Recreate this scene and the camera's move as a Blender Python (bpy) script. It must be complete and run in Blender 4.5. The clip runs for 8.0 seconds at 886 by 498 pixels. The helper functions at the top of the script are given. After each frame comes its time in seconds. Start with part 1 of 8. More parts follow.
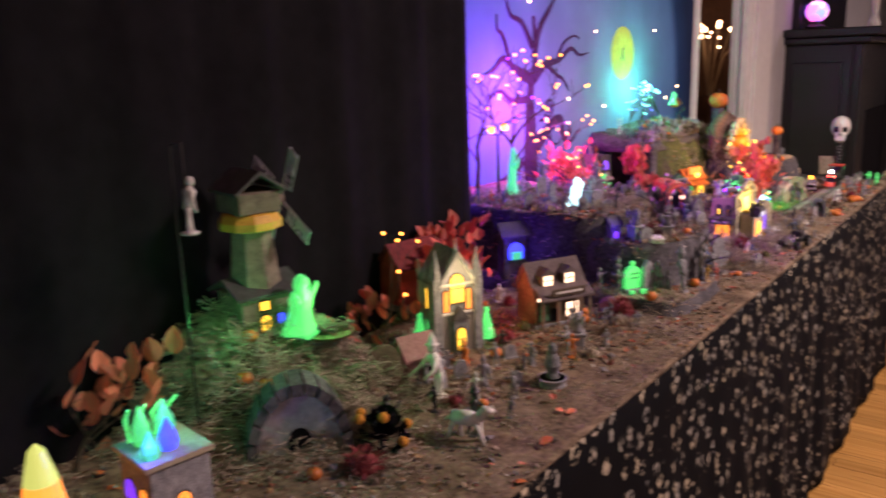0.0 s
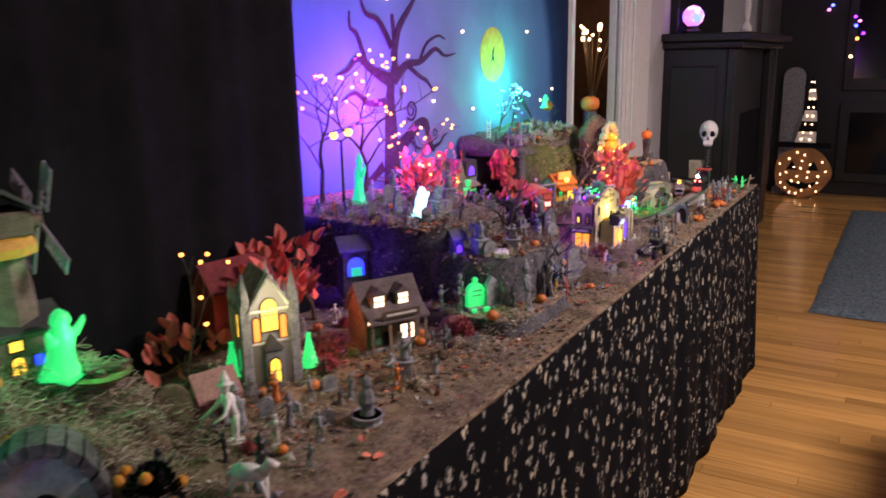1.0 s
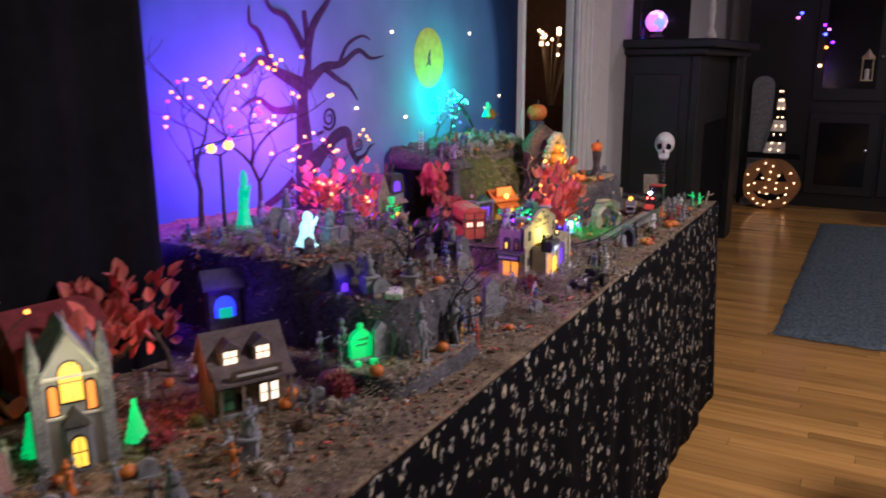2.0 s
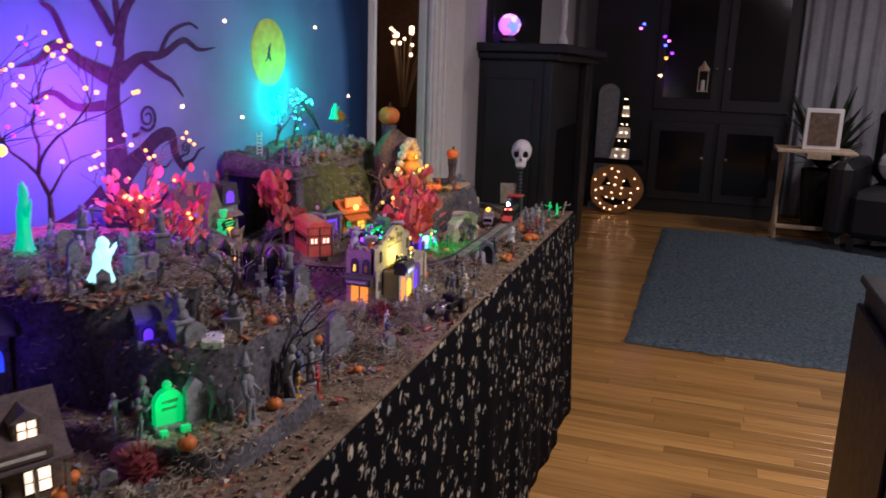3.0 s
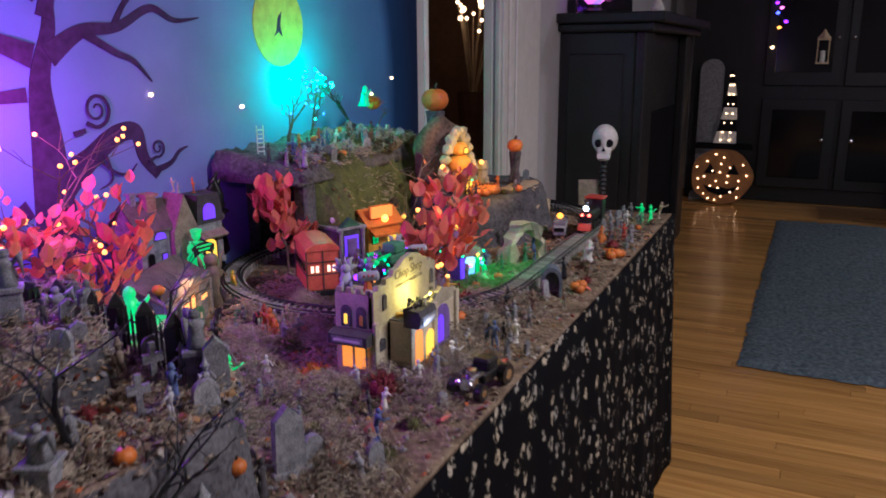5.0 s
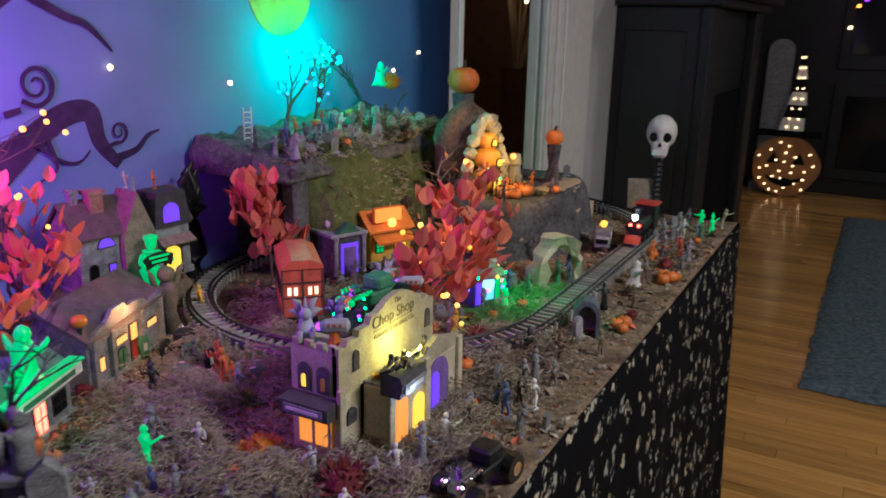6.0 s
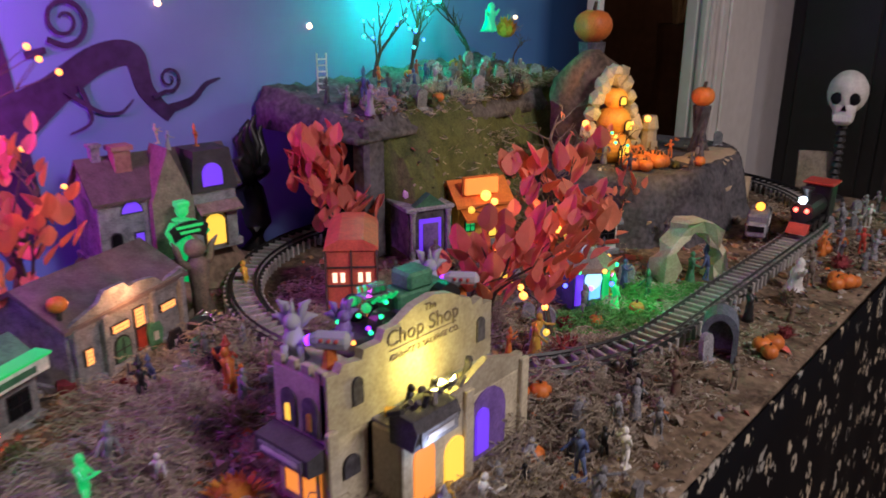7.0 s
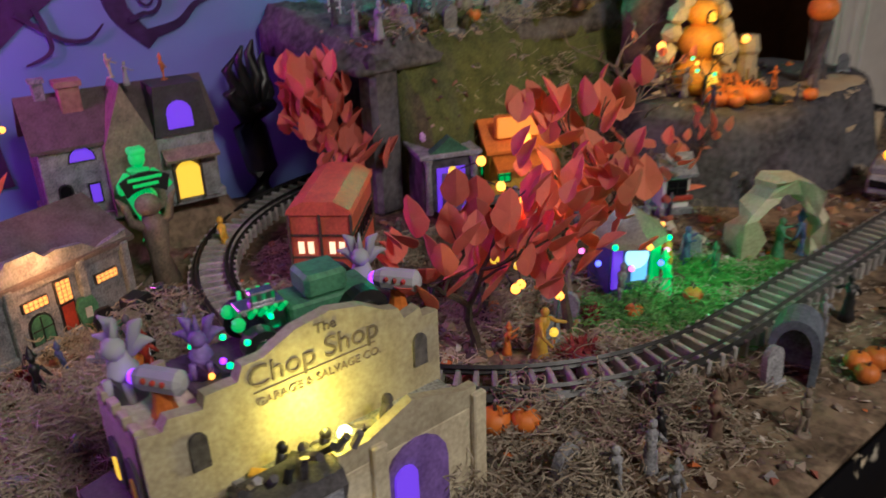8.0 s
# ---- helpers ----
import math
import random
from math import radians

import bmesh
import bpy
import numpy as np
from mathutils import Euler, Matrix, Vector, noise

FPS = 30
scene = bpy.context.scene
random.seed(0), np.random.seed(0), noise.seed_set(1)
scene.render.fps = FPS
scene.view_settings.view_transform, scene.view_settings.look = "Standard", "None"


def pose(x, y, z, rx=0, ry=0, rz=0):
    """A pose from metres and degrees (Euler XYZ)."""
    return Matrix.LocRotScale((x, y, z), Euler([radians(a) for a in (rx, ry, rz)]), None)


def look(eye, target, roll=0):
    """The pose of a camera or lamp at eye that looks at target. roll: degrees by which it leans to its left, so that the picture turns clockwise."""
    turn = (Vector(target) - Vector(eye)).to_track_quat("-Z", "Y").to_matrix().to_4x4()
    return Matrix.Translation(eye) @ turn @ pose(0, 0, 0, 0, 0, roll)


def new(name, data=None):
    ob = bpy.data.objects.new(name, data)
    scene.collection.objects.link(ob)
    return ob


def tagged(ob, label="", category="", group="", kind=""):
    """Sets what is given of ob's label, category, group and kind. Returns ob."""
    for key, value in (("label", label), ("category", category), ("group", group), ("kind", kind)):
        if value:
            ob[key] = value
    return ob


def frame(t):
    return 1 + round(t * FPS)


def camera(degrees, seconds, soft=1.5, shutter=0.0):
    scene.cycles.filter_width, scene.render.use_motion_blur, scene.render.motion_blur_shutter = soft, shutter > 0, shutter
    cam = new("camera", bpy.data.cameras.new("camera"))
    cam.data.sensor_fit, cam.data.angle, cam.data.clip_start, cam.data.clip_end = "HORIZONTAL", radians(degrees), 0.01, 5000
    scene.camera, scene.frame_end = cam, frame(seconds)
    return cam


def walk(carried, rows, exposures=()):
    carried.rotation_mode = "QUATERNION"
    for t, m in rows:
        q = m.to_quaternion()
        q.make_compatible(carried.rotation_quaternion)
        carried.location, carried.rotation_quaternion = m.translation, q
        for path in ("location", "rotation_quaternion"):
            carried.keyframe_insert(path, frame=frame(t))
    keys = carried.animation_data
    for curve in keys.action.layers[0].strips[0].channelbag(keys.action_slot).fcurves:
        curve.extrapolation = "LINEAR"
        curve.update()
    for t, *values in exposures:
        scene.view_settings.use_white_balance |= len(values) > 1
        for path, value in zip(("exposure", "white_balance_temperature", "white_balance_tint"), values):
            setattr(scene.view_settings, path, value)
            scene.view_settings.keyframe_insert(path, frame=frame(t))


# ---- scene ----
cam = camera(58.6, 8.0, soft=1.7, shutter=0.5)
PATH = [
    (0, (0.088, 0.046, 1.21), (-1.096, 1.592, 0.754), -1.9),
    (0.5, (0.113, 0.116, 1.21), (-0.915, 1.766, 0.738), -1.2),
    (1, (0.135, 0.229, 1.212), (-0.857, 1.902, 0.746), -1.0),
    (1.2, (0.143, 0.282, 1.212), (-0.845, 1.958, 0.748), -0.8),
    (2.3, (0.136, 0.59, 1.206), (-0.74, 2.33, 0.753), 0.4),
    (2.5, (0.116, 0.627, 1.209), (-0.672, 2.407, 0.753), 1.2),
    (3, (0.063, 0.715, 1.206), (-0.543, 2.567, 0.753), 1.9),
    (3.5, (0.045, 0.808, 1.19), (-0.528, 2.668, 0.73), 1.2),
    (4, (0.056, 0.952, 1.187), (-0.524, 2.806, 0.712), 0.8),
    (4.5, (0.047, 1.087, 1.182), (-0.658, 2.894, 0.697), -0.0),
    (5, (-0.018, 1.227, 1.161), (-0.843, 2.984, 0.678), -0.4),
    (5.2, (-0.054, 1.282, 1.169), (-0.885, 3.035, 0.68), -0.1),
    (6.3, (-0.102, 1.583, 1.157), (-1.105, 3.21, 0.568), 1.5),
    (6.5, (-0.112, 1.627, 1.145), (-1.21, 3.188, 0.546), 1.0),
    (7, (-0.148, 1.769, 1.111), (-1.378, 3.214, 0.479), 0.3),
    (7.5, (-0.183, 1.889, 1.097), (-1.446, 3.275, 0.401), 0.1),
    (8, (-0.192, 2.006, 1.088), (-1.596, 3.171, 0.269), -1.9),
]
walk(cam, [(t, look(eye, target, roll)) for t, eye, target, roll in PATH], [(0, 0.58, 6800, 36), (1, 0.5, 6100, 24), (2.5, -0.12, 5600, 20), (4.5, -0.17, 5550, 20), (5, -0.17, 5350, 16), (6.5, -0.3, 5500, 0), (7, -0.35, 5800, 18), (8, -0.5, 5950, 4)])

# ---- light and world ----
world = bpy.data.worlds.new("world")
scene.world = world
world.use_nodes = True
world.node_tree.nodes["Background"].inputs[0].default_value = (0.55, 0.6, 0.75, 1)
world.node_tree.nodes["Background"].inputs[1].default_value = 0.02


def lamp(name, kind, place, watts, colour, size=0.02, target=None):
    data = bpy.data.lights.new(name, kind)
    data.energy, data.color = watts, colour
    if kind == "AREA":
        data.size = size
    else:
        data.shadow_soft_size = size
    ob = new(name, data)
    ob.matrix_world = look(place, target) if target else pose(*place)
    return ob


lamp("room_light", "AREA", (1.30, 2.25, 2.40), 74, (1.0, 0.85, 0.74), 0.5, (1.30, 2.25, 0))
BLUE = (0.08, 0.006, 1.0)
GREEN, AMBER, GOLD, RED = (0.02, 1.0, 0.22), (1.0, 0.42, 0.05), (1.0, 0.72, 0.08), (1.0, 0.12, 0.04)
# unseen fill lamp, added to lift the far rug and floor
lamp("far_room_fill", "AREA", (1.9, 6.3, 2.40), 27, (1.0, 0.86, 0.75), 0.3, (1.9, 6.3, 0))
lamp("tree_light", "POINT", (-0.60, 2.435, 0.865), 0.16, (1.0, 0.45, 0.08), 0.01)
lamp("den_blue_light", "POINT", (-0.600, 0.440, 0.845), 0.10, (0.06, 0.1, 1.0), 0.006)
lamp("roof_light", "POINT", (-0.560, 2.17, 0.925), 0.02, GREEN, 0.006)
lamp("diner_light", "POINT", (-0.750, 1.925, 0.84), 0.10, GREEN, 0.006)
lamp("violet_light", "POINT", (-1.03, 1.50, 1.06), 2.2, BLUE, 0.03)
lamp("purple_light", "POINT", (-1.02, 1.72, 1.08), 1.8, (0.66, 0.02, 1.0), 0.03)
lamp("pink_light", "POINT", (-1.02, 1.97, 1.08), 4.8, (1.0, 0.08, 0.80), 0.03)
# added lamp without a bulb, gives the violet haze over the graveyard
lamp("violet_haze_fill", "POINT", (-0.84, 1.80, 1.06), 3.3, (0.38, 0.05, 1.0), 0.03)
lamp("teal_light", "POINT", (-1.075, 2.80, 1.10), 4.6, (0.0, 1.0, 0.42), 0.02)
lamp("shop_light", "POINT", (-0.505, 2.178, 0.835), 0.22, (1.0, 0.8, 0.12), 0.006)
lamp("grave_light", "POINT", (-0.515, 1.445, 0.80), 0.03, GREEN, 0.008)
lamp("windmill_light", "POINT", (-0.672, 0.768, 0.905), 0.22, GREEN, 0.008)
lamp("hill_light", "POINT", (-0.72, 0.62, 0.90), 0.09, GREEN, 0.008)
lamp("chapel_light", "POINT", (-0.628, 1.045, 0.87), 0.15, (1.0, 0.86, 0.40), 0.008)
lamp("chapel_green_light", "POINT", (-0.66, 1.13, 0.79), 0.03, GREEN, 0.008)
lamp("fire_light", "POINT", (-0.66, 1.20, 0.81), 0.13, RED, 0.008)
lamp("gold_light", "POINT", (-0.685, 2.86, 0.94), 0.75, (1.0, 0.50, 0.03), 0.006)
lamp("lawn_light", "POINT", (-0.540, 2.605, 0.790), 0.20, GREEN, 0.008)
lamp("cafe_light", "POINT", (-0.80, 2.68, 0.885), 0.09, (1.0, 0.55, 0.06), 0.006)
lamp("arcade_light", "POINT", (-0.615, 2.575, 0.83), 0.05, (0.35, 0.6, 1.0), 0.006)
lamp("grotto_light", "POINT", (-0.575, 1.485, 0.885), 0.03, BLUE, 0.01)
lamp("station_light", "POINT", (-0.862, 2.135, 0.815), 0.28, (1.0, 0.42, 0.14), 0.008)
lamp("sign_light", "POINT", (-0.93, 2.25, 0.87), 0.03, GREEN, 0.006)
lamp("stand_light", "POINT", (-0.60, 1.83, 0.80), 0.03, GREEN, 0.006)
lamp("corner_light", "POINT", (-0.44, 3.22, 0.80), 0.02, GREEN, 0.006)
lamp("den_light", "POINT", (-0.645, 0.475, 0.875), 0.16, (0.0, 0.8, 0.5), 0.006)

# ---- materials ----


def nodes_of(name):
    m = bpy.data.materials.new(name)
    m.use_nodes = True
    t = m.node_tree
    return m, t, t.nodes["Principled BSDF"], lambda k: t.nodes.new("ShaderNode" + k)


def plain(name, a, b=None, rough=0.7, scale=40.0, metal=0.0, bump=0.2, fine=6.0, spread=0.25, coat=0.0):
    """A surface with stains at one scale, grain at another and a shift of tone from object to object."""
    b = b or tuple(c * 0.55 for c in a)
    m, t, bsdf, n = nodes_of(name)
    co = n("TexCoord")
    big, small, mix, ramp = n("TexNoise"), n("TexNoise"), n("Mix"), n("ValToRGB")
    big.inputs["Scale"].default_value, small.inputs["Scale"].default_value = scale, scale * fine
    big.inputs["Detail"].default_value, small.inputs["Detail"].default_value = 5, 4
    t.links.new(co.outputs["Object"], big.inputs["Vector"])
    t.links.new(co.outputs["Object"], small.inputs["Vector"])
    add = n("Math")
    add.operation, add.inputs[1].default_value = "MULTIPLY_ADD", 0.5
    t.links.new(small.outputs["Fac"], add.inputs[0])
    half = n("Math")
    half.operation, half.inputs[1].default_value = "MULTIPLY", 0.5
    t.links.new(big.outputs["Fac"], half.inputs[0])
    t.links.new(half.outputs[0], add.inputs[2])
    ramp.color_ramp.elements[0].position, ramp.color_ramp.elements[1].position = 0.36, 0.64
    ramp.color_ramp.elements[0].color, ramp.color_ramp.elements[1].color = (*b, 1), (*a, 1)
    t.links.new(add.outputs[0], ramp.inputs[0])
    info, hsv, mr = n("ObjectInfo"), n("HueSaturation"), n("MapRange")
    mr.inputs["To Min"].default_value, mr.inputs["To Max"].default_value = 1 - spread, 1 + spread
    t.links.new(info.outputs["Random"], mr.inputs["Value"])
    t.links.new(mr.outputs[0], hsv.inputs["Value"])
    t.links.new(ramp.outputs[0], hsv.inputs["Color"])
    t.links.new(hsv.outputs[0], bsdf.inputs["Base Color"])
    bp = n("Bump")
    bp.inputs["Strength"].default_value, bp.inputs["Distance"].default_value = bump, 0.002
    t.links.new(add.outputs[0], bp.inputs["Height"])
    t.links.new(bp.outputs[0], bsdf.inputs["Normal"])
    rr = n("MapRange")
    rr.inputs["To Min"].default_value, rr.inputs["To Max"].default_value = max(rough - 0.12, 0.03), min(rough + 0.12, 1)
    t.links.new(small.outputs["Fac"], rr.inputs["Value"])
    t.links.new(rr.outputs[0], bsdf.inputs["Roughness"])
    bsdf.inputs["Metallic"].default_value = metal
    bsdf.inputs["Coat Weight"].default_value = coat
    return m


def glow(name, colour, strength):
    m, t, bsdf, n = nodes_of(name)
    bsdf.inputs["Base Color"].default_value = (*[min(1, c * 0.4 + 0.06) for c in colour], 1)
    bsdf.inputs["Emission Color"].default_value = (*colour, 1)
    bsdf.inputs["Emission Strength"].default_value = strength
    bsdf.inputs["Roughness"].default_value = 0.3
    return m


def cloth_print():
    """Black cotton with a scattered print of small cream and grey motifs."""
    m, t, bsdf, n = nodes_of("cloth_print")
    co = n("TexCoord")
    warp, vec = n("TexNoise"), n("VectorMath")
    warp.inputs["Scale"].default_value = 70
    t.links.new(co.outputs["Object"], warp.inputs["Vector"])
    vec.operation = "MULTIPLY_ADD"
    vec.inputs[1].default_value = (0.016, 0.016, 0.016)
    t.links.new(warp.outputs["Color"], vec.inputs[0])
    t.links.new(co.outputs["Object"], vec.inputs[2])
    vor = n("TexVoronoi")
    vor.inputs["Scale"].default_value = 33
    vor.inputs["Randomness"].default_value = 0.75
    sq = n("VectorMath")
    sq.operation, sq.inputs[1].default_value = "MULTIPLY", (0.4, 0.95, 0.85)
    t.links.new(vec.outputs[0], sq.inputs[0])
    t.links.new(sq.outputs[0], vor.inputs["Vector"])
    blob = n("ValToRGB")
    blob.color_ramp.elements[0].position, blob.color_ramp.elements[1].position = 0.30, 0.40
    blob.color_ramp.elements[0].color, blob.color_ramp.elements[1].color = (1, 1, 1, 1), (0, 0, 0, 1)
    t.links.new(vor.outputs["Distance"], blob.inputs[0])
    cut, cutr = n("TexNoise"), n("ValToRGB")
    cut.inputs["Scale"].default_value, cut.inputs["Detail"].default_value = 95, 3
    cutr.color_ramp.elements[0].position, cutr.color_ramp.elements[1].position = 0.47, 0.58
    t.links.new(co.outputs["Object"], cut.inputs["Vector"])
    t.links.new(cut.outputs["Fac"], cutr.inputs[0])
    mul = n("Math")
    mul.operation = "MULTIPLY"
    t.links.new(blob.outputs[0], mul.inputs[0])
    t.links.new(cutr.outputs[0], mul.inputs[1])
    tone = n("ValToRGB")
    tone.color_ramp.elements[0].color, tone.color_ramp.elements[1].color = (0.22, 0.23, 0.23, 1), (0.48, 0.40, 0.27, 1)
    t.links.new(vor.outputs["Color"], tone.inputs[0])
    mix = n("Mix")
    mix.data_type = "RGBA"
    t.links.new(mul.outputs[0], mix.inputs["Factor"])
    mix.inputs["A"].default_value = (0.0032, 0.0032, 0.0045, 1)
    t.links.new(tone.outputs[0], mix.inputs["B"])
    t.links.new(mix.outputs["Result"], bsdf.inputs["Base Color"])
    bsdf.inputs["Roughness"].default_value = 0.9
    return m


def mural_paint():
    """A printed night sky: pale lilac-blue in the middle, deep blue along the sides, with fine mottling."""
    m, t, bsdf, n = nodes_of("mural_print")
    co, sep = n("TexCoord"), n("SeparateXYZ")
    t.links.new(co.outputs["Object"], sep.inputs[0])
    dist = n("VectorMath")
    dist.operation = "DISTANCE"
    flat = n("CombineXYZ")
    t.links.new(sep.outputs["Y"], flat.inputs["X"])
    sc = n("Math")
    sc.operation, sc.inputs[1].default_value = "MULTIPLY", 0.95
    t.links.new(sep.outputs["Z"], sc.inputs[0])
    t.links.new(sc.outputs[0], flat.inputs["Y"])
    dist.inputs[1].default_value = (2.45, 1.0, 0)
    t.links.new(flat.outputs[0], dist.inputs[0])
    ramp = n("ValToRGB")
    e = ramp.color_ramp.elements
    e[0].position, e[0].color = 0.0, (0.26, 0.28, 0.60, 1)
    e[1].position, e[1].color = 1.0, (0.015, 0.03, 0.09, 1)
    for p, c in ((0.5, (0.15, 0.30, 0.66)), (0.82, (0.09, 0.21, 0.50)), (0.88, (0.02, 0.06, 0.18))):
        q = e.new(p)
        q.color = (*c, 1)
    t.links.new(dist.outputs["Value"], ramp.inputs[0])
    noi, mix = n("TexNoise"), n("Mix")
    noi.inputs["Scale"].default_value, noi.inputs["Detail"].default_value = 5, 6
    t.links.new(co.outputs["Object"], noi.inputs["Vector"])
    mix.data_type, mix.blend_type = "RGBA", "MULTIPLY"
    mix.inputs["Factor"].default_value = 0.5
    t.links.new(ramp.outputs[0], mix.inputs["A"])
    t.links.new(noi.outputs["Fac"], mix.inputs["B"])
    t.links.new(mix.outputs["Result"], bsdf.inputs["Base Color"])
    bsdf.inputs["Roughness"].default_value = 0.75
    return m


def oak():
    m, t, bsdf, n = nodes_of("oak_board")
    co, mp, noi, ramp = n("TexCoord"), n("Mapping"), n("TexNoise"), n("ValToRGB")
    info, comb, addv = n("ObjectInfo"), n("CombineXYZ"), n("VectorMath")
    sc = n("Math")
    sc.operation, sc.inputs[1].default_value = "MULTIPLY", 37.0
    geo, both, fr = n("NewGeometry"), n("Math"), n("Math")
    both.operation, fr.operation = "ADD", "FRACT"
    t.links.new(info.outputs["Random"], both.inputs[0])
    t.links.new(geo.outputs["Random Per Island"], both.inputs[1])
    t.links.new(both.outputs[0], fr.inputs[0])
    t.links.new(fr.outputs[0], sc.inputs[0])
    for k in "XYZ":
        t.links.new(sc.outputs[0], comb.inputs[k])
    t.links.new(co.outputs["Object"], addv.inputs[0])
    t.links.new(comb.outputs[0], addv.inputs[1])
    t.links.new(addv.outputs[0], mp.inputs["Vector"])
    mp.inputs["Scale"].default_value = (1.6, 34, 30)
    noi.inputs["Scale"].default_value, noi.inputs["Detail"].default_value = 1.4, 6
    noi.inputs["Distortion"].default_value = 0.6
    t.links.new(mp.outputs[0], noi.inputs["Vector"])
    ramp.color_ramp.elements[0].position, ramp.color_ramp.elements[1].position = 0.3, 0.62
    ramp.color_ramp.elements[0].color, ramp.color_ramp.elements[1].color = (0.36, 0.180, 0.045, 1), (0.50, 0.272, 0.078, 1)
    t.links.new(noi.outputs["Fac"], ramp.inputs[0])
    hsv, mr = n("HueSaturation"), n("MapRange")
    mr.inputs["To Min"].default_value, mr.inputs["To Max"].default_value = 0.66, 1.12
    t.links.new(fr.outputs[0], mr.inputs["Value"])
    t.links.new(mr.outputs[0], hsv.inputs["Value"])
    vein, vmap, cut, dark = n("TexNoise"), n("Mapping"), n("MapRange"), n("Mix")
    vmap.inputs["Scale"].default_value = (3.2, 60, 30)
    vein.inputs["Scale"].default_value, vein.inputs["Detail"].default_value = 1.0, 2
    t.links.new(addv.outputs[0], vmap.inputs["Vector"])
    t.links.new(vmap.outputs[0], vein.inputs["Vector"])
    cut.inputs["From Min"].default_value, cut.inputs["From Max"].default_value = 0.68, 0.74
    t.links.new(vein.outputs["Fac"], cut.inputs["Value"])
    dark.data_type = "RGBA"
    dark.inputs["B"].default_value = (0.13, 0.055, 0.016, 1)
    t.links.new(cut.outputs[0], dark.inputs["Factor"])
    t.links.new(ramp.outputs[0], dark.inputs["A"])
    t.links.new(dark.outputs["Result"], hsv.inputs["Color"])
    t.links.new(hsv.outputs[0], bsdf.inputs["Base Color"])
    bsdf.inputs["Roughness"].default_value = 0.2
    bp = n("Bump")
    bp.inputs["Strength"].default_value, bp.inputs["Distance"].default_value = 0.1, 0.001
    t.links.new(noi.outputs["Fac"], bp.inputs["Height"])
    t.links.new(bp.outputs[0], bsdf.inputs["Normal"])
    return m


def silk(name, a, b):
    """Thin dyed silk that lets light through."""
    m = plain(name, a, b, 0.7, 50, spread=0.2)
    t = m.node_tree
    bsdf, out = t.nodes["Principled BSDF"], t.nodes["Material Output"]
    tr, mx = t.nodes.new("ShaderNodeBsdfTranslucent"), t.nodes.new("ShaderNodeMixShader")
    t.links.new(bsdf.inputs["Base Color"].links[0].from_socket, tr.inputs["Color"])
    mx.inputs[0].default_value = 0.4
    t.links.new(bsdf.outputs[0], mx.inputs[1])
    t.links.new(tr.outputs[0], mx.inputs[2])
    t.links.new(mx.outputs[0], out.inputs["Surface"])
    return m


def ledge():
    """Carved foam: charcoal on the steep faces, brown flock where it lies flat."""
    m = plain("carved_ledge", (0.125, 0.120, 0.130), (0.035, 0.033, 0.037), 0.9, 26, bump=1.0)
    t = m.node_tree
    bsdf = t.nodes["Principled BSDF"]
    geo, sep, mr, mix = (t.nodes.new("ShaderNode" + k) for k in ("NewGeometry", "SeparateXYZ", "MapRange", "Mix"))
    noi, ramp = t.nodes.new("ShaderNodeTexNoise"), t.nodes.new("ShaderNodeValToRGB")
    noi.inputs["Scale"].default_value, noi.inputs["Detail"].default_value = 55, 6
    ramp.color_ramp.elements[0].position, ramp.color_ramp.elements[1].position = 0.36, 0.66
    ramp.color_ramp.elements[0].color, ramp.color_ramp.elements[1].color = (0.10, 0.072, 0.055, 1), (0.30, 0.215, 0.165, 1)
    t.links.new(noi.outputs["Fac"], ramp.inputs[0])
    t.links.new(geo.outputs["True Normal"], sep.inputs[0])
    mr.inputs["From Min"].default_value, mr.inputs["From Max"].default_value = 0.62, 0.86
    t.links.new(sep.outputs["Z"], mr.inputs["Value"])
    mix.data_type = "RGBA"
    t.links.new(mr.outputs[0], mix.inputs["Factor"])
    t.links.new(bsdf.inputs["Base Color"].links[0].from_socket, mix.inputs["A"])
    t.links.new(ramp.outputs[0], mix.inputs["B"])
    t.links.new(mix.outputs["Result"], bsdf.inputs["Base Color"])
    return m


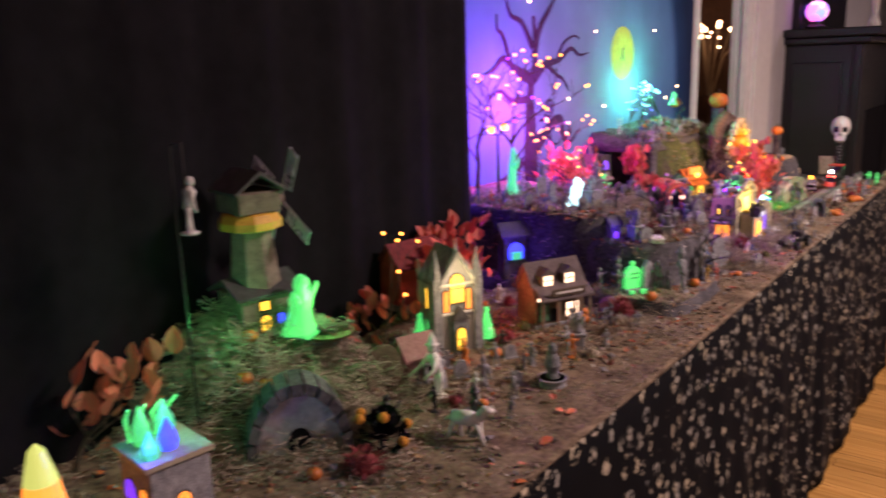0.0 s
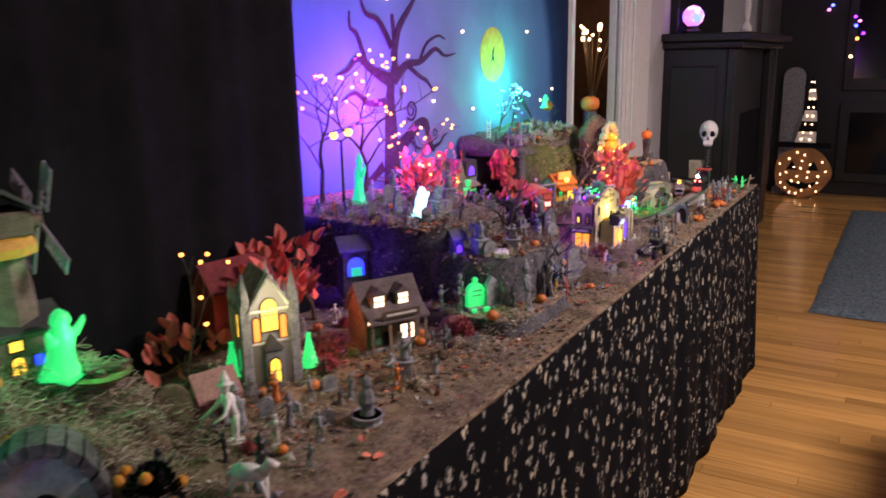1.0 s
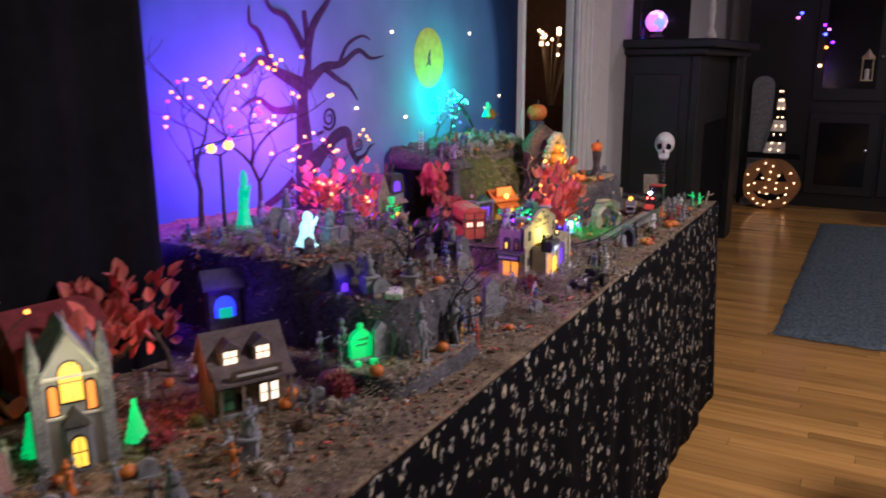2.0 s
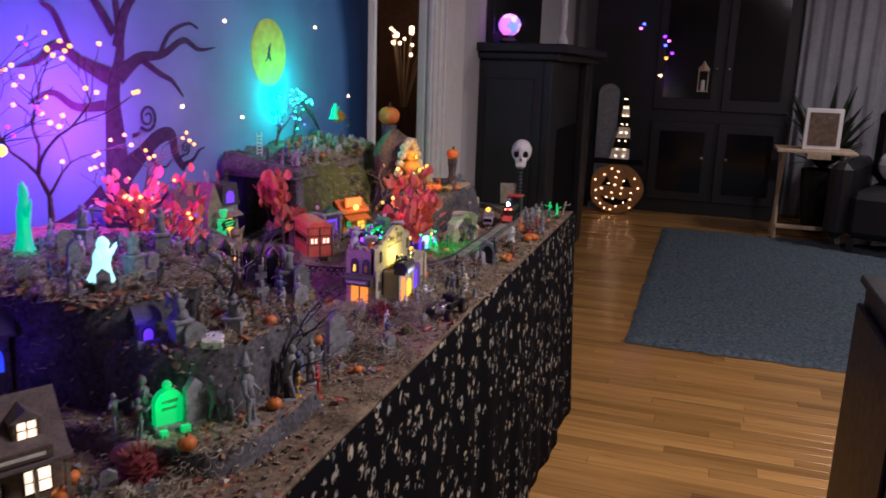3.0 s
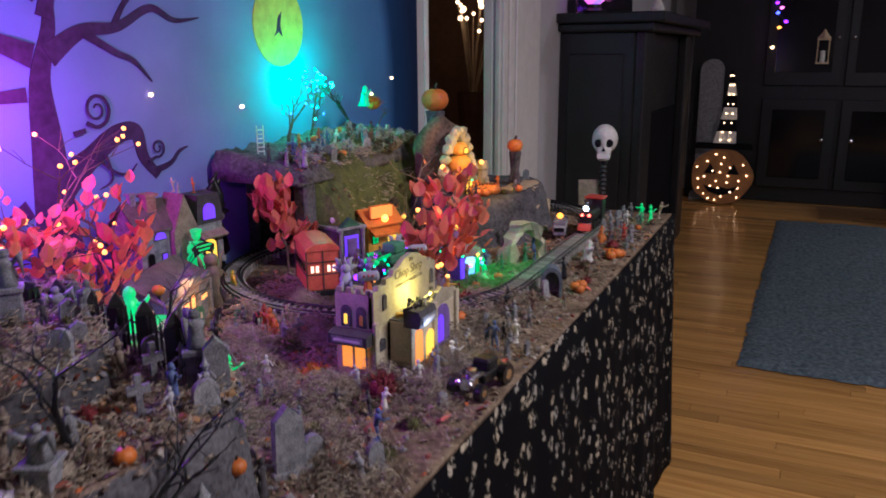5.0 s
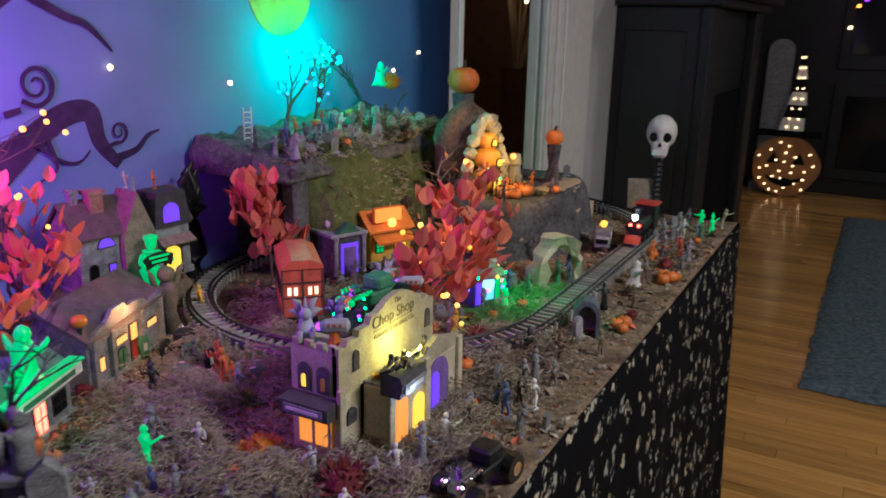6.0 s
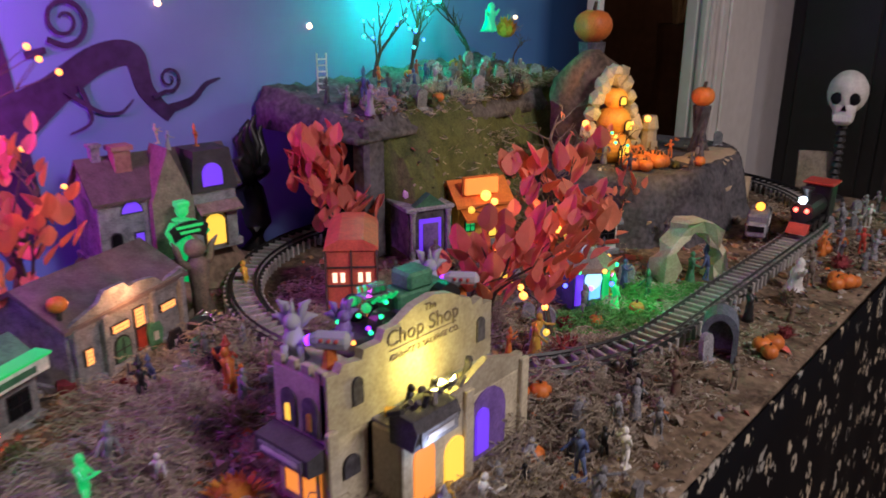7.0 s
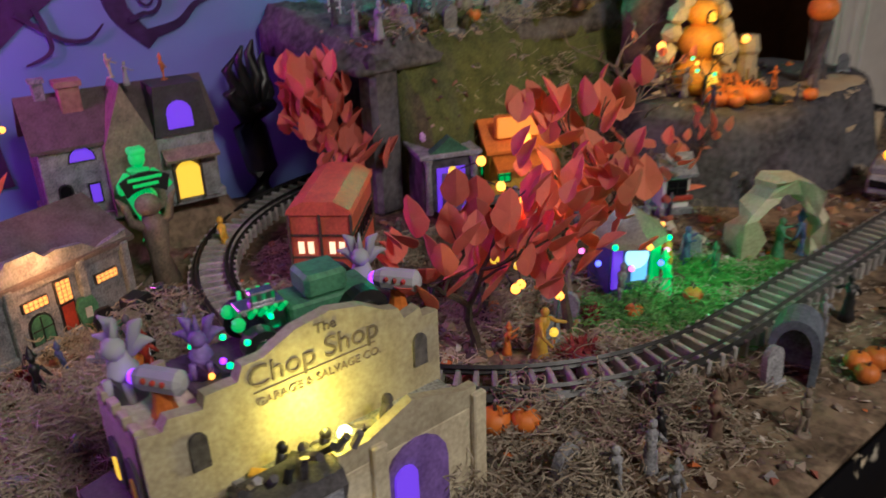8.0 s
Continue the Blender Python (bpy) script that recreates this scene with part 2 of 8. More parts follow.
M = dict(
    ledge=ledge(),
    print=cloth_print(), mural=mural_paint(), oak=oak(),
    soil=plain("straw_soil", (0.27, 0.20, 0.135), (0.06, 0.042, 0.03), 0.95, 22, bump=1.0),
    moss=plain("dry_moss", (0.48, 0.41, 0.32), (0.22, 0.18, 0.135), 0.95, 60),
    greenmoss=plain("green_moss", (0.18, 0.18, 0.08), (0.06, 0.058, 0.03), 0.95, 60, bump=1.0),
    lawn=plain("bright_lawn", (0.20, 0.42, 0.14), (0.06, 0.18, 0.05), 0.95, 90, bump=1.0),
    felt=plain("green_felt", (0.13, 0.14, 0.055), (0.055, 0.062, 0.026), 0.95, 60, bump=0.8),
    rock=plain("foam_rock", (0.15, 0.14, 0.15), (0.045, 0.042, 0.046), 0.9, 22, bump=1.0),
    brownrock=plain("brown_rock", (0.22, 0.155, 0.11), (0.08, 0.058, 0.042), 0.9, 24, bump=1.0),
    pinkrock=plain("pink_rock", (0.42, 0.22, 0.20), (0.22, 0.10, 0.09), 0.85, 40),
    black=plain("black_cloth", (0.0110, 0.0105, 0.0135), (0.0055, 0.0053, 0.0068), 0.95, 8),
    blackpaint=plain("black_paint", (0.012, 0.013, 0.015), (0.007, 0.007, 0.008), 0.45, 6, bump=0.03),
    blackmetal=plain("black_metal", (0.018, 0.018, 0.02), (0.008, 0.008, 0.009), 0.4, 30, bump=0.05),
    white=plain("white_paint", (0.78, 0.77, 0.75), (0.66, 0.65, 0.63), 0.5, 4, bump=0.04, spread=0.03),
    wall=plain("grey_wall", (0.55, 0.55, 0.57), (0.48, 0.48, 0.50), 0.8, 3, bump=0.06, spread=0.03),
    brownwall=plain("brown_wall", (0.16, 0.085, 0.055), (0.10, 0.05, 0.03), 0.8, 5, bump=0.1),
    ceil=plain("ceiling_paint", (0.7, 0.7, 0.7), (0.62, 0.62, 0.62), 0.9, 3, spread=0.02),
    stone=plain("grey_stone", (0.33, 0.33, 0.35), (0.11, 0.11, 0.12), 0.85, 90, bump=0.6),
    slate=plain("blue_slate", (0.16, 0.19, 0.24), (0.06, 0.075, 0.10), 0.8, 70, bump=0.5),
    bone=plain("bone", (0.72, 0.70, 0.66), (0.45, 0.43, 0.40), 0.6, 60),
    cream=plain("cream_plaster", (0.52, 0.47, 0.33), (0.33, 0.28, 0.19), 0.75, 50, bump=0.4),
    darkroof=plain("dark_roof", (0.075, 0.07, 0.075), (0.03, 0.028, 0.03), 0.8, 80, bump=0.6),
    brownroof=plain("brown_roof", (0.13, 0.10, 0.10), (0.06, 0.042, 0.042), 0.85, 70, bump=0.6),
    bark=plain("bark", (0.11, 0.075, 0.05), (0.04, 0.028, 0.02), 0.9, 90, bump=0.6),
    wood=plain("grey_wood", (0.25, 0.20, 0.15), (0.11, 0.085, 0.065), 0.85, 70, bump=0.5),
    palewood=plain("pale_wood", (0.52, 0.40, 0.26), (0.36, 0.26, 0.16), 0.6, 12, bump=0.1),
    redleaf=silk("red_leaf", (0.88, 0.28, 0.21), (0.70, 0.17, 0.13)),
    orangeleaf=silk("orange_leaf", (0.92, 0.37, 0.22), (0.76, 0.24, 0.14)),
    marigold=plain("marigold", (0.70, 0.30, 0.02), (0.45, 0.15, 0.01), 0.8, 90, bump=1.0),
    maroon=plain("maroon_bush", (0.25, 0.035, 0.04), (0.10, 0.012, 0.015), 0.9, 90, bump=1.0),
    pumpkin=plain("pumpkin_skin", (0.68, 0.20, 0.03), (0.45, 0.11, 0.015), 0.5, 60, bump=0.1),
    red=plain("red_paint", (0.50, 0.06, 0.03), (0.28, 0.03, 0.02), 0.5, 60),
    coach=plain("coach_red", (0.62, 0.13, 0.07), (0.38, 0.07, 0.04), 0.5, 60),
    greenpaint=plain("green_paint", (0.08, 0.25, 0.13), (0.03, 0.11, 0.06), 0.6, 60),
    bluepaint=plain("blue_paint", (0.10, 0.14, 0.30), (0.04, 0.06, 0.15), 0.6, 60),
    purplepaint=plain("purple_paint", (0.22, 0.13, 0.42), (0.11, 0.06, 0.22), 0.55, 60),
    yellowpaint=plain("yellow_paint", (0.75, 0.45, 0.06), (0.5, 0.27, 0.03), 0.55, 60),
    chrome=plain("chrome", (0.75, 0.75, 0.78), (0.5, 0.5, 0.53), 0.22, 60, metal=1.0, bump=0.02),
    rail=plain("rail_plastic", (0.014, 0.013, 0.013), (0.008, 0.008, 0.008), 0.4, 90, bump=0.05),
    tie=plain("grey_sleeper", (0.42, 0.40, 0.38), (0.24, 0.22, 0.21), 0.6, 90),
    rug=plain("blue_grey_rug", (0.125, 0.158, 0.18), (0.030, 0.043, 0.054), 1.0, 55, fine=5, bump=1.0),
    curtain=plain("grey_curtain", (0.42, 0.42, 0.45), (0.34, 0.34, 0.37), 0.9, 6),
    leaf=plain("house_leaf", (0.03, 0.05, 0.025), (0.015, 0.025, 0.012), 0.5, 20),
    glassdark=plain("dark_glass", (0.01, 0.01, 0.012), (0.006, 0.006, 0.008), 0.06, 5, bump=0.0),
    muralink=plain("black_ink", (0.070, 0.036, 0.11), (0.035, 0.018, 0.055), 0.7, 12, bump=0.0, spread=0.0),
    moonprint=plain("moon_print", (0.62, 0.40, 0.10), (0.42, 0.24, 0.05), 0.7, 9, bump=0.0, spread=0.0),
    gwarm=glow("warm_bulb", (1.0, 0.62, 0.30), 6), gamber=glow("amber_bulb", (1.0, 0.32, 0.04), 5),
    gpink=glow("pink_bulb", (1.0, 0.18, 0.60), 3.5), gpurple=glow("purple_bulb", (0.30, 0.03, 1.0), 4.5),
    gblue=glow("blue_bulb", (0.08, 0.10, 1.0), 6), ggreen=glow("green_bulb", (0.03, 1.0, 0.30), 3),
    gteal=glow("teal_bulb", (0.08, 1.0, 0.75), 6), gwhite=glow("white_bulb", (0.8, 0.95, 1.0), 14),
    gred=glow("red_bulb", (1.0, 0.08, 0.04), 10),
    wwarm=glow("lit_window", (1.0, 0.42, 0.09), 1.7), wgold=glow("gold_window", (1.0, 0.58, 0.04), 1.5),
    # wgreen lights panes, and its emission also imitates green light on some figures
    wgreen=glow("green_glow", (0.01, 0.80, 0.16), 0.6), wpurple=glow("purple_window", (0.18, 0.04, 0.9), 1.0),
    wblue=glow("blue_window", (0.03, 0.05, 1.0), 1.6), worange=glow("orange_window", (1.0, 0.30, 0.03), 1.2),
    wwhite=glow("white_window", (1.0, 0.74, 0.46), 1.8), ghost=glow("ghost_glow", (0.45, 0.95, 0.90), 1.5),
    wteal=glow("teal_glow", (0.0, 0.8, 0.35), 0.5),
)

for key in ("black", "ledge", "print", "felt", "soil", "moss", "greenmoss", "lawn", "rock", "brownrock", "stone", "mural", "muralink", "rug"):
    M[key].node_tree.nodes["Principled BSDF"].inputs["Specular IOR Level"].default_value = 0.08

# ---- mesh helpers ----


def part(name, bm, material, parent=None, label="", smooth=False):
    """One mesh object made from a bmesh, under a thing or a part."""
    me = bpy.data.meshes.new(name)
    bmesh.ops.recalc_face_normals(bm, faces=bm.faces)
    bm.to_mesh(me)
    bm.free()
    if smooth:
        me.polygons.foreach_set("use_smooth", [True] * len(me.polygons))
    me.materials.append(M[material] if isinstance(material, str) else material)
    ob = new(name, me)
    if parent:
        ob.parent = parent
    if label:
        ob["label"] = label
    return ob


def thing(name, place, turn=0, label="", category="", group=""):
    """An empty at a thing's base, which its parts hang under."""
    ob = new(name)
    ob.empty_display_size = 0.01
    ob.matrix_world = pose(*place, 0, 0, turn)
    return tagged(ob, label, category, group)


def box(bm, lo, hi, bevel=0.0, m=None):
    lo, hi = Vector(lo), Vector(hi)
    mat = Matrix.Translation((lo + hi) / 2) @ Matrix.Diagonal((*(hi - lo), 1))
    got = bmesh.ops.create_cube(bm, size=1, matrix=(m or Matrix()) @ mat)
    if bevel:
        edges = list({e for v in got["verts"] for e in v.link_edges})
        bmesh.ops.bevel(bm, geom=edges, offset=bevel, segments=1, affect="EDGES", profile=0.5)
    return bm


def boxed(lo, hi, bevel=0.0, m=None):
    return box(bmesh.new(), lo, hi, bevel, m)


def tube(bm, points, radii, sides=6, caps=True):
    """A bent, tapering tube through the points."""
    rings = []
    pts = [Vector(p) for p in points]
    for i, p in enumerate(pts):
        d = (pts[min(i + 1, len(pts) - 1)] - pts[max(i - 1, 0)])
        q = (d if d.length > 1e-9 else Vector((0, 0, 1))).to_track_quat("Z", "Y")
        r = radii[i] if hasattr(radii, "__len__") else radii
        rings.append([bm.verts.new(p + q @ Vector((r * math.cos(a * math.tau / sides), r * math.sin(a * math.tau / sides), 0))) for a in range(sides)])
    for a, b in zip(rings, rings[1:]):
        for k in range(sides):
            bm.faces.new((a[k], a[(k + 1) % sides], b[(k + 1) % sides], b[k]))
    if caps:
        bm.faces.new(rings[0][::-1])
        bm.faces.new(rings[-1])
    return bm


def ball(bm, c, r, u=10, v=7, squash=(1, 1, 1)):
    bmesh.ops.create_uvsphere(bm, u_segments=u, v_segments=v, radius=r, matrix=Matrix.Translation(c) @ Matrix.Diagonal((*squash, 1)))
    return bm


def lathe(bm, profile, sides=14, centre=(0, 0, 0)):
    """A body turned round z from pairs of radius and height."""
    return tube(bm, [(centre[0], centre[1], centre[2] + z) for r, z in profile], [max(r, 1e-5) for r, z in profile], sides)


def prism(bm, outline, lo, hi, axis="x"):
    """An outline of pairs drawn out along an axis from lo to hi."""
    def at(u, v, w):
        return {"x": (w, u, v), "y": (u, w, v), "z": (u, v, w)}[axis]
    a = [bm.verts.new(at(u, v, lo)) for u, v in outline]
    b = [bm.verts.new(at(u, v, hi)) for u, v in outline]
    bm.faces.new(a[::-1])
    bm.faces.new(b)
    for i in range(len(a)):
        j = (i + 1) % len(a)
        bm.faces.new((a[i], a[j], b[j], b[i]))
    return bm


def fbm(x, y, z, s):
    return noise.fractal(Vector((x * s, y * s, z * s)), 1.0, 2.0, 4)


def arch(w, h, n=8):
    """An outline with a round head, standing on 0."""
    pts = [(-w / 2, 0), (w / 2, 0)]
    return pts + [(w / 2 * math.cos(a), h - w / 2 + w / 2 * math.sin(a)) for a in [math.pi * i / n for i in range(n + 1)]]

# ---- room ----
def structure(name, bm, material, label="", smooth=False):
    return tagged(part(name, bm, material, None, "", smooth), label, "", "", "structure")


WALL = -1.165
structure("subfloor", boxed((-3.2, -2.2, -0.06), (3.2, 8.6, -0.012)), "bark", "dark subfloor under the oak boards")
bm = bmesh.new()
box(bm, (WALL - 0.05, -2.2, -0.02), (WALL, 3.56, 2.5))
structure("wall_west", bm, "wall", "grey painted wall behind the display")
structure("wall_west_end", boxed((WALL - 0.05, 4.16, -0.02), (WALL, 8.6, 2.5)), "wall", "grey painted wall beside the doorway")
structure("wall_west_head", boxed((WALL - 0.05, 3.56, 2.12), (WALL, 4.16, 2.5)), "wall", "grey painted wall above the doorway")
structure("wall_north", boxed((-1.4, 8.3, -0.02), (3.2, 8.44, 2.5)), "wall", "grey painted wall behind the cabinet")
structure("wall_south", boxed((-3.2, -2.34, -0.02), (3.2, -2.2, 2.5)), "wall", "plain grey wall")
structure("wall_east", boxed((3.2, -2.2, -0.02), (3.34, 8.6, 2.5)), "wall", "plain grey wall")
structure("ceiling", boxed((-3.2, -2.2, 2.5), (3.2, 8.6, 2.56)), "ceil", "plain white ceiling")
structure("wall_far_room", boxed((-3.1, 2.6, -0.02), (-2.98, 6.0, 2.5)), "brownwall", "dark brown wall of the next room")
structure("wall_far_room_north", boxed((-3.0, 5.2, -0.02), (WALL - 0.05, 5.32, 2.5)), "brownwall", "dark brown wall of the next room")
structure("wall_far_room_south", boxed((-3.0, 2.48, -0.02), (WALL - 0.05, 2.6, 2.5)), "brownwall", "dark brown wall of the next room")

door = tagged(thing("door_1", (WALL, 3.88, 0)), "white painted doorway with moulded casing", "", "", "structure")
part("casing", boxed((0.0, -0.345, 0), (0.008, -0.322, 2.10), 0.002), "white", door)
for y0, y1 in ((0.27, 0.35),):
    bm = box(bmesh.new(), (0.0, y0, 0), (0.022, y1, 2.10), 0.004)
    box(bm, (0.022, y0 + 0.012, 0), (0.034, y0 + 0.03, 2.10), 0.003)
    box(bm, (0.022, y1 - 0.03, 0), (0.030, y1 - 0.014, 2.10), 0.003)
    part("casing", bm, "white", door)
part("casing", boxed((0.0, -0.345, 2.10), (0.022, 0.35, 2.19), 0.004), "white", door)
part("door_stop", boxed((-0.045, 0.268, 0), (-0.01, 0.279, 2.10), 0.002), "white", door)

# wide white pilaster between the doorway and the hearth
structure("trim_pilaster", box(boxed((WALL, 4.235, 0.0), (WALL + 0.035, 4.60, 2.5), 0.006), (WALL + 0.035, 4.28, 0.12), (WALL + 0.045, 4.54, 2.4), 0.004), "white", "white painted panelled pilaster")

# black hearth surround standing out from the wall
hearth = thing("fireplace", (-1.165, 4.95, 0), 0, "black painted wooden fireplace surround with deep mantel shelf", "fireplace")
part("chimney_breast", boxed((0, 0.05, 0), (0.36, 1.5, 1.25), 0.006), "blackpaint", hearth)
part("mantel_shelf", box(boxed((0, -0.02, 1.29), (0.50, 1.57, 1.335), 0.006), (0, 0.01, 1.25), (0.45, 1.54, 1.29), 0.008), "blackpaint", hearth)
for y in (0.05, 1.28):
    part("pilaster", boxed((0.36, y, 0), (0.41, y + 0.22, 1.25), 0.006), "blackpaint", hearth)
part("overmantel", boxed((0, 0.15, 1.335), (0.05, 1.4, 2.4), 0.006), "glassdark", hearth, "dark mirror over the shelf")
part("firebox", boxed((0.355, 0.35, 0.1), (0.372, 1.2, 0.85)), "black", hearth)
part("side_panel", boxed((0.05, 0.035, 0.15), (0.31, 0.05, 1.15), 0.004), "blackpaint", hearth)

lampball = thing("crystal_ball_lamp", (-1.035, 5.12, 1.335), 0, "glowing crystal ball lamp on a black base", "lamp")
part("base", lathe(bmesh.new(), [(0.05, 0), (0.055, 0.015), (0.035, 0.03), (0.035, 0.045)]), "blackmetal", lampball)
bm = bmesh.new()
bmesh.ops.create_icosphere(bm, subdivisions=2, radius=0.062, matrix=Matrix.Translation((0, 0, 0.10)))


def disco():
    m, t, bsdf, n = nodes_of("disco_glow")
    co, vor, ramp = n("TexCoord"), n("TexVoronoi"), n("ValToRGB")
    vor.inputs["Scale"].default_value = 24
    t.links.new(co.outputs["Object"], vor.inputs["Vector"])
    sp = n("SeparateColor")
    t.links.new(vor.outputs["Color"], sp.inputs[0])
    e = ramp.color_ramp.elements
    e[0].color, e[1].color = (0.05, 0.25, 1, 1), (1, 0.75, 1, 1)
    e.new(0.4).color = (0.55, 0.1, 1, 1)
    e.new(0.7).color = (1, 0.15, 0.55, 1)
    t.links.new(sp.outputs[0], ramp.inputs[0])
    t.links.new(ramp.outputs[0], bsdf.inputs["Emission Color"])
    bsdf.inputs["Emission Strength"].default_value = 1.5
    return m


part("globe", bm, disco(), lampball, "faceted globe glowing pink, white and violet")
vase = thing("figurine", (-0.74, 5.15, 1.335), 0, "slender pale figurine on the mantel shelf", "figurine")
part("body", lathe(bmesh.new(), [(0.03, 0), (0.032, 0.02), (0.012, 0.06), (0.02, 0.14), (0.014, 0.2), (0.02, 0.24), (0.004, 0.27)]), "bone", vase)

# tall pumpkin light with a witch hat, on the floor
pl = thing("pumpkin_floor_light", (-0.64, 7.62, 0), 0, "flat wooden pumpkin with pointed striped hat and warm bulbs", "floor light")
out = [(0.225 * math.cos(a) * (1 + 0.04 * math.cos(5 * a)), 0.22 + 0.215 * math.sin(a)) for a in [math.tau * i / 28 for i in range(28)]]
part("pumpkin_board", prism(bmesh.new(), out, -0.015, 0.015, "y"), plain("stained_board", (0.34, 0.16, 0.05), (0.20, 0.09, 0.03), 0.6, 12), pl)
part("hat_brim", prism(bmesh.new(), [(-0.21, 0.43), (0.21, 0.43), (0.20, 0.475), (-0.20, 0.475)], -0.02, 0.02, "y"), "black", pl)
hatx = lambda z: 0.03 * math.sin((z - 0.45) * 4)
for i in range(6):
    z0, z1 = 0.475 + i * 0.09, 0.475 + (i + 1) * 0.09
    w0, w1 = 0.075 * (1 - i / 6.3) + 0.008, 0.075 * (1 - (i + 1) / 6.3) + 0.006
    part("hat_band", prism(bmesh.new(), [(hatx(z0) - w0, z0), (hatx(z0) + w0, z0), (hatx(z1) + w1, z1), (hatx(z1) - w1, z1)], -0.014, 0.014, "y"), "white" if i % 2 == 0 else "black", pl)
for sx in (-0.085, 0.085):
    part("eye", prism(bmesh.new(), [(sx - 0.045, 0.24), (sx + 0.045, 0.24), (sx, 0.32)], -0.019, -0.0152, "y"), "black", pl)
part("mouth", prism(bmesh.new(), [(-0.13, 0.15), (-0.09, 0.10), (0, 0.07), (0.09, 0.10), (0.13, 0.15), (0.05, 0.125), (0, 0.14), (-0.05, 0.125)], -0.019, -0.0152, "y"), "black", pl)
rnd = random.Random(3)
spots = []
while len(spots) < 26:
    a, r = rnd.uniform(0, math.tau), 0.2 * math.sqrt(rnd.random())
    p = (r * math.cos(a), 0.22 + r * math.sin(a))
    if all(math.dist(p, q) > 0.05 for q in spots):
        spots.append(p)
spots += [(hatx(z) + s * 0.035 * (1 - (z - 0.45) / 0.7), z) for z in (0.50, 0.56, 0.63, 0.70, 0.77, 0.84, 0.91, 0.98) for s in (-1, 1)]
for x, z in spots:
    part("bulb", ball(bmesh.new(), (x, -0.022, z), 0.0065, 8, 6), "gwarm", pl)

# black glazed cabinet on the north wall
cab = thing("display_cabinet", (0.13, 8.3, 0), 0, "tall black painted cabinet with glazed upper doors", "cabinet")
part("carcass", boxed((-1.08, -0.40, 0.0), (0.56, 0, 2.25), 0.006), "blackpaint", cab)
part("cornice", boxed((-1.10, -0.44, 2.25), (0.60, 0, 2.33), 0.012), "blackpaint", cab)
for s in (-1, 1):
    d = part("door", boxed((min(s * 0.015, s * 0.54), -0.425, 0.12), (max(s * 0.015, s * 0.54), -0.402, 0.80), 0.004), "blackpaint", cab)
    part("panel", boxed((min(s * 0.09, s * 0.46), -0.432, 0.2), (max(s * 0.09, s * 0.46), -0.426, 0.72), 0.004), "glassdark", d)
    part("knob", ball(bmesh.new(), (s * 0.10, -0.445, 0.50), 0.016), "chrome", d)
    u = part("glazed_door", boxed((min(s * 0.015, s * 0.54), -0.425, 0.90), (max(s * 0.015, s * 0.54), -0.402, 2.2), 0.004), "blackpaint", cab)
    part("pane", boxed((min(s * 0.08, s * 0.47), -0.432, 1.0), (max(s * 0.08, s * 0.47), -0.426, 2.12)), "glassdark", u)
    part("knob", ball(bmesh.new(), (s * 0.05, -0.445, 1.25), 0.014), "chrome", u)

lantern = thing("hanging_lantern", (-0.02, 7.84, 1.06), 0, "small pale lantern hanging on the cabinet door", "lantern")
bm = boxed((-0.045, -0.03, 0), (0.045, 0.03, 0.012))
box(bm, (-0.045, -0.03, 0.17), (0.045, 0.03, 0.185))
for x in (-0.042, 0.034):
    for y in (-0.028, 0.02):
        box(bm, (x, y, 0.012), (x + 0.008, y + 0.008, 0.17))
part("frame", bm, "palewood", lantern)
part("hood", lathe(bmesh.new(), [(0.05, 0.185), (0.02, 0.22), (0.004, 0.25)], 4), "palewood", lantern)
part("candle", lathe(bmesh.new(), [(0.018, 0.012), (0.018, 0.09), (0.002, 0.1)], 8), "bone", lantern)

# coloured reflections in the cabinet glass, modelled as glowing bulbs on a wire
sl = thing("light_string", (0, 0, 0), 0, "violet, blue and amber reflections in the cabinet glass, built as bulbs", "string lights")
GLINTS = [(-0.566, 1.567, "gpink"), (-0.541, 1.603, "gblue"), (-0.362, 1.504, "gpurple"), (-0.327, 1.468, "gpink"), (-0.352, 1.431, "gblue"), (-0.292, 1.368, "gpurple"), (-0.335, 1.326, "gamber"), (-0.370, 1.182, "gwarm")]
part("wire", tube(bmesh.new(), [(x, 7.862, z) for x, z, m in GLINTS], 0.003, 5), "blackmetal", sl)
for x, z, m in GLINTS:
    part("bulb", ball(bmesh.new(), (x, 7.850, z), 0.012, 8, 6, (1.2, 1, 1)), m, sl)

ts = thing("tall_headstone", (-0.78, 7.80, 0), 0, "tall grey foam headstone standing on the floor", "headstone ornament")
part("slab", prism(bmesh.new(), arch(0.17, 1.10, 10), -0.03, 0.03, "y"), "stone", ts)
part("foot", boxed((-0.11, -0.06, 0), (0.11, 0.06, 0.06), 0.006), "stone", ts)

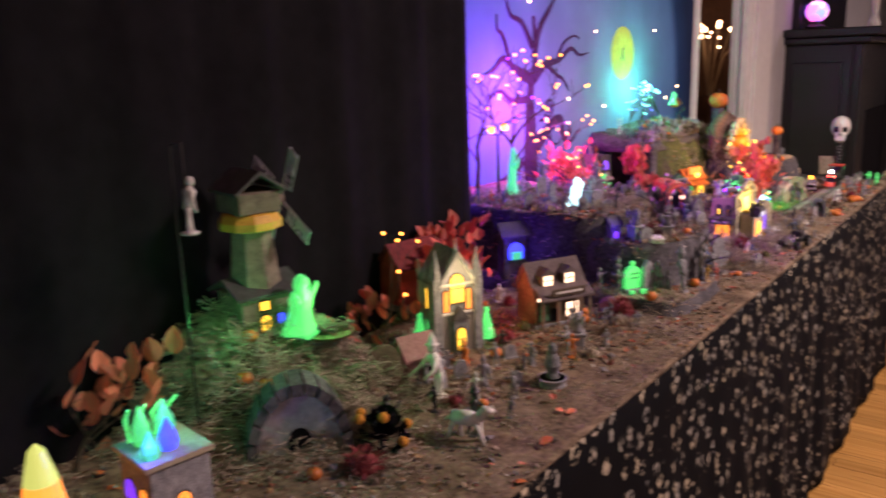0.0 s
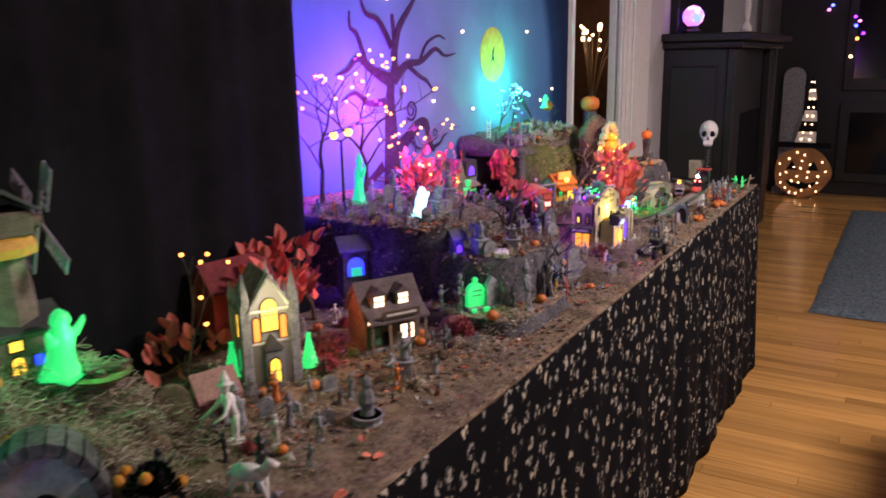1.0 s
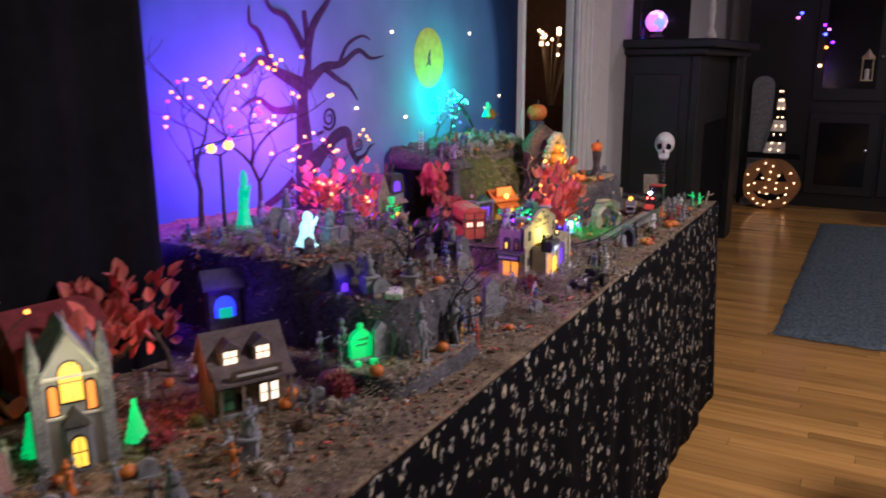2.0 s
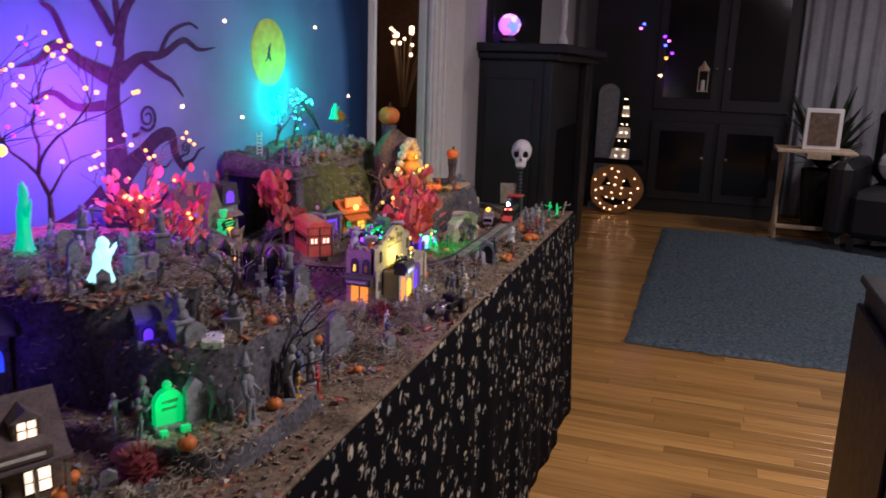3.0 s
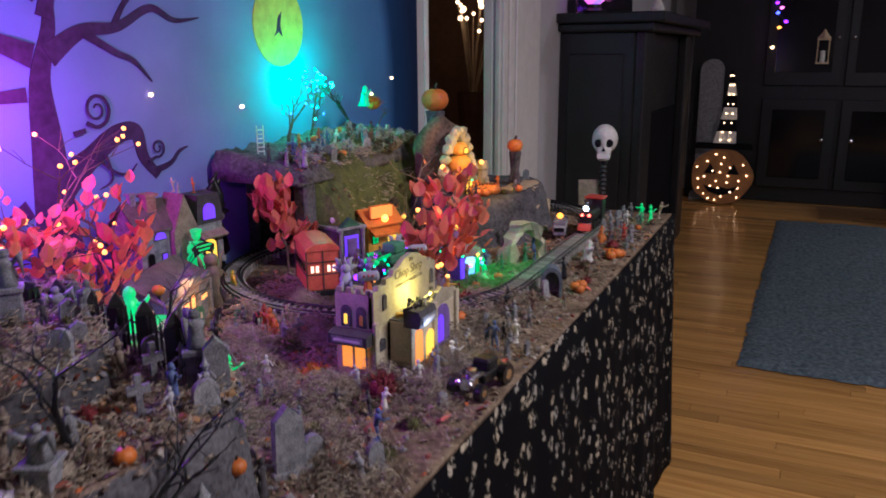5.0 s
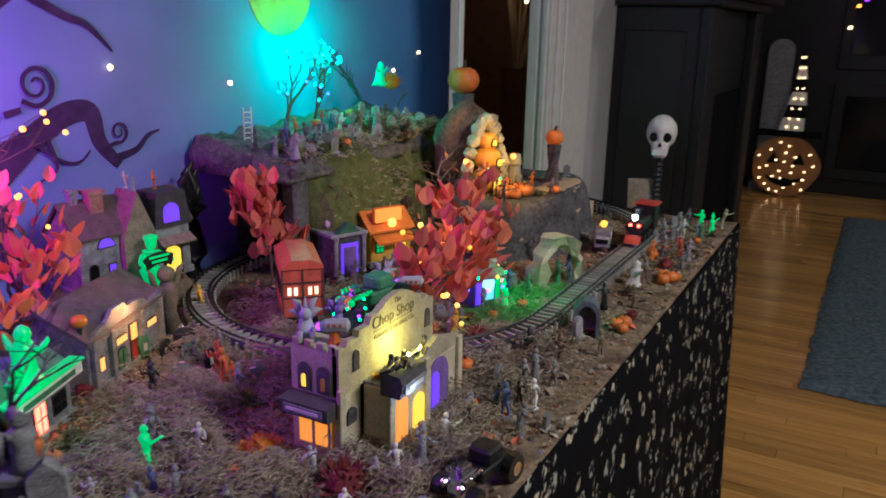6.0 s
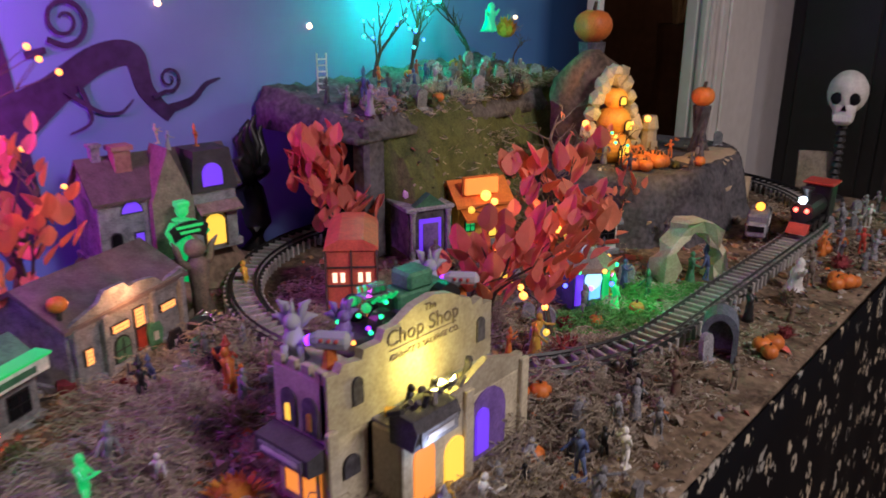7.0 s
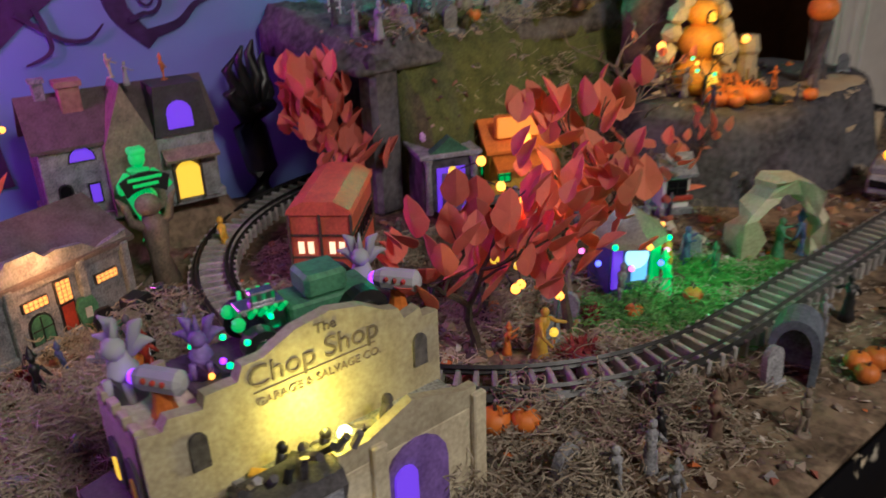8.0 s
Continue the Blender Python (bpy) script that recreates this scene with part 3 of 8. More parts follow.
# curtains, tray table, frame, plant, armchair, console, rug


def drape(x0, x1, y, z0, z1, waves, depth, seed, thick=0.012, n=80, axis="x"):
    bm = bmesh.new()
    r = random.Random(seed)
    ph = [r.uniform(0, 6.28) for _ in range(3)]
    rows = []
    for j in range(9):
        z = z0 + (z1 - z0) * j / 8
        row = []
        for i in range(n + 1):
            u = i / n
            o = depth * (math.sin(u * waves * math.tau + ph[0] + 0.4 * math.sin(z * 2)) + 0.4 * math.sin(u * waves * 2.3 * math.tau + ph[1])) * (0.6 + 0.4 * (1 - j / 8))
            a = x0 + (x1 - x0) * u
            row.append(bm.verts.new((a, y + o, z) if axis == "x" else (y + o, a, z)))
        rows.append(row)
    for a, b in zip(rows, rows[1:]):
        for i in range(n):
            bm.faces.new((a[i], a[i + 1], b[i + 1], b[i]))
    bm.normal_update()
    bmesh.ops.solidify(bm, geom=bm.faces[:], thickness=thick)
    return bm


tagged(part("window_curtain", drape(0.74, 1.9, 8.16, 0.02, 2.4, 9, 0.03, 1), "curtain", smooth=True), "long pale grey curtains hanging to the floor", "curtain")

tray = thing("tray_table", (0.83, 7.2, 0), 0, "folding pale wooden tray table", "table")
part("tabletop", boxed((-0.27, -0.19, 0.665), (0.27, 0.19, 0.69), 0.005), "palewood", tray)
part("front_lip", boxed((-0.07, -0.215, 0.63), (0.09, -0.19, 0.668), 0.003), "palewood", tray)
for s in (-1, 1):
    for y0, y1 in ((-0.17, 0.15), (0.15, -0.17)):
        part("leg", tube(bmesh.new(), [(s * 0.22, y0, 0), (s * 0.215, y1, 0.665)], 0.014, 4), "palewood", tray)
part("stretcher", boxed((-0.22, -0.16, 0.10), (0.22, -0.14, 0.13), 0.003), "palewood", tray)
fr = thing("photo_frame", (0.86, 7.14, 0.69), 8, "white framed picture leaning on the tray table", "picture frame")
part("frame", boxed((-0.13, -0.012, 0), (0.13, 0.012, 0.30), 0.004), "white", fr)
part("picture", boxed((-0.10, -0.016, 0.03), (0.10, -0.0125, 0.27)), "brownrock", fr)
plant = thing("potted_plant", (0.95, 7.6, 0), 0, "dark leafy houseplant in a black pot", "plant")
part("pot", lathe(bmesh.new(), [(0.10, 0), (0.14, 0.35), (0.15, 0.5), (0.13, 0.5), (0.12, 0.46)]), "blackpaint", plant)


def blade(bm, base, tip, w, droop):
    base, tip = Vector(base), Vector(tip)
    side = (tip - base).cross(Vector((0, 0, 1)))
    side = (side.normalized() if side.length > 1e-6 else Vector((1, 0, 0))) * w
    last = None
    for i in range(5):
        u = i / 4
        p = base.lerp(tip, u) - Vector((0, 0, droop * u * u))
        k = math.sin(math.pi * (0.12 + 0.86 * u))
        pair = (bm.verts.new(p - side * k), bm.verts.new(p + side * k))
        if last:
            bm.faces.new((last[0], last[1], pair[1], pair[0]))
        last = pair


rnd = random.Random(8)
bm = bmesh.new()
for _ in range(60):
    a, l = rnd.uniform(0, 6.28), rnd.uniform(0.15, 0.42)
    blade(bm, (0, 0, 0.5), (l * math.cos(a), l * math.sin(a), 0.55 + rnd.uniform(0.1, 0.65)), 0.03, rnd.uniform(0, 0.2))
part("foliage", bm, "leaf", plant)

chair = thing("armchair", (1.55, 7.0, 0), -20, "dark grey upholstered armchair", "armchair")
part("seat", boxed((-0.40, -0.42, 0.12), (0.40, 0.40, 0.45), 0.05), "blackpaint", chair)
part("backrest", boxed((-0.40, 0.22, 0.45), (0.40, 0.42, 1.02), 0.06), "blackpaint", chair)
for s in (-1, 1):
    part("arm", boxed((min(s * 0.40, s * 0.55), -0.42, 0.1), (max(s * 0.40, s * 0.55), 0.40, 0.64), 0.05), "blackpaint", chair)
    for y in (-0.36, 0.34):
        part("leg", boxed((s * 0.36 - 0.02, y - 0.02, 0), (s * 0.36 + 0.02, y + 0.02, 0.12)), "blackpaint", chair)
part("cushion", ball(bmesh.new(), (-0.2, 0.12, 0.6), 0.14, 12, 8, (1, 0.5, 0.9)), "wall", chair, "pale round cushion")

cons = thing("media_console", (0.45, 2.72, 0), 0, "black painted low console with brown wooden front", "console")
part("carcass", boxed((0, -1.5, 0.06), (0.45, 0, 0.74), 0.005), "blackpaint", cons)
part("top", boxed((-0.012, -1.52, 0.74), (0.47, 0.012, 0.76), 0.004), "blackpaint", cons)
for i in range(3):
    part("drawer_front", boxed((-0.018, -1.48 + i * 0.5, 0.1), (-0.002, -1.02 + i * 0.5, 0.7), 0.004), "blackpaint", cons)
for x in (0.03, 0.38):
    for y in (-1.46, -0.08):
        part("foot", boxed((x, y, 0), (x + 0.04, y + 0.04, 0.06)), "blackpaint", cons)


def rug():
    bm = bmesh.new()
    nx, ny = 60, 110
    x0, x1, y0, y1 = -0.20, 1.85, 4.22, 7.10
    r = random.Random(5)
    g = [[bm.verts.new((x0 + (x1 - x0) * i / nx + r.uniform(-.008, .008), y0 + (y1 - y0) * j / ny + r.uniform(-.008, .008), 0.004 if i in (0, nx) or j in (0, ny) else 0.018 + r.uniform(-0.006, 0.008))) for i in range(nx + 1)] for j in range(ny + 1)]
    for j in range(ny):
        for i in range(nx):
            bm.faces.new((g[j][i], g[j][i + 1], g[j + 1][i + 1], g[j + 1][i]))
    return bm


tagged(part("rug", rug(), "rug", smooth=True), "blue-grey shaggy rug on the oak floor", "rug")

# lit twigs in a vase in the next room
tw = thing("lighted_branches", (-1.50, 4.72, 0), 0, "pale lighted twig branches in a tall vase", "decorative light")
part("vase", lathe(bmesh.new(), [(0.08, 0), (0.11, 0.3), (0.06, 0.8), (0.07, 0.98), (0.06, 0.98), (0.05, 0.8)]), "brownwall", tw)
rnd = random.Random(12)
for i in range(13):
    a, s = math.tau * i / 13, rnd.uniform(0.05, 0.17)
    tip = (s * math.cos(a), s * math.sin(a), rnd.uniform(1.25, 1.40))
    b = part("twig", tube(bmesh.new(), [(0, 0, 0.8), (0.15 * tip[0], 0.15 * tip[1], 1.0), (0.55 * tip[0], 0.55 * tip[1], 1.2), tip], [0.006, 0.005, 0.004, 0.0025], 5), "palewood", tw)
    part("bulb", ball(bmesh.new(), tip, 0.009 if i % 3 else 0.014, 8, 6), "gwarm", b)
sh = thing("low_bench", (-2.2, 4.6, 0), 0, "dark wooden bench in the next room", "bench")
part("seat", boxed((-0.3, -0.5, 0.40), (0.3, 0.5, 0.46), 0.01), "bark", sh)
for x in (-0.26, 0.2):
    for y in (-0.45, 0.38):
        part("leg", boxed((x, y, 0), (x + 0.06, y + 0.06, 0.40)), "bark", sh)
lamp("twig_light", "POINT", (-1.50, 4.55, 1.5), 1.0, (1.0, 0.7, 0.42), 0.1)

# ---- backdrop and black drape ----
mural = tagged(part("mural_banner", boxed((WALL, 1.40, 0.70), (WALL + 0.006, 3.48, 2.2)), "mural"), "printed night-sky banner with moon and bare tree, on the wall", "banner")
X = WALL + 0.008


def stroke(points, widths, X):
    """A flat printed limb on the banner: a strip through pairs of y and z."""
    bm = bmesh.new()
    fine, ws = [], []
    for i in range(len(points) - 1):
        p0, p1, p2, p3 = (Vector(points[max(i - 1, 0)]), Vector(points[i]), Vector(points[i + 1]), Vector(points[min(i + 2, len(points) - 1)]))
        for k in range(6):
            u = k / 6
            fine.append(0.5 * ((2 * p1) + (p2 - p0) * u + (2 * p0 - 5 * p1 + 4 * p2 - p3) * u * u + (3 * p1 - p0 - 3 * p2 + p3) * u ** 3))
            ws.append(widths[i] + (widths[i + 1] - widths[i]) * u)
    fine.append(Vector(points[-1]))
    ws.append(widths[-1])
    last = None
    for i, p in enumerate(fine):
        d = (fine[min(i + 1, len(fine) - 1)] - fine[max(i - 1, 0)]).normalized()
        nrm = Vector((-d.y, d.x)) * ws[i] / 2
        pair = (bm.verts.new((X, p.x + nrm.x, p.y + nrm.y)), bm.verts.new((X, p.x - nrm.x, p.y - nrm.y)))
        if last:
            bm.faces.new((last[0], last[1], pair[1], pair[0]))
        last = pair
    bm.normal_update()
    bmesh.ops.solidify(bm, geom=bm.faces[:], thickness=0.0015)
    return bm


def curl(c, r, turns, start, w):
    pts = [(c[0] + r * (1 - 0.8 * i / 14) * math.cos(start + turns * math.tau * i / 14), c[1] + r * (1 - 0.8 * i / 14) * math.sin(start + turns * math.tau * i / 14)) for i in range(15)]
    return pts, [w * (1 - 0.6 * i / 14) for i in range(15)]


STROKES = [
    ([(2.13, .80), (2.13, 1.00), (2.13, 1.12), (2.16, 1.22), (2.15, 1.34)], [.125, .080, .048, .030, .020]),
    ([(2.15, .95), (2.21, .985), (2.27, 1.02), (2.318, 1.022), (2.332, .975), (2.365, .935)], [.08, .05, .045, .04, .03, .02]),
    ([(2.355, .945), (2.40, .955), (2.425, .975), (2.45, .982)], [.018, .012, .009, .003]),
    ([(2.15, 1.16), (2.22, 1.20), (2.30, 1.21), (2.38, 1.245), (2.44, 1.225), (2.51, 1.232)], [.05, .03, .022, .018, .012, .003]),
    ([(2.22, 1.20), (2.29, 1.165), (2.33, 1.15), (2.37, 1.112)], [.02, .015, .012, .003]),
    ([(2.29, 1.21), (2.33, 1.26), (2.40, 1.285), (2.44, 1.275)], [.016, .012, .009, .003]),
    ([(2.15, 1.22), (2.18, 1.30), (2.24, 1.36), (2.30, 1.42)], [.04, .03, .02, .004]),
    ([(2.12, 1.16), (2.04, 1.19), (1.98, 1.22), (1.93, 1.19), (1.88, 1.178)], [.05, .03, .022, .014, .003]),
    ([(2.02, 1.20), (1.98, 1.28), (1.95, 1.30), (1.95, 1.34)], [.02, .015, .01, .003]),
    ([(2.14, 1.25), (2.08, 1.32), (2.02, 1.34), (1.99, 1.40)], [.03, .02, .014, .003]),
    ([(2.10, 1.10), (2.02, 1.10), (1.96, 1.13), (1.90, 1.11)], [.03, .02, .014, .003]),
    ([(2.08, .92), (2.02, .89), (1.95, .87), (1.86, .86)], [.04, .025, .02, .01]),
    ([(2.18, 1.03), (2.205, 1.035)], [.012, .010]),
    curl((2.232, 1.069), 0.032, 1.8, -2.4, 0.009),
    curl((2.366, .988), 0.018, 1.5, -2.0, 0.006),
    ([(2.34, .965), (2.36, .972)], [.008, .006]),
    ([(2.22, .985), (2.26, .955), (2.29, .95), (2.31, .965)], [.008, .006, .005, .002]),
    ([(2.24, .99), (2.25, .945), (2.22, .93)], [.008, .006, .002]),
]
for k, (pts, w) in enumerate(STROKES):
    part("painted_branch", stroke(pts, [0.8 * v for v in w], X + 0.0003 * k), "muralink", mural, "dark printed tree limb")
disc = [(2.775 + 0.094 * math.cos(a), 1.226 + 0.094 * math.sin(a)) for a in [math.tau * i / 40 for i in range(40)]]
part("painted_moon", prism(bmesh.new(), disc, X - 0.002, X, "x"), "moonprint", mural, "round yellow printed moon")
part("painted_bat", prism(bmesh.new(), [(2.755, 1.20), (2.765, 1.215), (2.77, 1.24), (2.785, 1.255), (2.778, 1.225), (2.785, 1.20), (2.772, 1.21)], X, X + 0.001, "x"), "muralink", mural, "small dark printed bat on the moon")
rnd = random.Random(2)
for y, z in ((2.36, 1.088), (2.12, 1.38), (3.18, 1.05), (3.30, 1.09), (2.62, 1.05), (2.55, 1.30), (3.05, 1.31)):
    part("star_light", ball(bmesh.new(), (X + 0.004, y, z), 0.0045, 8, 6), "gwarm", mural, "tiny warm light in the banner")

structure("wall_bay", boxed((WALL + 0.001, -2.2, 0.0), (-0.895, 1.335, 2.5)), "wall", "grey wall bay behind the black drape")
tagged(part("black_drape", drape(-2.1, 1.385, -0.868, 0.02, 2.45, 20, 0.007, 4, 0.006, 200, "y"), "black", smooth=True), "plain black cloth hanging in soft folds on the wall", "drape")
tagged(part("black_drape", drape(-1.14, -0.875, 1.372, 0.02, 2.45, 3, 0.006, 5, 0.006, 40, "x"), "black", smooth=True), "plain black cloth hanging round the corner of the bay", "drape")

# ---- the display table ----
TOP, FRONT, Y0, Y1 = 0.725, -0.345, -0.6, 3.40


def table_cloth():
    """Cloth over the table: a flat top, a wavy front and a wavy end that flare a little to the floor."""
    bm = bmesh.new()
    n, rows = 260, 14
    path = []
    for i in range(n + 1):
        path.append((FRONT - 0.012 * math.exp(-((Y0 + (Y1 - Y0) * i / n - 1.6) ** 2) / 0.5), Y0 + (Y1 - Y0) * i / n, 1, 0))
    for i in range(1, 50):
        path.append((FRONT + (WALL + 0.06 - FRONT) * i / 50, Y1, 0, 1))
    grid = []
    for j in range(rows + 1):
        u = j / rows
        z = TOP + 0.004 - (TOP - 0.006) * u
        row = []
        for i, (x, y, a, b) in enumerate(path):
            w = 0.007 * u * (math.sin(i * 0.33 + math.sin(i * 0.07) * 2) + 0.5 * math.sin(i * 0.71)) + (0.03 * u if a else -0.05 * u)
            row.append(bm.verts.new((x + a * w, y + b * w, z)))
        grid.append(row)
    for a, b in zip(grid, grid[1:]):
        for i in range(len(path) - 1):
            bm.faces.new((a[i], a[i + 1], b[i + 1], b[i]))
    bm.normal_update()
    bmesh.ops.solidify(bm, geom=bm.faces[:], thickness=0.003)
    return bm


table = thing("display_table", (0, 0, 0), 0, "long folding table under the village display", "table")
part("tabletop", boxed((WALL + 0.05, Y0, 0.69), (FRONT - 0.012, Y1 - 0.012, TOP)), "wood", table)
for y in (-0.4, 0.8, 2.0, 3.2):
    for x in (-1.05, -0.45):
        part("leg", boxed((x - 0.015, y - 0.015, 0), (x + 0.015, y + 0.015, 0.69)), "blackmetal", table)
tagged(part("tablecloth", table_cloth(), "print", smooth=True), "black tablecloth printed with small cream halloween motifs", "tablecloth")


def smooth(u):
    u = max(0.0, min(1.0, u))
    return u * u * (3 - 2 * u)


def rounded(x, y, x0, x1, y0, y1, r):
    """Distance inside (positive) a rounded rectangle."""
    cx, cy, hx, hy = (x0 + x1) / 2, (y0 + y1) / 2, (x1 - x0) / 2 - r, (y1 - y0) / 2 - r
    dx, dy = abs(x - cx) - hx, abs(y - cy) - hy
    return r - (math.hypot(max(dx, 0), max(dy, 0)) + min(max(dx, dy), 0))


# hills: plan rectangle, corner radius, rise of the top above the table, width of the slope, material, name, label
HILLS = [
    ((-1.10, -0.60, 0.56, 0.92), 0.14, 0.125, 0.16, "brownrock", "windmill_hill", "mound of dry moss and brown foam under the windmill"),
    ((-1.13, -0.412, 1.415, 1.68), 0.05, 0.034, 0.010, "ledge", "lower_ledge", "low grey foam ledge of the graveyard"),
    ((-1.13, -0.458, 1.475, 1.825), 0.12, 0.124, 0.012, "ledge", "graveyard_ledge", "dark foam rock ledge of the graveyard with a brown top"),
    ((-1.13, -0.575, 1.46, 1.78), 0.11, 0.172, 0.018, "ledge", "graveyard_hill", "brown topped foam terrace of the graveyard"),
    ((-1.13, -0.80, 1.60, 1.92), 0.06, 0.166, 0.03, "ledge", "graveyard_back_hill", "brown foam terrace behind the graves"),
    ((-1.14, -1.0, 2.13, 2.42), 0.05, 0.065, 0.05, "brownrock", "manor_hill", "low brown mound under the manor"),
    ((-0.93, -0.595, 2.80, 3.27), 0.16, 0.112, 0.04, "rock", "pumpkin_terrace", "dark grey rock terrace with a sandy top"),
]


def rise(x, y, k):
    (x0, x1, y0, y1), r, h, slope = HILLS[k][:4]
    return h * smooth(rounded(x, y, x0, x1, y0, y1, r) / slope + 0.35 * fbm(x, y, 0.3 * k, 14))


def ground_at(x, y):
    return TOP + 0.006 + 0.004 * fbm(x, y, 0, 25)


def height(x, y):
    z = ground_at(x, y)
    for k in range(len(HILLS)):
        h = rise(x, y, k)
        if h > 0.003:
            z = max(z, TOP + h + 0.004 * fbm(x, y, 2, 30))
    if -1.14 < x < -0.915 and 2.51 < y < 3.05:
        z = max(z, slab_top(x, y))
    if -0.975 < x < -0.862 and 2.567 < y < 3.058:
        z = max(z, bank(x, y))
    return z


def slab_top(x, y):
    return 0.935 + 0.15 * max(0, -0.93 - x) + 0.012 * smooth((y - 2.6) / 0.3) + 0.012 * fbm(x, y, 4, 18)


def sheet(x0, x1, y0, y1, step, f, floor):
    """A closed block whose top follows f, open to nothing below floor."""
    bm = bmesh.new()
    nx, ny = max(2, int((x1 - x0) / step)), max(2, int((y1 - y0) / step))
    g = [[bm.verts.new((x0 + (x1 - x0) * i / nx, y0 + (y1 - y0) * j / ny, f(x0 + (x1 - x0) * i / nx, y0 + (y1 - y0) * j / ny))) for i in range(nx + 1)] for j in range(ny + 1)]
    for j in range(ny):
        for i in range(nx):
            bm.faces.new((g[j][i], g[j][i + 1], g[j + 1][i + 1], g[j + 1][i]))
    rim = g[0] + [r[-1] for r in g[1:]] + g[-1][-2::-1] + [r[0] for r in g[-2:0:-1]]
    low = [bm.verts.new((v.co.x, v.co.y, floor)) for v in rim]
    for i in range(len(rim)):
        j = (i + 1) % len(rim)
        bm.faces.new((rim[i], low[i], low[j], rim[j]))
    bm.faces.new(low)
    return bm


tagged(part("straw_ground", sheet(WALL + 0.05, FRONT - 0.004, Y0 + 0.6, Y1 - 0.006, 0.0125, ground_at, TOP + 0.0005), "soil", smooth=True), "straw and sand coloured ground mat on the table", "ground cover", "", "structure")
for k, ((x0, x1, y0, y1), r, h, slope, mat, nm, lab) in enumerate(HILLS):
    bm = sheet(x0, x1, y0, y1, 0.007 if mat == "ledge" else 0.0095, lambda x, y: max(TOP + 0.001, TOP + rise(x, y, k) + 0.004 * fbm(x, y, 2, 30) - (0.004 if rise(x, y, k) < 0.004 else 0)), TOP + 0.0008)
    tagged(part(nm, bm, mat, smooth=True), lab, "hill", "", "structure")

# the raised cemetery slab on two piers, open below at one corner
slab = thing("cemetery_hill", (0, 0, 0), 0, "raised cemetery hill of foam rock with mossy slope", "hill")
bm = sheet(-1.145, -0.925, 2.50, 3.06, 0.008, lambda x, y: slab_top(x, y) + 0.006 * fbm(x, y, 3, 45) - 0.026 * (1 - smooth(rounded(x, y, -1.3, -0.925, 2.50, 3.06, 0.05) / 0.018)), 0.905)
part("top", bm, "rock", slab, smooth=True)
part("pier", boxed((-0.960, 2.520, TOP + 0.004), (-0.927, 2.56, 0.925), 0.006), "rock", slab)
part("back_pier", boxed((-1.0, 2.72, TOP + 0.004), (-0.95, 3.04, 0.905), 0.006), "rock", slab)
part("back_pier", boxed((-1.145, 2.60, TOP + 0.004), (-1.115, 3.04, 0.905), 0.006), "rock", slab)


def bank(x, y):
    u = max(0.0, min(1.0, (x + 0.975) / 0.115 + 0.22 * fbm(x, y, 6, 16)))
    return 0.955 - (0.955 - TOP - 0.02) * u ** 1.9 + 0.004 * fbm(x, y, 8, 40)


part("mossy_bank", sheet(-0.975, -0.86, 2.565, 3.06, 0.006, bank, TOP + 0.002), "felt", slab, smooth=True)

# ---- loose strands of dry moss ----


def on_loop(x, y):
    """Whether a place lies under the oval of track."""
    d = math.dist((x, y), (-0.775, min(max(y, 2.55), 3.07)))
    return abs(d - 0.29) < 0.024


def strands(name, spots, material, label, n, length, seed, lift=0.01):
    """Many thin curling strands; spots are (x, y, spread) to scatter round."""
    r = random.Random(seed)
    verts, faces = [], []
    for _ in range(n):
        cx, cy, sp = r.choice(spots)
        x, y = cx + r.gauss(0, sp), cy + r.gauss(0, sp)
        x = min(max(x, WALL + 0.07), FRONT - 0.012)
        y = min(max(y, 0.02), Y1 - 0.02)
        if on_loop(x, y) or (-0.93 < x < -0.595 and 2.82 < y < 3.26):
            continue
        z = height(x, y) + r.uniform(-0.001, lift) * (0.25 + 1.6 * math.exp(-((x - cx) ** 2 + (y - cy) ** 2) / sp ** 2))
        a, l, w = r.uniform(0, 6.28), length * r.uniform(0.5, 1.4), r.uniform(0.0003, 0.0008)
        bend, up = r.choice((-1, 1)) * r.uniform(2.5, 9.0), r.uniform(0.1, 1.0)
        px, py, pz, ph = x, y, z, r.uniform(0, 6.28)
        for s in range(7):
            b = len(verts)
            verts += [(px, py, pz - w), (px, py, pz + w), (px + w * math.sin(a), py - w * math.cos(a), pz)]
            if s:
                c = b - 3
                faces += [(c, c + 1, b + 1, b), (c + 1, c + 2, b + 2, b + 1), (c + 2, c, b, b + 2)]
            a += bend / 6 + r.uniform(-0.6, 0.6)
            px, py, pz = px + l / 5 * math.cos(a), py + l / 5 * math.sin(a), max(pz + l / 5 * up * math.sin(ph + 1.1 * s), z - 0.006)
    me = bpy.data.meshes.new(name)
    me.from_pydata(verts, [], faces)
    me.materials.append(M[material])
    return tagged(new(name, me), label, "moss", "", "stuff")


rnd = random.Random(21)
strands("dry_moss", [(rnd.uniform(-1.0, -0.45), rnd.uniform(0.3, 3.3), 0.022) for _ in range(120)], "moss", "curly dry moss strewn over the ground", 8000, 0.026, 1)
strands("dry_moss", [(rnd.uniform(-0.85, -0.42), rnd.uniform(1.85, 2.52), 0.024) for _ in range(64)], "moss", "curly pale moss heaped round the shops", 30000, 0.030, 2, 0.020)
strands("dry_moss", [(rnd.uniform(-0.98, -0.62), rnd.uniform(0.58, 0.88), 0.028) for _ in range(44)], "moss", "curly dry moss over the windmill mound", 13000, 0.034, 3, 0.032)
strands("lawn_grass", [(rnd.uniform(-0.60, -0.50), rnd.uniform(2.50, 2.74), 0.02) for _ in range(14)], "lawn", "bright green grass fibres inside the track", 3500, 0.016, 4, 0.01)
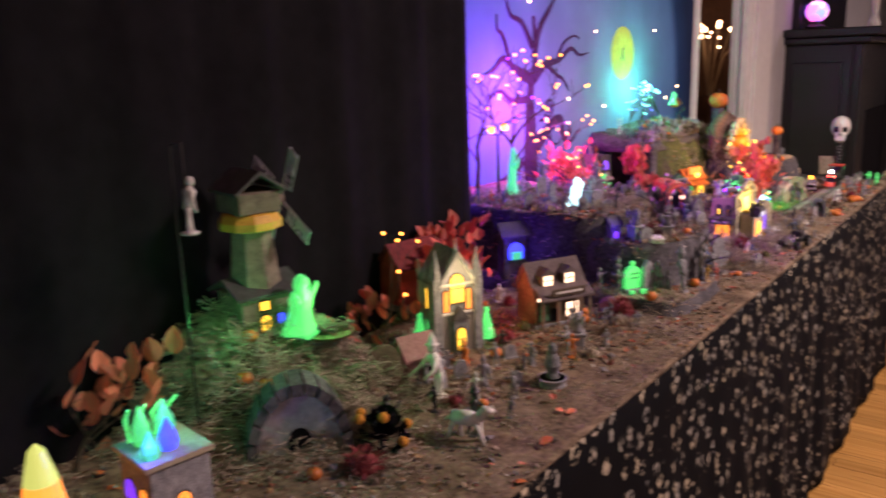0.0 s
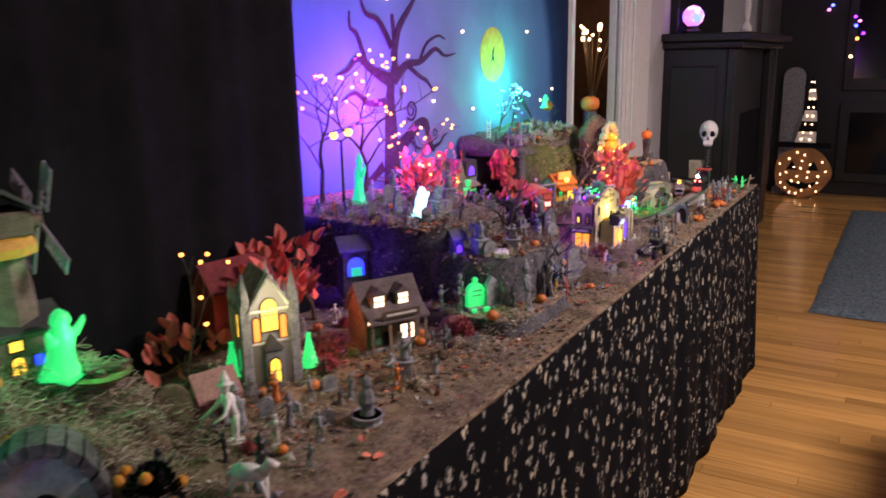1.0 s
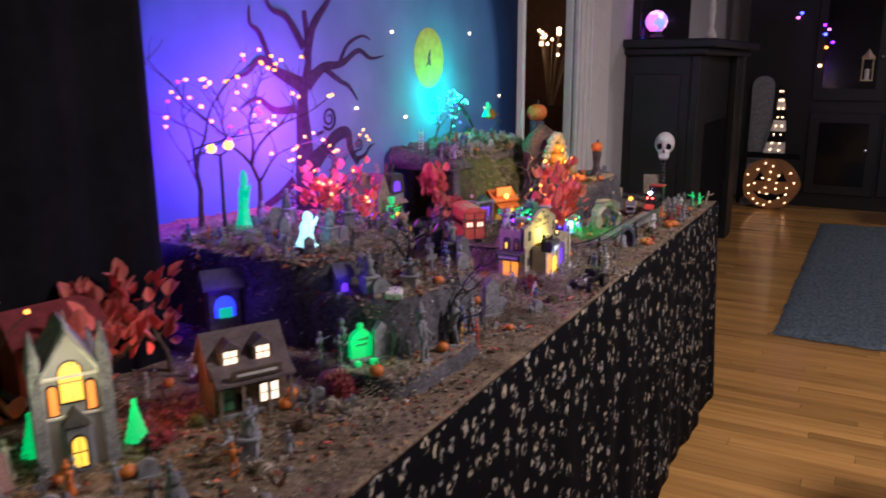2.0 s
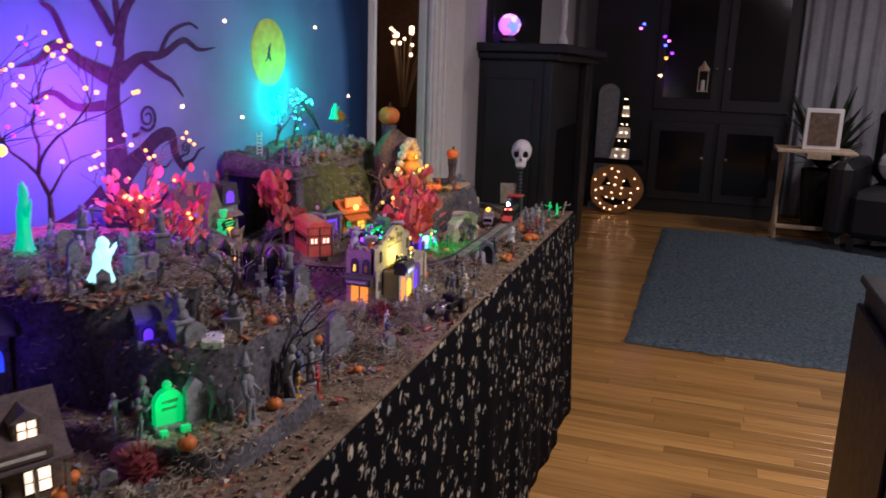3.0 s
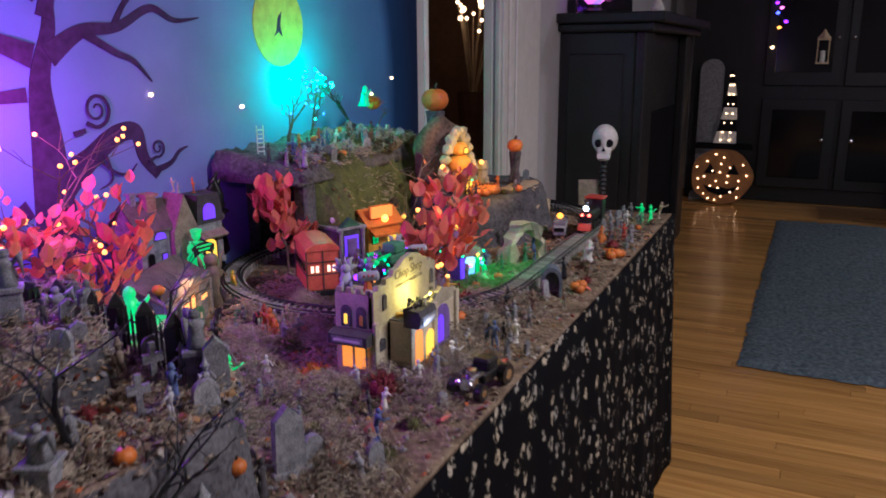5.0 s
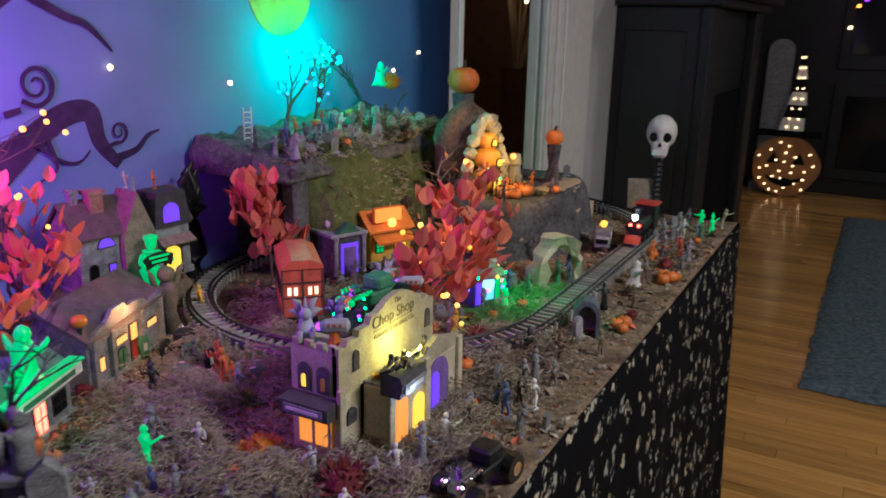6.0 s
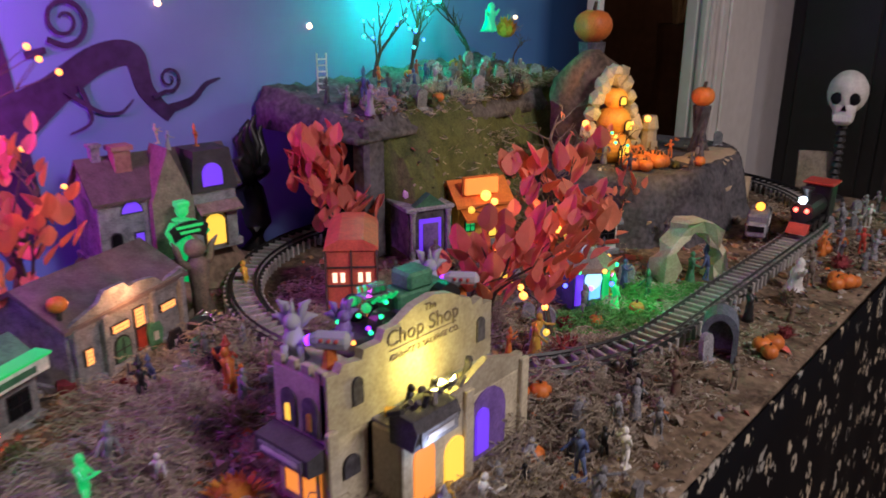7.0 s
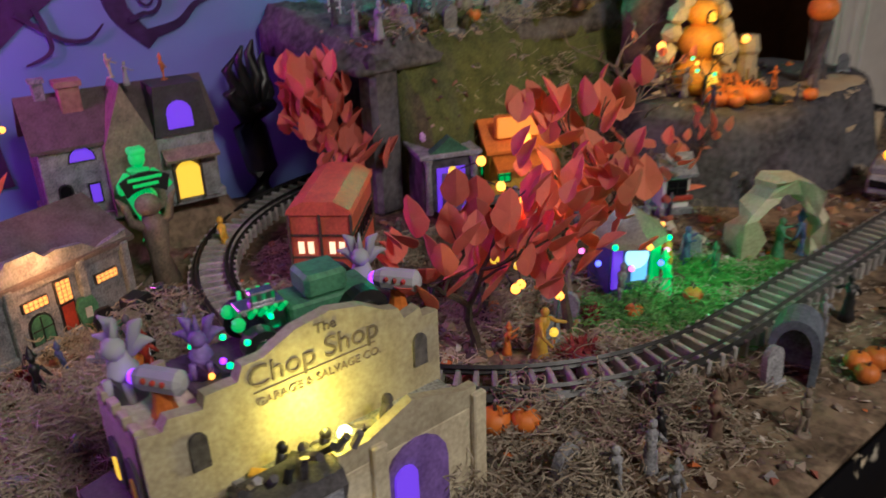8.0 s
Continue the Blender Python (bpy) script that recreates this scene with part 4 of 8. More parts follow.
strands("green_moss", [(rnd.uniform(-1.02, -0.885), rnd.uniform(2.80, 3.04), 0.015) for _ in range(30)], "greenmoss", "dull green moss on the bank", 2600, 0.022, 5, 0.012)
strands("dry_moss", [(rnd.uniform(-0.96, -0.87), rnd.uniform(2.78, 3.04), 0.018) for _ in range(24)], "moss", "dry brown moss tangled over the bank", 2200, 0.026, 8, 0.012)
strands("dry_moss", [(rnd.uniform(-0.92, -0.50), rnd.uniform(1.50, 1.84), 0.018) for _ in range(60)], "moss", "thin dry moss on the graveyard terraces", 5000, 0.022, 9, 0.010)
strands("pale_straw", [(rnd.uniform(-0.46, -0.37), rnd.uniform(0.5, 3.3), 0.03) for _ in range(60)], "moss", "fine straw along the front edge", 2500, 0.010, 6, 0.004)

# ---- kinds of things ----


def pane_at(parent, face, u, z, w, h, mat, size, round_top=False, frame_mat="blackpaint"):
    """A framed pane on one side of a block of the given size: f is the front (-y), l and r the sides, b the back."""
    W, D = size
    bm, fm = bmesh.new(), bmesh.new()
    out = arch(w, h, 6) if round_top else [(-w / 2, 0), (w / 2, 0), (w / 2, h), (-w / 2, h)]
    e = 0.0016
    big = [(a * (1 + 2.4 * e / w), (b - h / 2) * (1 + 2.4 * e / h) + h / 2) for a, b in out]
    turn = {"f": 0, "r": 90, "b": 180, "l": -90}[face]
    off = D / 2 if face in "fb" else W / 2
    mt = pose(0, 0, 0, 0, 0, turn) @ Matrix.Translation((u, -off, z))
    prism(fm, big, -0.0012, 0.001, "y")
    prism(bm, out, -0.0020, 0.0, "y")
    bmesh.ops.transform(bm, matrix=mt, verts=bm.verts)
    bmesh.ops.transform(fm, matrix=mt, verts=fm.verts)
    win = part("window", fm, frame_mat, parent)
    part("pane", bm, mat, win)
    if w > 0.012 and h > 0.014:
        xm = bmesh.new()
        box(xm, (-0.0005, -0.0026, 0), (0.0005, -0.0020, h * 0.95))
        box(xm, (-w / 2, -0.0026, h * 0.5 - 0.0005), (w / 2, -0.0020, h * 0.5 + 0.0005))
        bmesh.ops.transform(xm, matrix=mt, verts=xm.verts)
        part("glazing_bar", xm, frame_mat, win)
    return win


def gable(W, D, h, rh, over=0.006, axis="x", t=0.004):
    """A pitched roof of some thickness; axis is the way of the ridge."""
    bm = bmesh.new()
    a, b = (W, D) if axis == "x" else (D, W)
    half = b / 2 + over
    o = [(-half, h - 0.002), (0, h + rh), (half, h - 0.002), (half, h + t - 0.002), (0, h + rh + t * 1.4), (-half, h + t - 0.002)]
    prism(bm, o, -a / 2 - over, a / 2 + over, axis)
    return bm


def house(name, place, turn, W, D, h, rh, walls, roof, label, windows=(), door=None, axis="x", chimney=None, category="model house"):
    ob = thing(name, place, turn, label, category)
    bm = boxed((-W / 2, -D / 2, -0.004), (W / 2, D / 2, h), 0.0015)
    part("wall", bm, walls, ob)
    gb = bmesh.new()
    b = D if axis == "x" else W
    a = W if axis == "x" else D
    prism(gb, [(-b / 2, h - 0.001), (b / 2, h - 0.001), (0, h + rh - 0.001)], -a / 2, a / 2, axis)
    part("gable", gb, walls, ob)
    part("roof", gable(W, D, h, rh, axis=axis), roof, ob)
    part("plinth", boxed((-W / 2 - 0.004, -D / 2 - 0.004, -0.006), (W / 2 + 0.004, D / 2 + 0.004, 0.005), 0.001), "stone", ob)
    for w in windows:
        pane_at(ob, *w[:6], (W, D), *(w[6:]))
    if door:
        u, w, hh, mat = door
        dm = bmesh.new()
        prism(dm, [(x + u, z) for x, z in arch(w, hh, 6)], -D / 2 - 0.002, -D / 2 + 0.001, "y")
        part("door", dm, mat, ob)
    if chimney:
        x, y = chimney
        part("chimney", box(boxed((x - 0.006, y - 0.006, h), (x + 0.006, y + 0.006, h + rh + 0.018), 0.001), (x - 0.008, y - 0.008, h + rh + 0.018), (x + 0.008, y + 0.008, h + rh + 0.022)), "stone", ob)
    return ob


def figurine(place, turn, size, mat, label, pose_kind=0, category="figurine", group=""):
    """A small standing figure as one plain mesh."""
    bm = bmesh.new()
    r = random.Random(int(place[0] * 9973 + place[1] * 7919) + pose_kind)
    s = size
    lean = r.uniform(-0.08, 0.12) * s
    hip, neck = Vector((0, 0, 0.46 * s)), Vector((lean, 0.02 * s, 0.80 * s))
    for k in (-1, 1):
        st = r.uniform(-0.10, 0.10) * s
        tube(bm, [(st + 0.03 * s, k * 0.10 * s, 0), (st, k * 0.09 * s, 0.03 * s), (st * 0.4, k * 0.08 * s, 0.24 * s), (0, k * 0.06 * s, 0.46 * s)], [0.045 * s, 0.035 * s, 0.04 * s, 0.06 * s], 6)
        up = r.uniform(-0.25, 0.30) * s if pose_kind else -0.22 * s
        fw = r.uniform(0.02, 0.25) * s if pose_kind else 0.03 * s
        sh = neck + Vector((0, k * 0.12 * s, -0.04 * s))
        el = sh + Vector((fw * 0.5, k * 0.10 * s, min(0, up) * 0.6 - 0.08 * s))
        tube(bm, [sh, el, el + Vector((fw, k * 0.02 * s, up * 0.7))], [0.045 * s, 0.035 * s, 0.028 * s], 5)
    tube(bm, [hip - Vector((0, 0, 0.03 * s)), hip.lerp(neck, 0.4), hip.lerp(neck, 0.85), neck + Vector((0, 0, 0.04 * s))], [0.09 * s, 0.08 * s, 0.12 * s, 0.04 * s], 7)
    ball(bm, neck + Vector((0.01 * s, 0, 0.115 * s)), 0.085 * s, 8, 6, (0.95, 0.85, 1.15))
    if r.random() < 0.45:
        lathe(bm, [(0.17 * s, 0.02 * s), (0.145 * s, 0.12 * s), (0.10 * s, 0.40 * s), (0.09 * s, 0.56 * s), (0.11 * s, 0.74 * s)], 9)
    if r.random() < 0.3:
        lathe(bm, [(0.13 * s, 0.98 * s), (0.085 * s, 0.995 * s), (0.07 * s, 1.06 * s), (0.015 * s, 1.20 * s)], 8, (lean, 0.02 * s, 0))
    lathe(bm, [(0.17 * s, -0.012 * s), (0.16 * s, 0.02 * s), (0.10 * s, 0.03 * s)], 9)
    ob = part("figurine", bm, mat, None, smooth=True)
    ob.matrix_world = pose(*place, 0, 0, turn)
    return tagged(ob, label, category, group)


def ghost_mesh(s):
    """A sheeted ghost: flared wavy hem, narrow waist, shoulders with lifted arms and a round head."""
    bm = bmesh.new()
    prof = [(0.0, 0.30, 0.0), (0.10, 0.26, 0.0), (0.25, 0.20, 0.01), (0.42, 0.17, 0.03), (0.58, 0.19, 0.05), (0.68, 0.16, 0.06), (0.75, 0.11, 0.07), (0.83, 0.135, 0.08), (0.92, 0.11, 0.08), (0.98, 0.05, 0.07), (1.0, 0.012, 0.07)]
    rings = []
    for u, rad, off in prof:
        ring = []
        for i in range(18):
            a = math.tau * i / 18
            k = 1 + 0.22 * math.sin(6 * a) * max(0, 0.5 - u)
            ring.append(bm.verts.new((s * (rad * k * math.cos(a) + off), s * rad * k * math.sin(a), s * (u + (0.05 * math.sin(3 * a) if u == 0 else 0) + (0.05 if u == 0 else 0)))))
        rings.append(ring)
    for a, b in zip(rings, rings[1:]):
        for i in range(18):
            bm.faces.new((a[i], a[(i + 1) % 18], b[(i + 1) % 18], b[i]))
    bm.faces.new(rings[0][::-1])
    bm.faces.new(rings[-1])
    for k in (-1, 1):
        tube(bm, [(0.04 * s, k * 0.10 * s, 0.60 * s), (0.10 * s, k * 0.26 * s, 0.60 * s), (0.15 * s, k * 0.36 * s, 0.74 * s), (0.15 * s, k * 0.37 * s, 0.80 * s)], [0.08 * s, 0.065 * s, 0.04 * s, 0.012 * s], 7)
    return bm


def ghost(place, turn, s, mat, label):
    ob = part("ghost_figurine", ghost_mesh(s), mat, None, smooth=True)
    ob.matrix_world = pose(*place, 0, 0, turn)
    return tagged(ob, label, "figurine")


def pumpkin_mesh(r, ribs=9):
    bm = bmesh.new()
    n = ribs * 3
    rings = []
    for j in range(9):
        p = math.pi * j / 8
        rings.append([bm.verts.new((r * (math.sin(p) * (1 - 0.10 * abs(math.cos(ribs * math.pi * i / n))) + 0.001) * math.cos(math.tau * i / n),
                                    r * (math.sin(p) * (1 - 0.10 * abs(math.cos(ribs * math.pi * i / n))) + 0.001) * math.sin(math.tau * i / n),
                                    r * 0.82 * (1 - math.cos(p)) - r * 0.12 * math.exp(-((p - math.pi) / 0.35) ** 2))) for i in range(n)])
    for a, b in zip(rings, rings[1:]):
        for i in range(n):
            bm.faces.new((a[i], a[(i + 1) % n], b[(i + 1) % n], b[i]))
    return bm


PUMP = []


def pumpkin(place, r, label="small orange pumpkin on the ground", group="scattered pumpkins", mat="pumpkin"):
    if not PUMP:
        me = bpy.data.meshes.new("pumpkin_body")
        bm = pumpkin_mesh(1.0)
        bm.to_mesh(me)
        bm.free()
        me.polygons.foreach_set("use_smooth", [True] * len(me.polygons))
        st = bpy.data.meshes.new("stem")
        bm = tube(bmesh.new(), [(0, 0, 1.45), (0.03, 0, 1.7), (0.15, 0.05, 1.9)], [0.16, 0.10, 0.12], 6)
        bm.to_mesh(st)
        bm.free()
        st.materials.append(M["bark"])
        PUMP.extend((me, st))
    ob = thing("pumpkin", place, random.uniform(0, 360), label, "pumpkin", group)
    ob.scale = (r, r, r)
    me = PUMP[0].copy() if mat != "pumpkin" else PUMP[0]
    if not me.materials:
        me.materials.append(M[mat])
    b = new("body", me)
    b.parent = ob
    s = new("stem", PUMP[1])
    s.parent = ob
    return ob


def gravestone(place, turn, w, h, kind=0, mat="stone", label="grey gravestone leaning on the ground"):
    ob = thing("gravestone", place, turn, label, "gravestone", "gravestones")
    bm = bmesh.new()
    if kind == 0:
        prism(bm, arch(w, h, 8), -w * 0.14, w * 0.14, "y")
    elif kind == 1:
        prism(bm, [(-w / 7, 0), (w / 7, 0), (w / 7, h * 0.55), (w / 2, h * 0.55), (w / 2, h * 0.75), (w / 7, h * 0.75), (w / 7, h), (-w / 7, h), (-w / 7, h * 0.75), (-w / 2, h * 0.75), (-w / 2, h * 0.55), (-w / 7, h * 0.55)], -w * 0.12, w * 0.12, "y")
    else:
        prism(bm, [(-w / 2, 0), (w / 2, 0), (w * 0.42, h * 0.8), (0, h), (-w * 0.42, h * 0.8)], -w * 0.16, w * 0.16, "y")
    part("slab", bm, mat, ob)
    part("foot", boxed((-w * 0.62, -w * 0.28, -0.004), (w * 0.62, w * 0.28, h * 0.10), 0.001), mat, ob)
    ob.rotation_euler.x += radians(random.uniform(-7, 7))
    return ob


LEAVES = {}


def leaf_mesh(mat):
    if mat not in LEAVES:
        bm = bmesh.new()
        o = [(0, 0), (0.16, 0.08), (0.31, 0.26), (0.36, 0.45), (0.27, 0.62), (0.20, 0.80), (0, 1.0), (-0.20, 0.80), (-0.27, 0.62), (-0.36, 0.45), (-0.31, 0.26), (-0.16, 0.08)]
        vs = [bm.verts.new((x, y, 0.22 * x * x + 0.10 * math.sin(y * 3))) for x, y in o]
        mid = bm.verts.new((0, 0.45, -0.03))
        for i in range(len(vs)):
            bm.faces.new((vs[i], vs[(i + 1) % len(vs)], mid))
        bm.normal_update()
        bmesh.ops.solidify(bm, geom=bm.faces[:], thickness=0.015)
        me = bpy.data.meshes.new("leaf")
        bm.to_mesh(me)
        bm.free()
        me.materials.append(M[mat])
        LEAVES[mat] = me
    return LEAVES[mat]


def limbs(bm, p, d, l, rad, depth, r, tips, bend=0.5, fork=2):
    """Branches that fork and taper; the tips are gathered."""
    pts, ds = [Vector(p)], Vector(d).normalized()
    for _ in range(3):
        ds = (ds + Vector((r.gauss(0, bend * 0.3), r.gauss(0, bend * 0.3), r.gauss(0, bend * 0.15)))).normalized()
        pts.append(pts[-1] + ds * l / 3)
    tube(bm, pts, [rad, rad * 0.85, rad * 0.72, rad * 0.6], 6 if depth > 1 else 4)
    if depth == 0:
        tips.append((pts[-1], ds))
        return
    for k in range(fork + (r.random() < 0.4)):
        nd = (ds + Vector((r.gauss(0, bend), r.gauss(0, bend), r.gauss(0.1, bend * 0.5)))).normalized()
        limbs(bm, pts[-1], nd, l * r.uniform(0.62, 0.85), rad * 0.58, depth - 1, r, tips, bend, fork)
    if depth >= 2:
        nd = (ds + Vector((r.gauss(0, bend * 1.3), r.gauss(0, bend * 1.3), 0.1))).normalized()
        limbs(bm, pts[2], nd, l * 0.6, rad * 0.45, depth - 2, r, tips, bend, fork)


def tree(place, h, seed, label, leaf=None, n=60, size=0.03, depth=3, bark="bark", spread=0.55, bulbs=None, bulb_r=0.004, every=1, name="model_tree", rad=None, wide=1.0):
    """A little tree: a trunk with limbs, each silk leaf or bulb a part of its own."""
    r = random.Random(seed)
    ob = thing(name, place, r.uniform(0, 360), label, "tree")
    bm, tips = bmesh.new(), []
    limbs(bm, (0, 0, -0.004), (r.gauss(0, 0.06), r.gauss(0, 0.06), 1), h * 0.42, rad or h * 0.03, depth, r, tips, spread)
    top = max(v.co.z for v in bm.verts)
    k = h / top
    bmesh.ops.scale(bm, vec=(k * wide, k * wide, k), verts=bm.verts)
    part("trunk", bm, bark, ob)
    if leaf:
        me = leaf_mesh(leaf)
        for i in range(n):
            t, d = r.choice(tips)
            o = new("leaf", me)
            o.parent = ob
            q = (Vector(d) + Vector((r.gauss(0, 0.5), r.gauss(0, 0.5), r.gauss(0.8, 0.4)))).to_track_quat("Y", "Z")
            s = size * r.uniform(0.6, 1.25)
            base = Vector((t.x * k * wide, t.y * k * wide, t.z * k)) + Vector((r.gauss(0, size * 0.55), r.gauss(0, size * 0.55), r.gauss(-size * 0.35, size * 0.55)))
            o.matrix_basis = Matrix.LocRotScale(base, q, (s, s, s))
    if bulbs:
        for i, (t, d) in enumerate(tips):
            if i % every == 0:
                part("bulb", ball(bmesh.new(), (t.x * k * wide, t.y * k * wide, t.z * k), bulb_r, 7, 5), bulbs[i % len(bulbs)], ob)
    return ob


def bush(place, r, mat, label, seed=0, name="bush"):
    rr = random.Random(seed)
    bm = bmesh.new()
    for _ in range(170):
        a, e = rr.uniform(0, 6.28), math.asin(rr.uniform(-0.1, 1))
        d = Vector((math.cos(a) * math.cos(e), math.sin(a) * math.cos(e), 0.8 * math.sin(e)))
        p = d * r * rr.uniform(0.55, 1.05) + Vector((0, 0, 0.2 * r))
        blade(bm, p * 0.75, p + d * r * 0.22 + Vector((rr.gauss(0, .1), rr.gauss(0, .1), rr.gauss(0, .1))) * r, r * 0.07, 0)
    ball(bm, (0, 0, 0.25 * r), r * 0.72, 10, 7, (1, 1, 0.85))
    ob = part(name, bm, mat)
    ob.matrix_world = pose(*place)
    return tagged(ob, label, "bush")


def G(x, y, dz=0.0):
    """A place on whatever ground lies there."""
    return (x, y, height(x, y) + dz)


# ---- railway ----
CX, CY0, CY1, R = -0.775, 2.55, 3.07, 0.29


def rail_path(off, n=26):
    """Points of the oval, off metres outside its centre line."""
    r = R + off
    pts = [(CX + r, CY0 + (CY1 - CY0) * i / n) for i in range(n)]
    pts += [(CX + r * math.cos(a), CY1 + r * math.sin(a)) for a in [math.pi * i / 40 for i in range(41)]]
    pts += [(CX - r, CY1 - (CY1 - CY0) * i / n) for i in range(1, n)]
    pts += [(CX + r * math.cos(a), CY0 + r * math.sin(a)) for a in [math.pi + math.pi * i / 40 for i in range(41)]]
    return pts


TZ = TOP + 0.021
track = thing("toy_railway_track", (0, 0, 0), 0, "oval of black toy railway track with grey sleepers", "railway track")
for off in (-0.0145, 0.0145):
    bm = bmesh.new()
    pts = rail_path(off)
    tube(bm, [(x, y, TZ + 0.006) for x, y in pts + pts[:1]], 0.0022, 4, False)
    part("rail", bm, "rail", track)
bm = bmesh.new()
for off, w in ((-0.019, 0.004), (0.019, 0.004)):
    pts = rail_path(off)
    tube(bm, [(x, y, TZ) for x, y in pts + pts[:1]], w, 4, False)
part("track_edge", bm, "rail", track)
bar = bmesh.new()
box(bar, (-0.0245, -0.0022, TZ - 0.016), (0.0245, 0.0022, TZ + 0.002), 0.0008)
tie = bpy.data.meshes.new("sleeper")
bar.to_mesh(tie)
bar.free()
tie.materials.append(M["tie"])
length = 2 * (CY1 - CY0) + math.tau * R
count = 190
for k in range(count):
    s = length * k / count
    if s < CY1 - CY0:
        x, y, a = CX + R, CY0 + s, 0
    elif s < CY1 - CY0 + math.pi * R:
        a = (s - (CY1 - CY0)) / R
        x, y = CX + R * math.cos(a), CY1 + R * math.sin(a)
    elif s < 2 * (CY1 - CY0) + math.pi * R:
        x, y, a = CX - R, CY1 - (s - (CY1 - CY0) - math.pi * R), 0
    else:
        a = math.pi + (s - 2 * (CY1 - CY0) - math.pi * R) / R
        x, y = CX + R * math.cos(a), CY0 + R * math.sin(a)
    o = new("sleeper", tie)
    o.parent = track
    o.matrix_basis = pose(x, y, 0, 0, 0, math.degrees(a))

RT = TZ + 0.008


def wheels(ob, xs, w, r, z, mat="blackmetal"):
    for x in xs:
        for s in (-1, 1):
            bm = bmesh.new()
            tube(bm, [(x, s * w - 0.003, z), (x, s * w + 0.003, z)], r, 12)
            part("wheel", bm, mat, ob)


coach = thing("railway_coach", (-0.815, 2.385, TOP + 0.014), 135, "tall red railway coach with a row of lit windows", "railway coach")
part("chassis", boxed((-0.056, -0.020, 0.006), (0.056, 0.020, 0.016), 0.001), "blackmetal", coach)
part("body", boxed((-0.056, -0.029, 0.016), (0.056, 0.029, 0.088), 0.002), "coach", coach)
rb = bmesh.new()
prism(rb, [(-0.031, 0.088), (0.031, 0.088), (0.029, 0.093), (0.014, 0.101), (-0.014, 0.101), (-0.029, 0.093)], -0.058, 0.058, "x")
part("roof", rb, "coach", coach)
for s in (-1, 1):
    for x in (-0.042, -0.028, -0.014, 0.0, 0.014, 0.028, 0.042):
        part("window", boxed((x - 0.004, min(s * 0.0292, s * 0.0305), 0.050), (x + 0.004, max(s * 0.0292, s * 0.0305), 0.064)), "glassdark", coach)
    for z in (0.045, 0.067):
        part("waist_band", boxed((-0.057, min(s * 0.029, s * 0.0304), z), (0.057, max(s * 0.029, s * 0.0304), z + 0.002)), "bark", coach)
        part("waist_band", boxed((min(s * 0.056, s * 0.0574), -0.030, z), (max(s * 0.056, s * 0.0574), 0.030, z + 0.002)), "bark", coach)
    for y in (-0.019, -0.010, 0.010, 0.019):
        part("window", boxed((min(s * 0.0562, s * 0.0575), y - 0.0026, 0.050), (max(s * 0.0562, s * 0.0575), y + 0.0026, 0.0615)), "wwhite", coach)
    for y in (-0.029, 0.0, 0.029):
        part("corner_post", boxed((min(s * 0.056, s * 0.0582), y - 0.0011, 0.016), (max(s * 0.056, s * 0.0582), y + 0.0011, 0.089)), "bark", coach)
wheels(coach, (-0.038, 0.038), 0.0145, 0.0085, 0.0085)

eng = thing("steam_locomotive", (-0.484, 3.06, RT), 90, "black toy steam locomotive with white and red lamps", "locomotive")
bm = tube(bmesh.new(), [(-0.052, 0, 0.032), (0.02, 0, 0.032)], 0.017, 14)
part("boiler", bm, "blackmetal", eng)
part("cab", boxed((0.02, -0.02, 0.012), (0.052, 0.02, 0.062), 0.002), "blackmetal", eng)
part("cab_roof", boxed((0.014, -0.024, 0.062), (0.058, 0.024, 0.067), 0.002), "red", eng)
part("chassis", boxed((-0.056, -0.016, 0.008), (0.054, 0.016, 0.016)), "blackmetal", eng)
part("chimney", lathe(bmesh.new(), [(0.006, 0), (0.006, 0.014), (0.010, 0.022), (0.008, 0.022)], 10, (-0.040, 0, 0.047)), "blackmetal", eng)
part("cowcatcher", prism(bmesh.new(), [(-0.056, 0.002), (-0.072, 0.002), (-0.056, 0.016)], -0.015, 0.015, "y"), "red", eng)
part("headlamp", ball(bmesh.new(), (-0.056, 0, 0.052), 0.006), "gwhite", eng)
for s in (-1, 1):
    part("marker_lamp", ball(bmesh.new(), (-0.057, s * 0.008, 0.036), 0.0035), "gred", eng)
wheels(eng, (-0.036, -0.008, 0.03), 0.0145, 0.0095, 0.0095)

# ---- buildings ----
W_, P_, B_ = "wwarm", "wpurple", "wblue"
wm = thing("windmill", (-0.785, 0.745, 0.845), 78, "weathered grey wooden windmill with lit door and windows", "model windmill")
part("base", boxed((-0.042, -0.036, 0), (0.042, 0.036, 0.062), 0.002), "wood", wm)
part("base_roof", gable(0.092, 0.08, 0.062, 0.018, axis="x"), "darkroof", wm)
part("tower", tube(bmesh.new(), [(0, 0, 0.06), (0, 0, 0.155)], [0.038, 0.028], 8), "wood", wm)
part("gallery", lathe(bmesh.new(), [(0.030, 0.148), (0.044, 0.152), (0.044, 0.162), (0.038, 0.172), (0.030, 0.176)], 10), "yellowpaint", wm)
part("cap", boxed((-0.032, -0.034, 0.174), (0.032, 0.034, 0.204), 0.002), "wood", wm)
part("cap_roof", gable(0.066, 0.07, 0.204, 0.024, axis="y"), "darkroof", wm)
pane_at(wm, "f", -0.008, 0.010, 0.014, 0.022, "wgold", (0.084, 0.072), True)
pane_at(wm, "f", 0.016, 0.016, 0.010, 0.014, "wblue", (0.084, 0.072))
pane_at(wm, "f", -0.008, 0.040, 0.014, 0.012, "wgold", (0.084, 0.072))
pane_at(wm, "r", 0.0, 0.02, 0.014, 0.020, "wgold", (0.084, 0.072))
hub = part("hub", tube(bmesh.new(), [(0.034, 0, 0.185), (0.052, 0, 0.185)], 0.009, 10), "wood", wm)
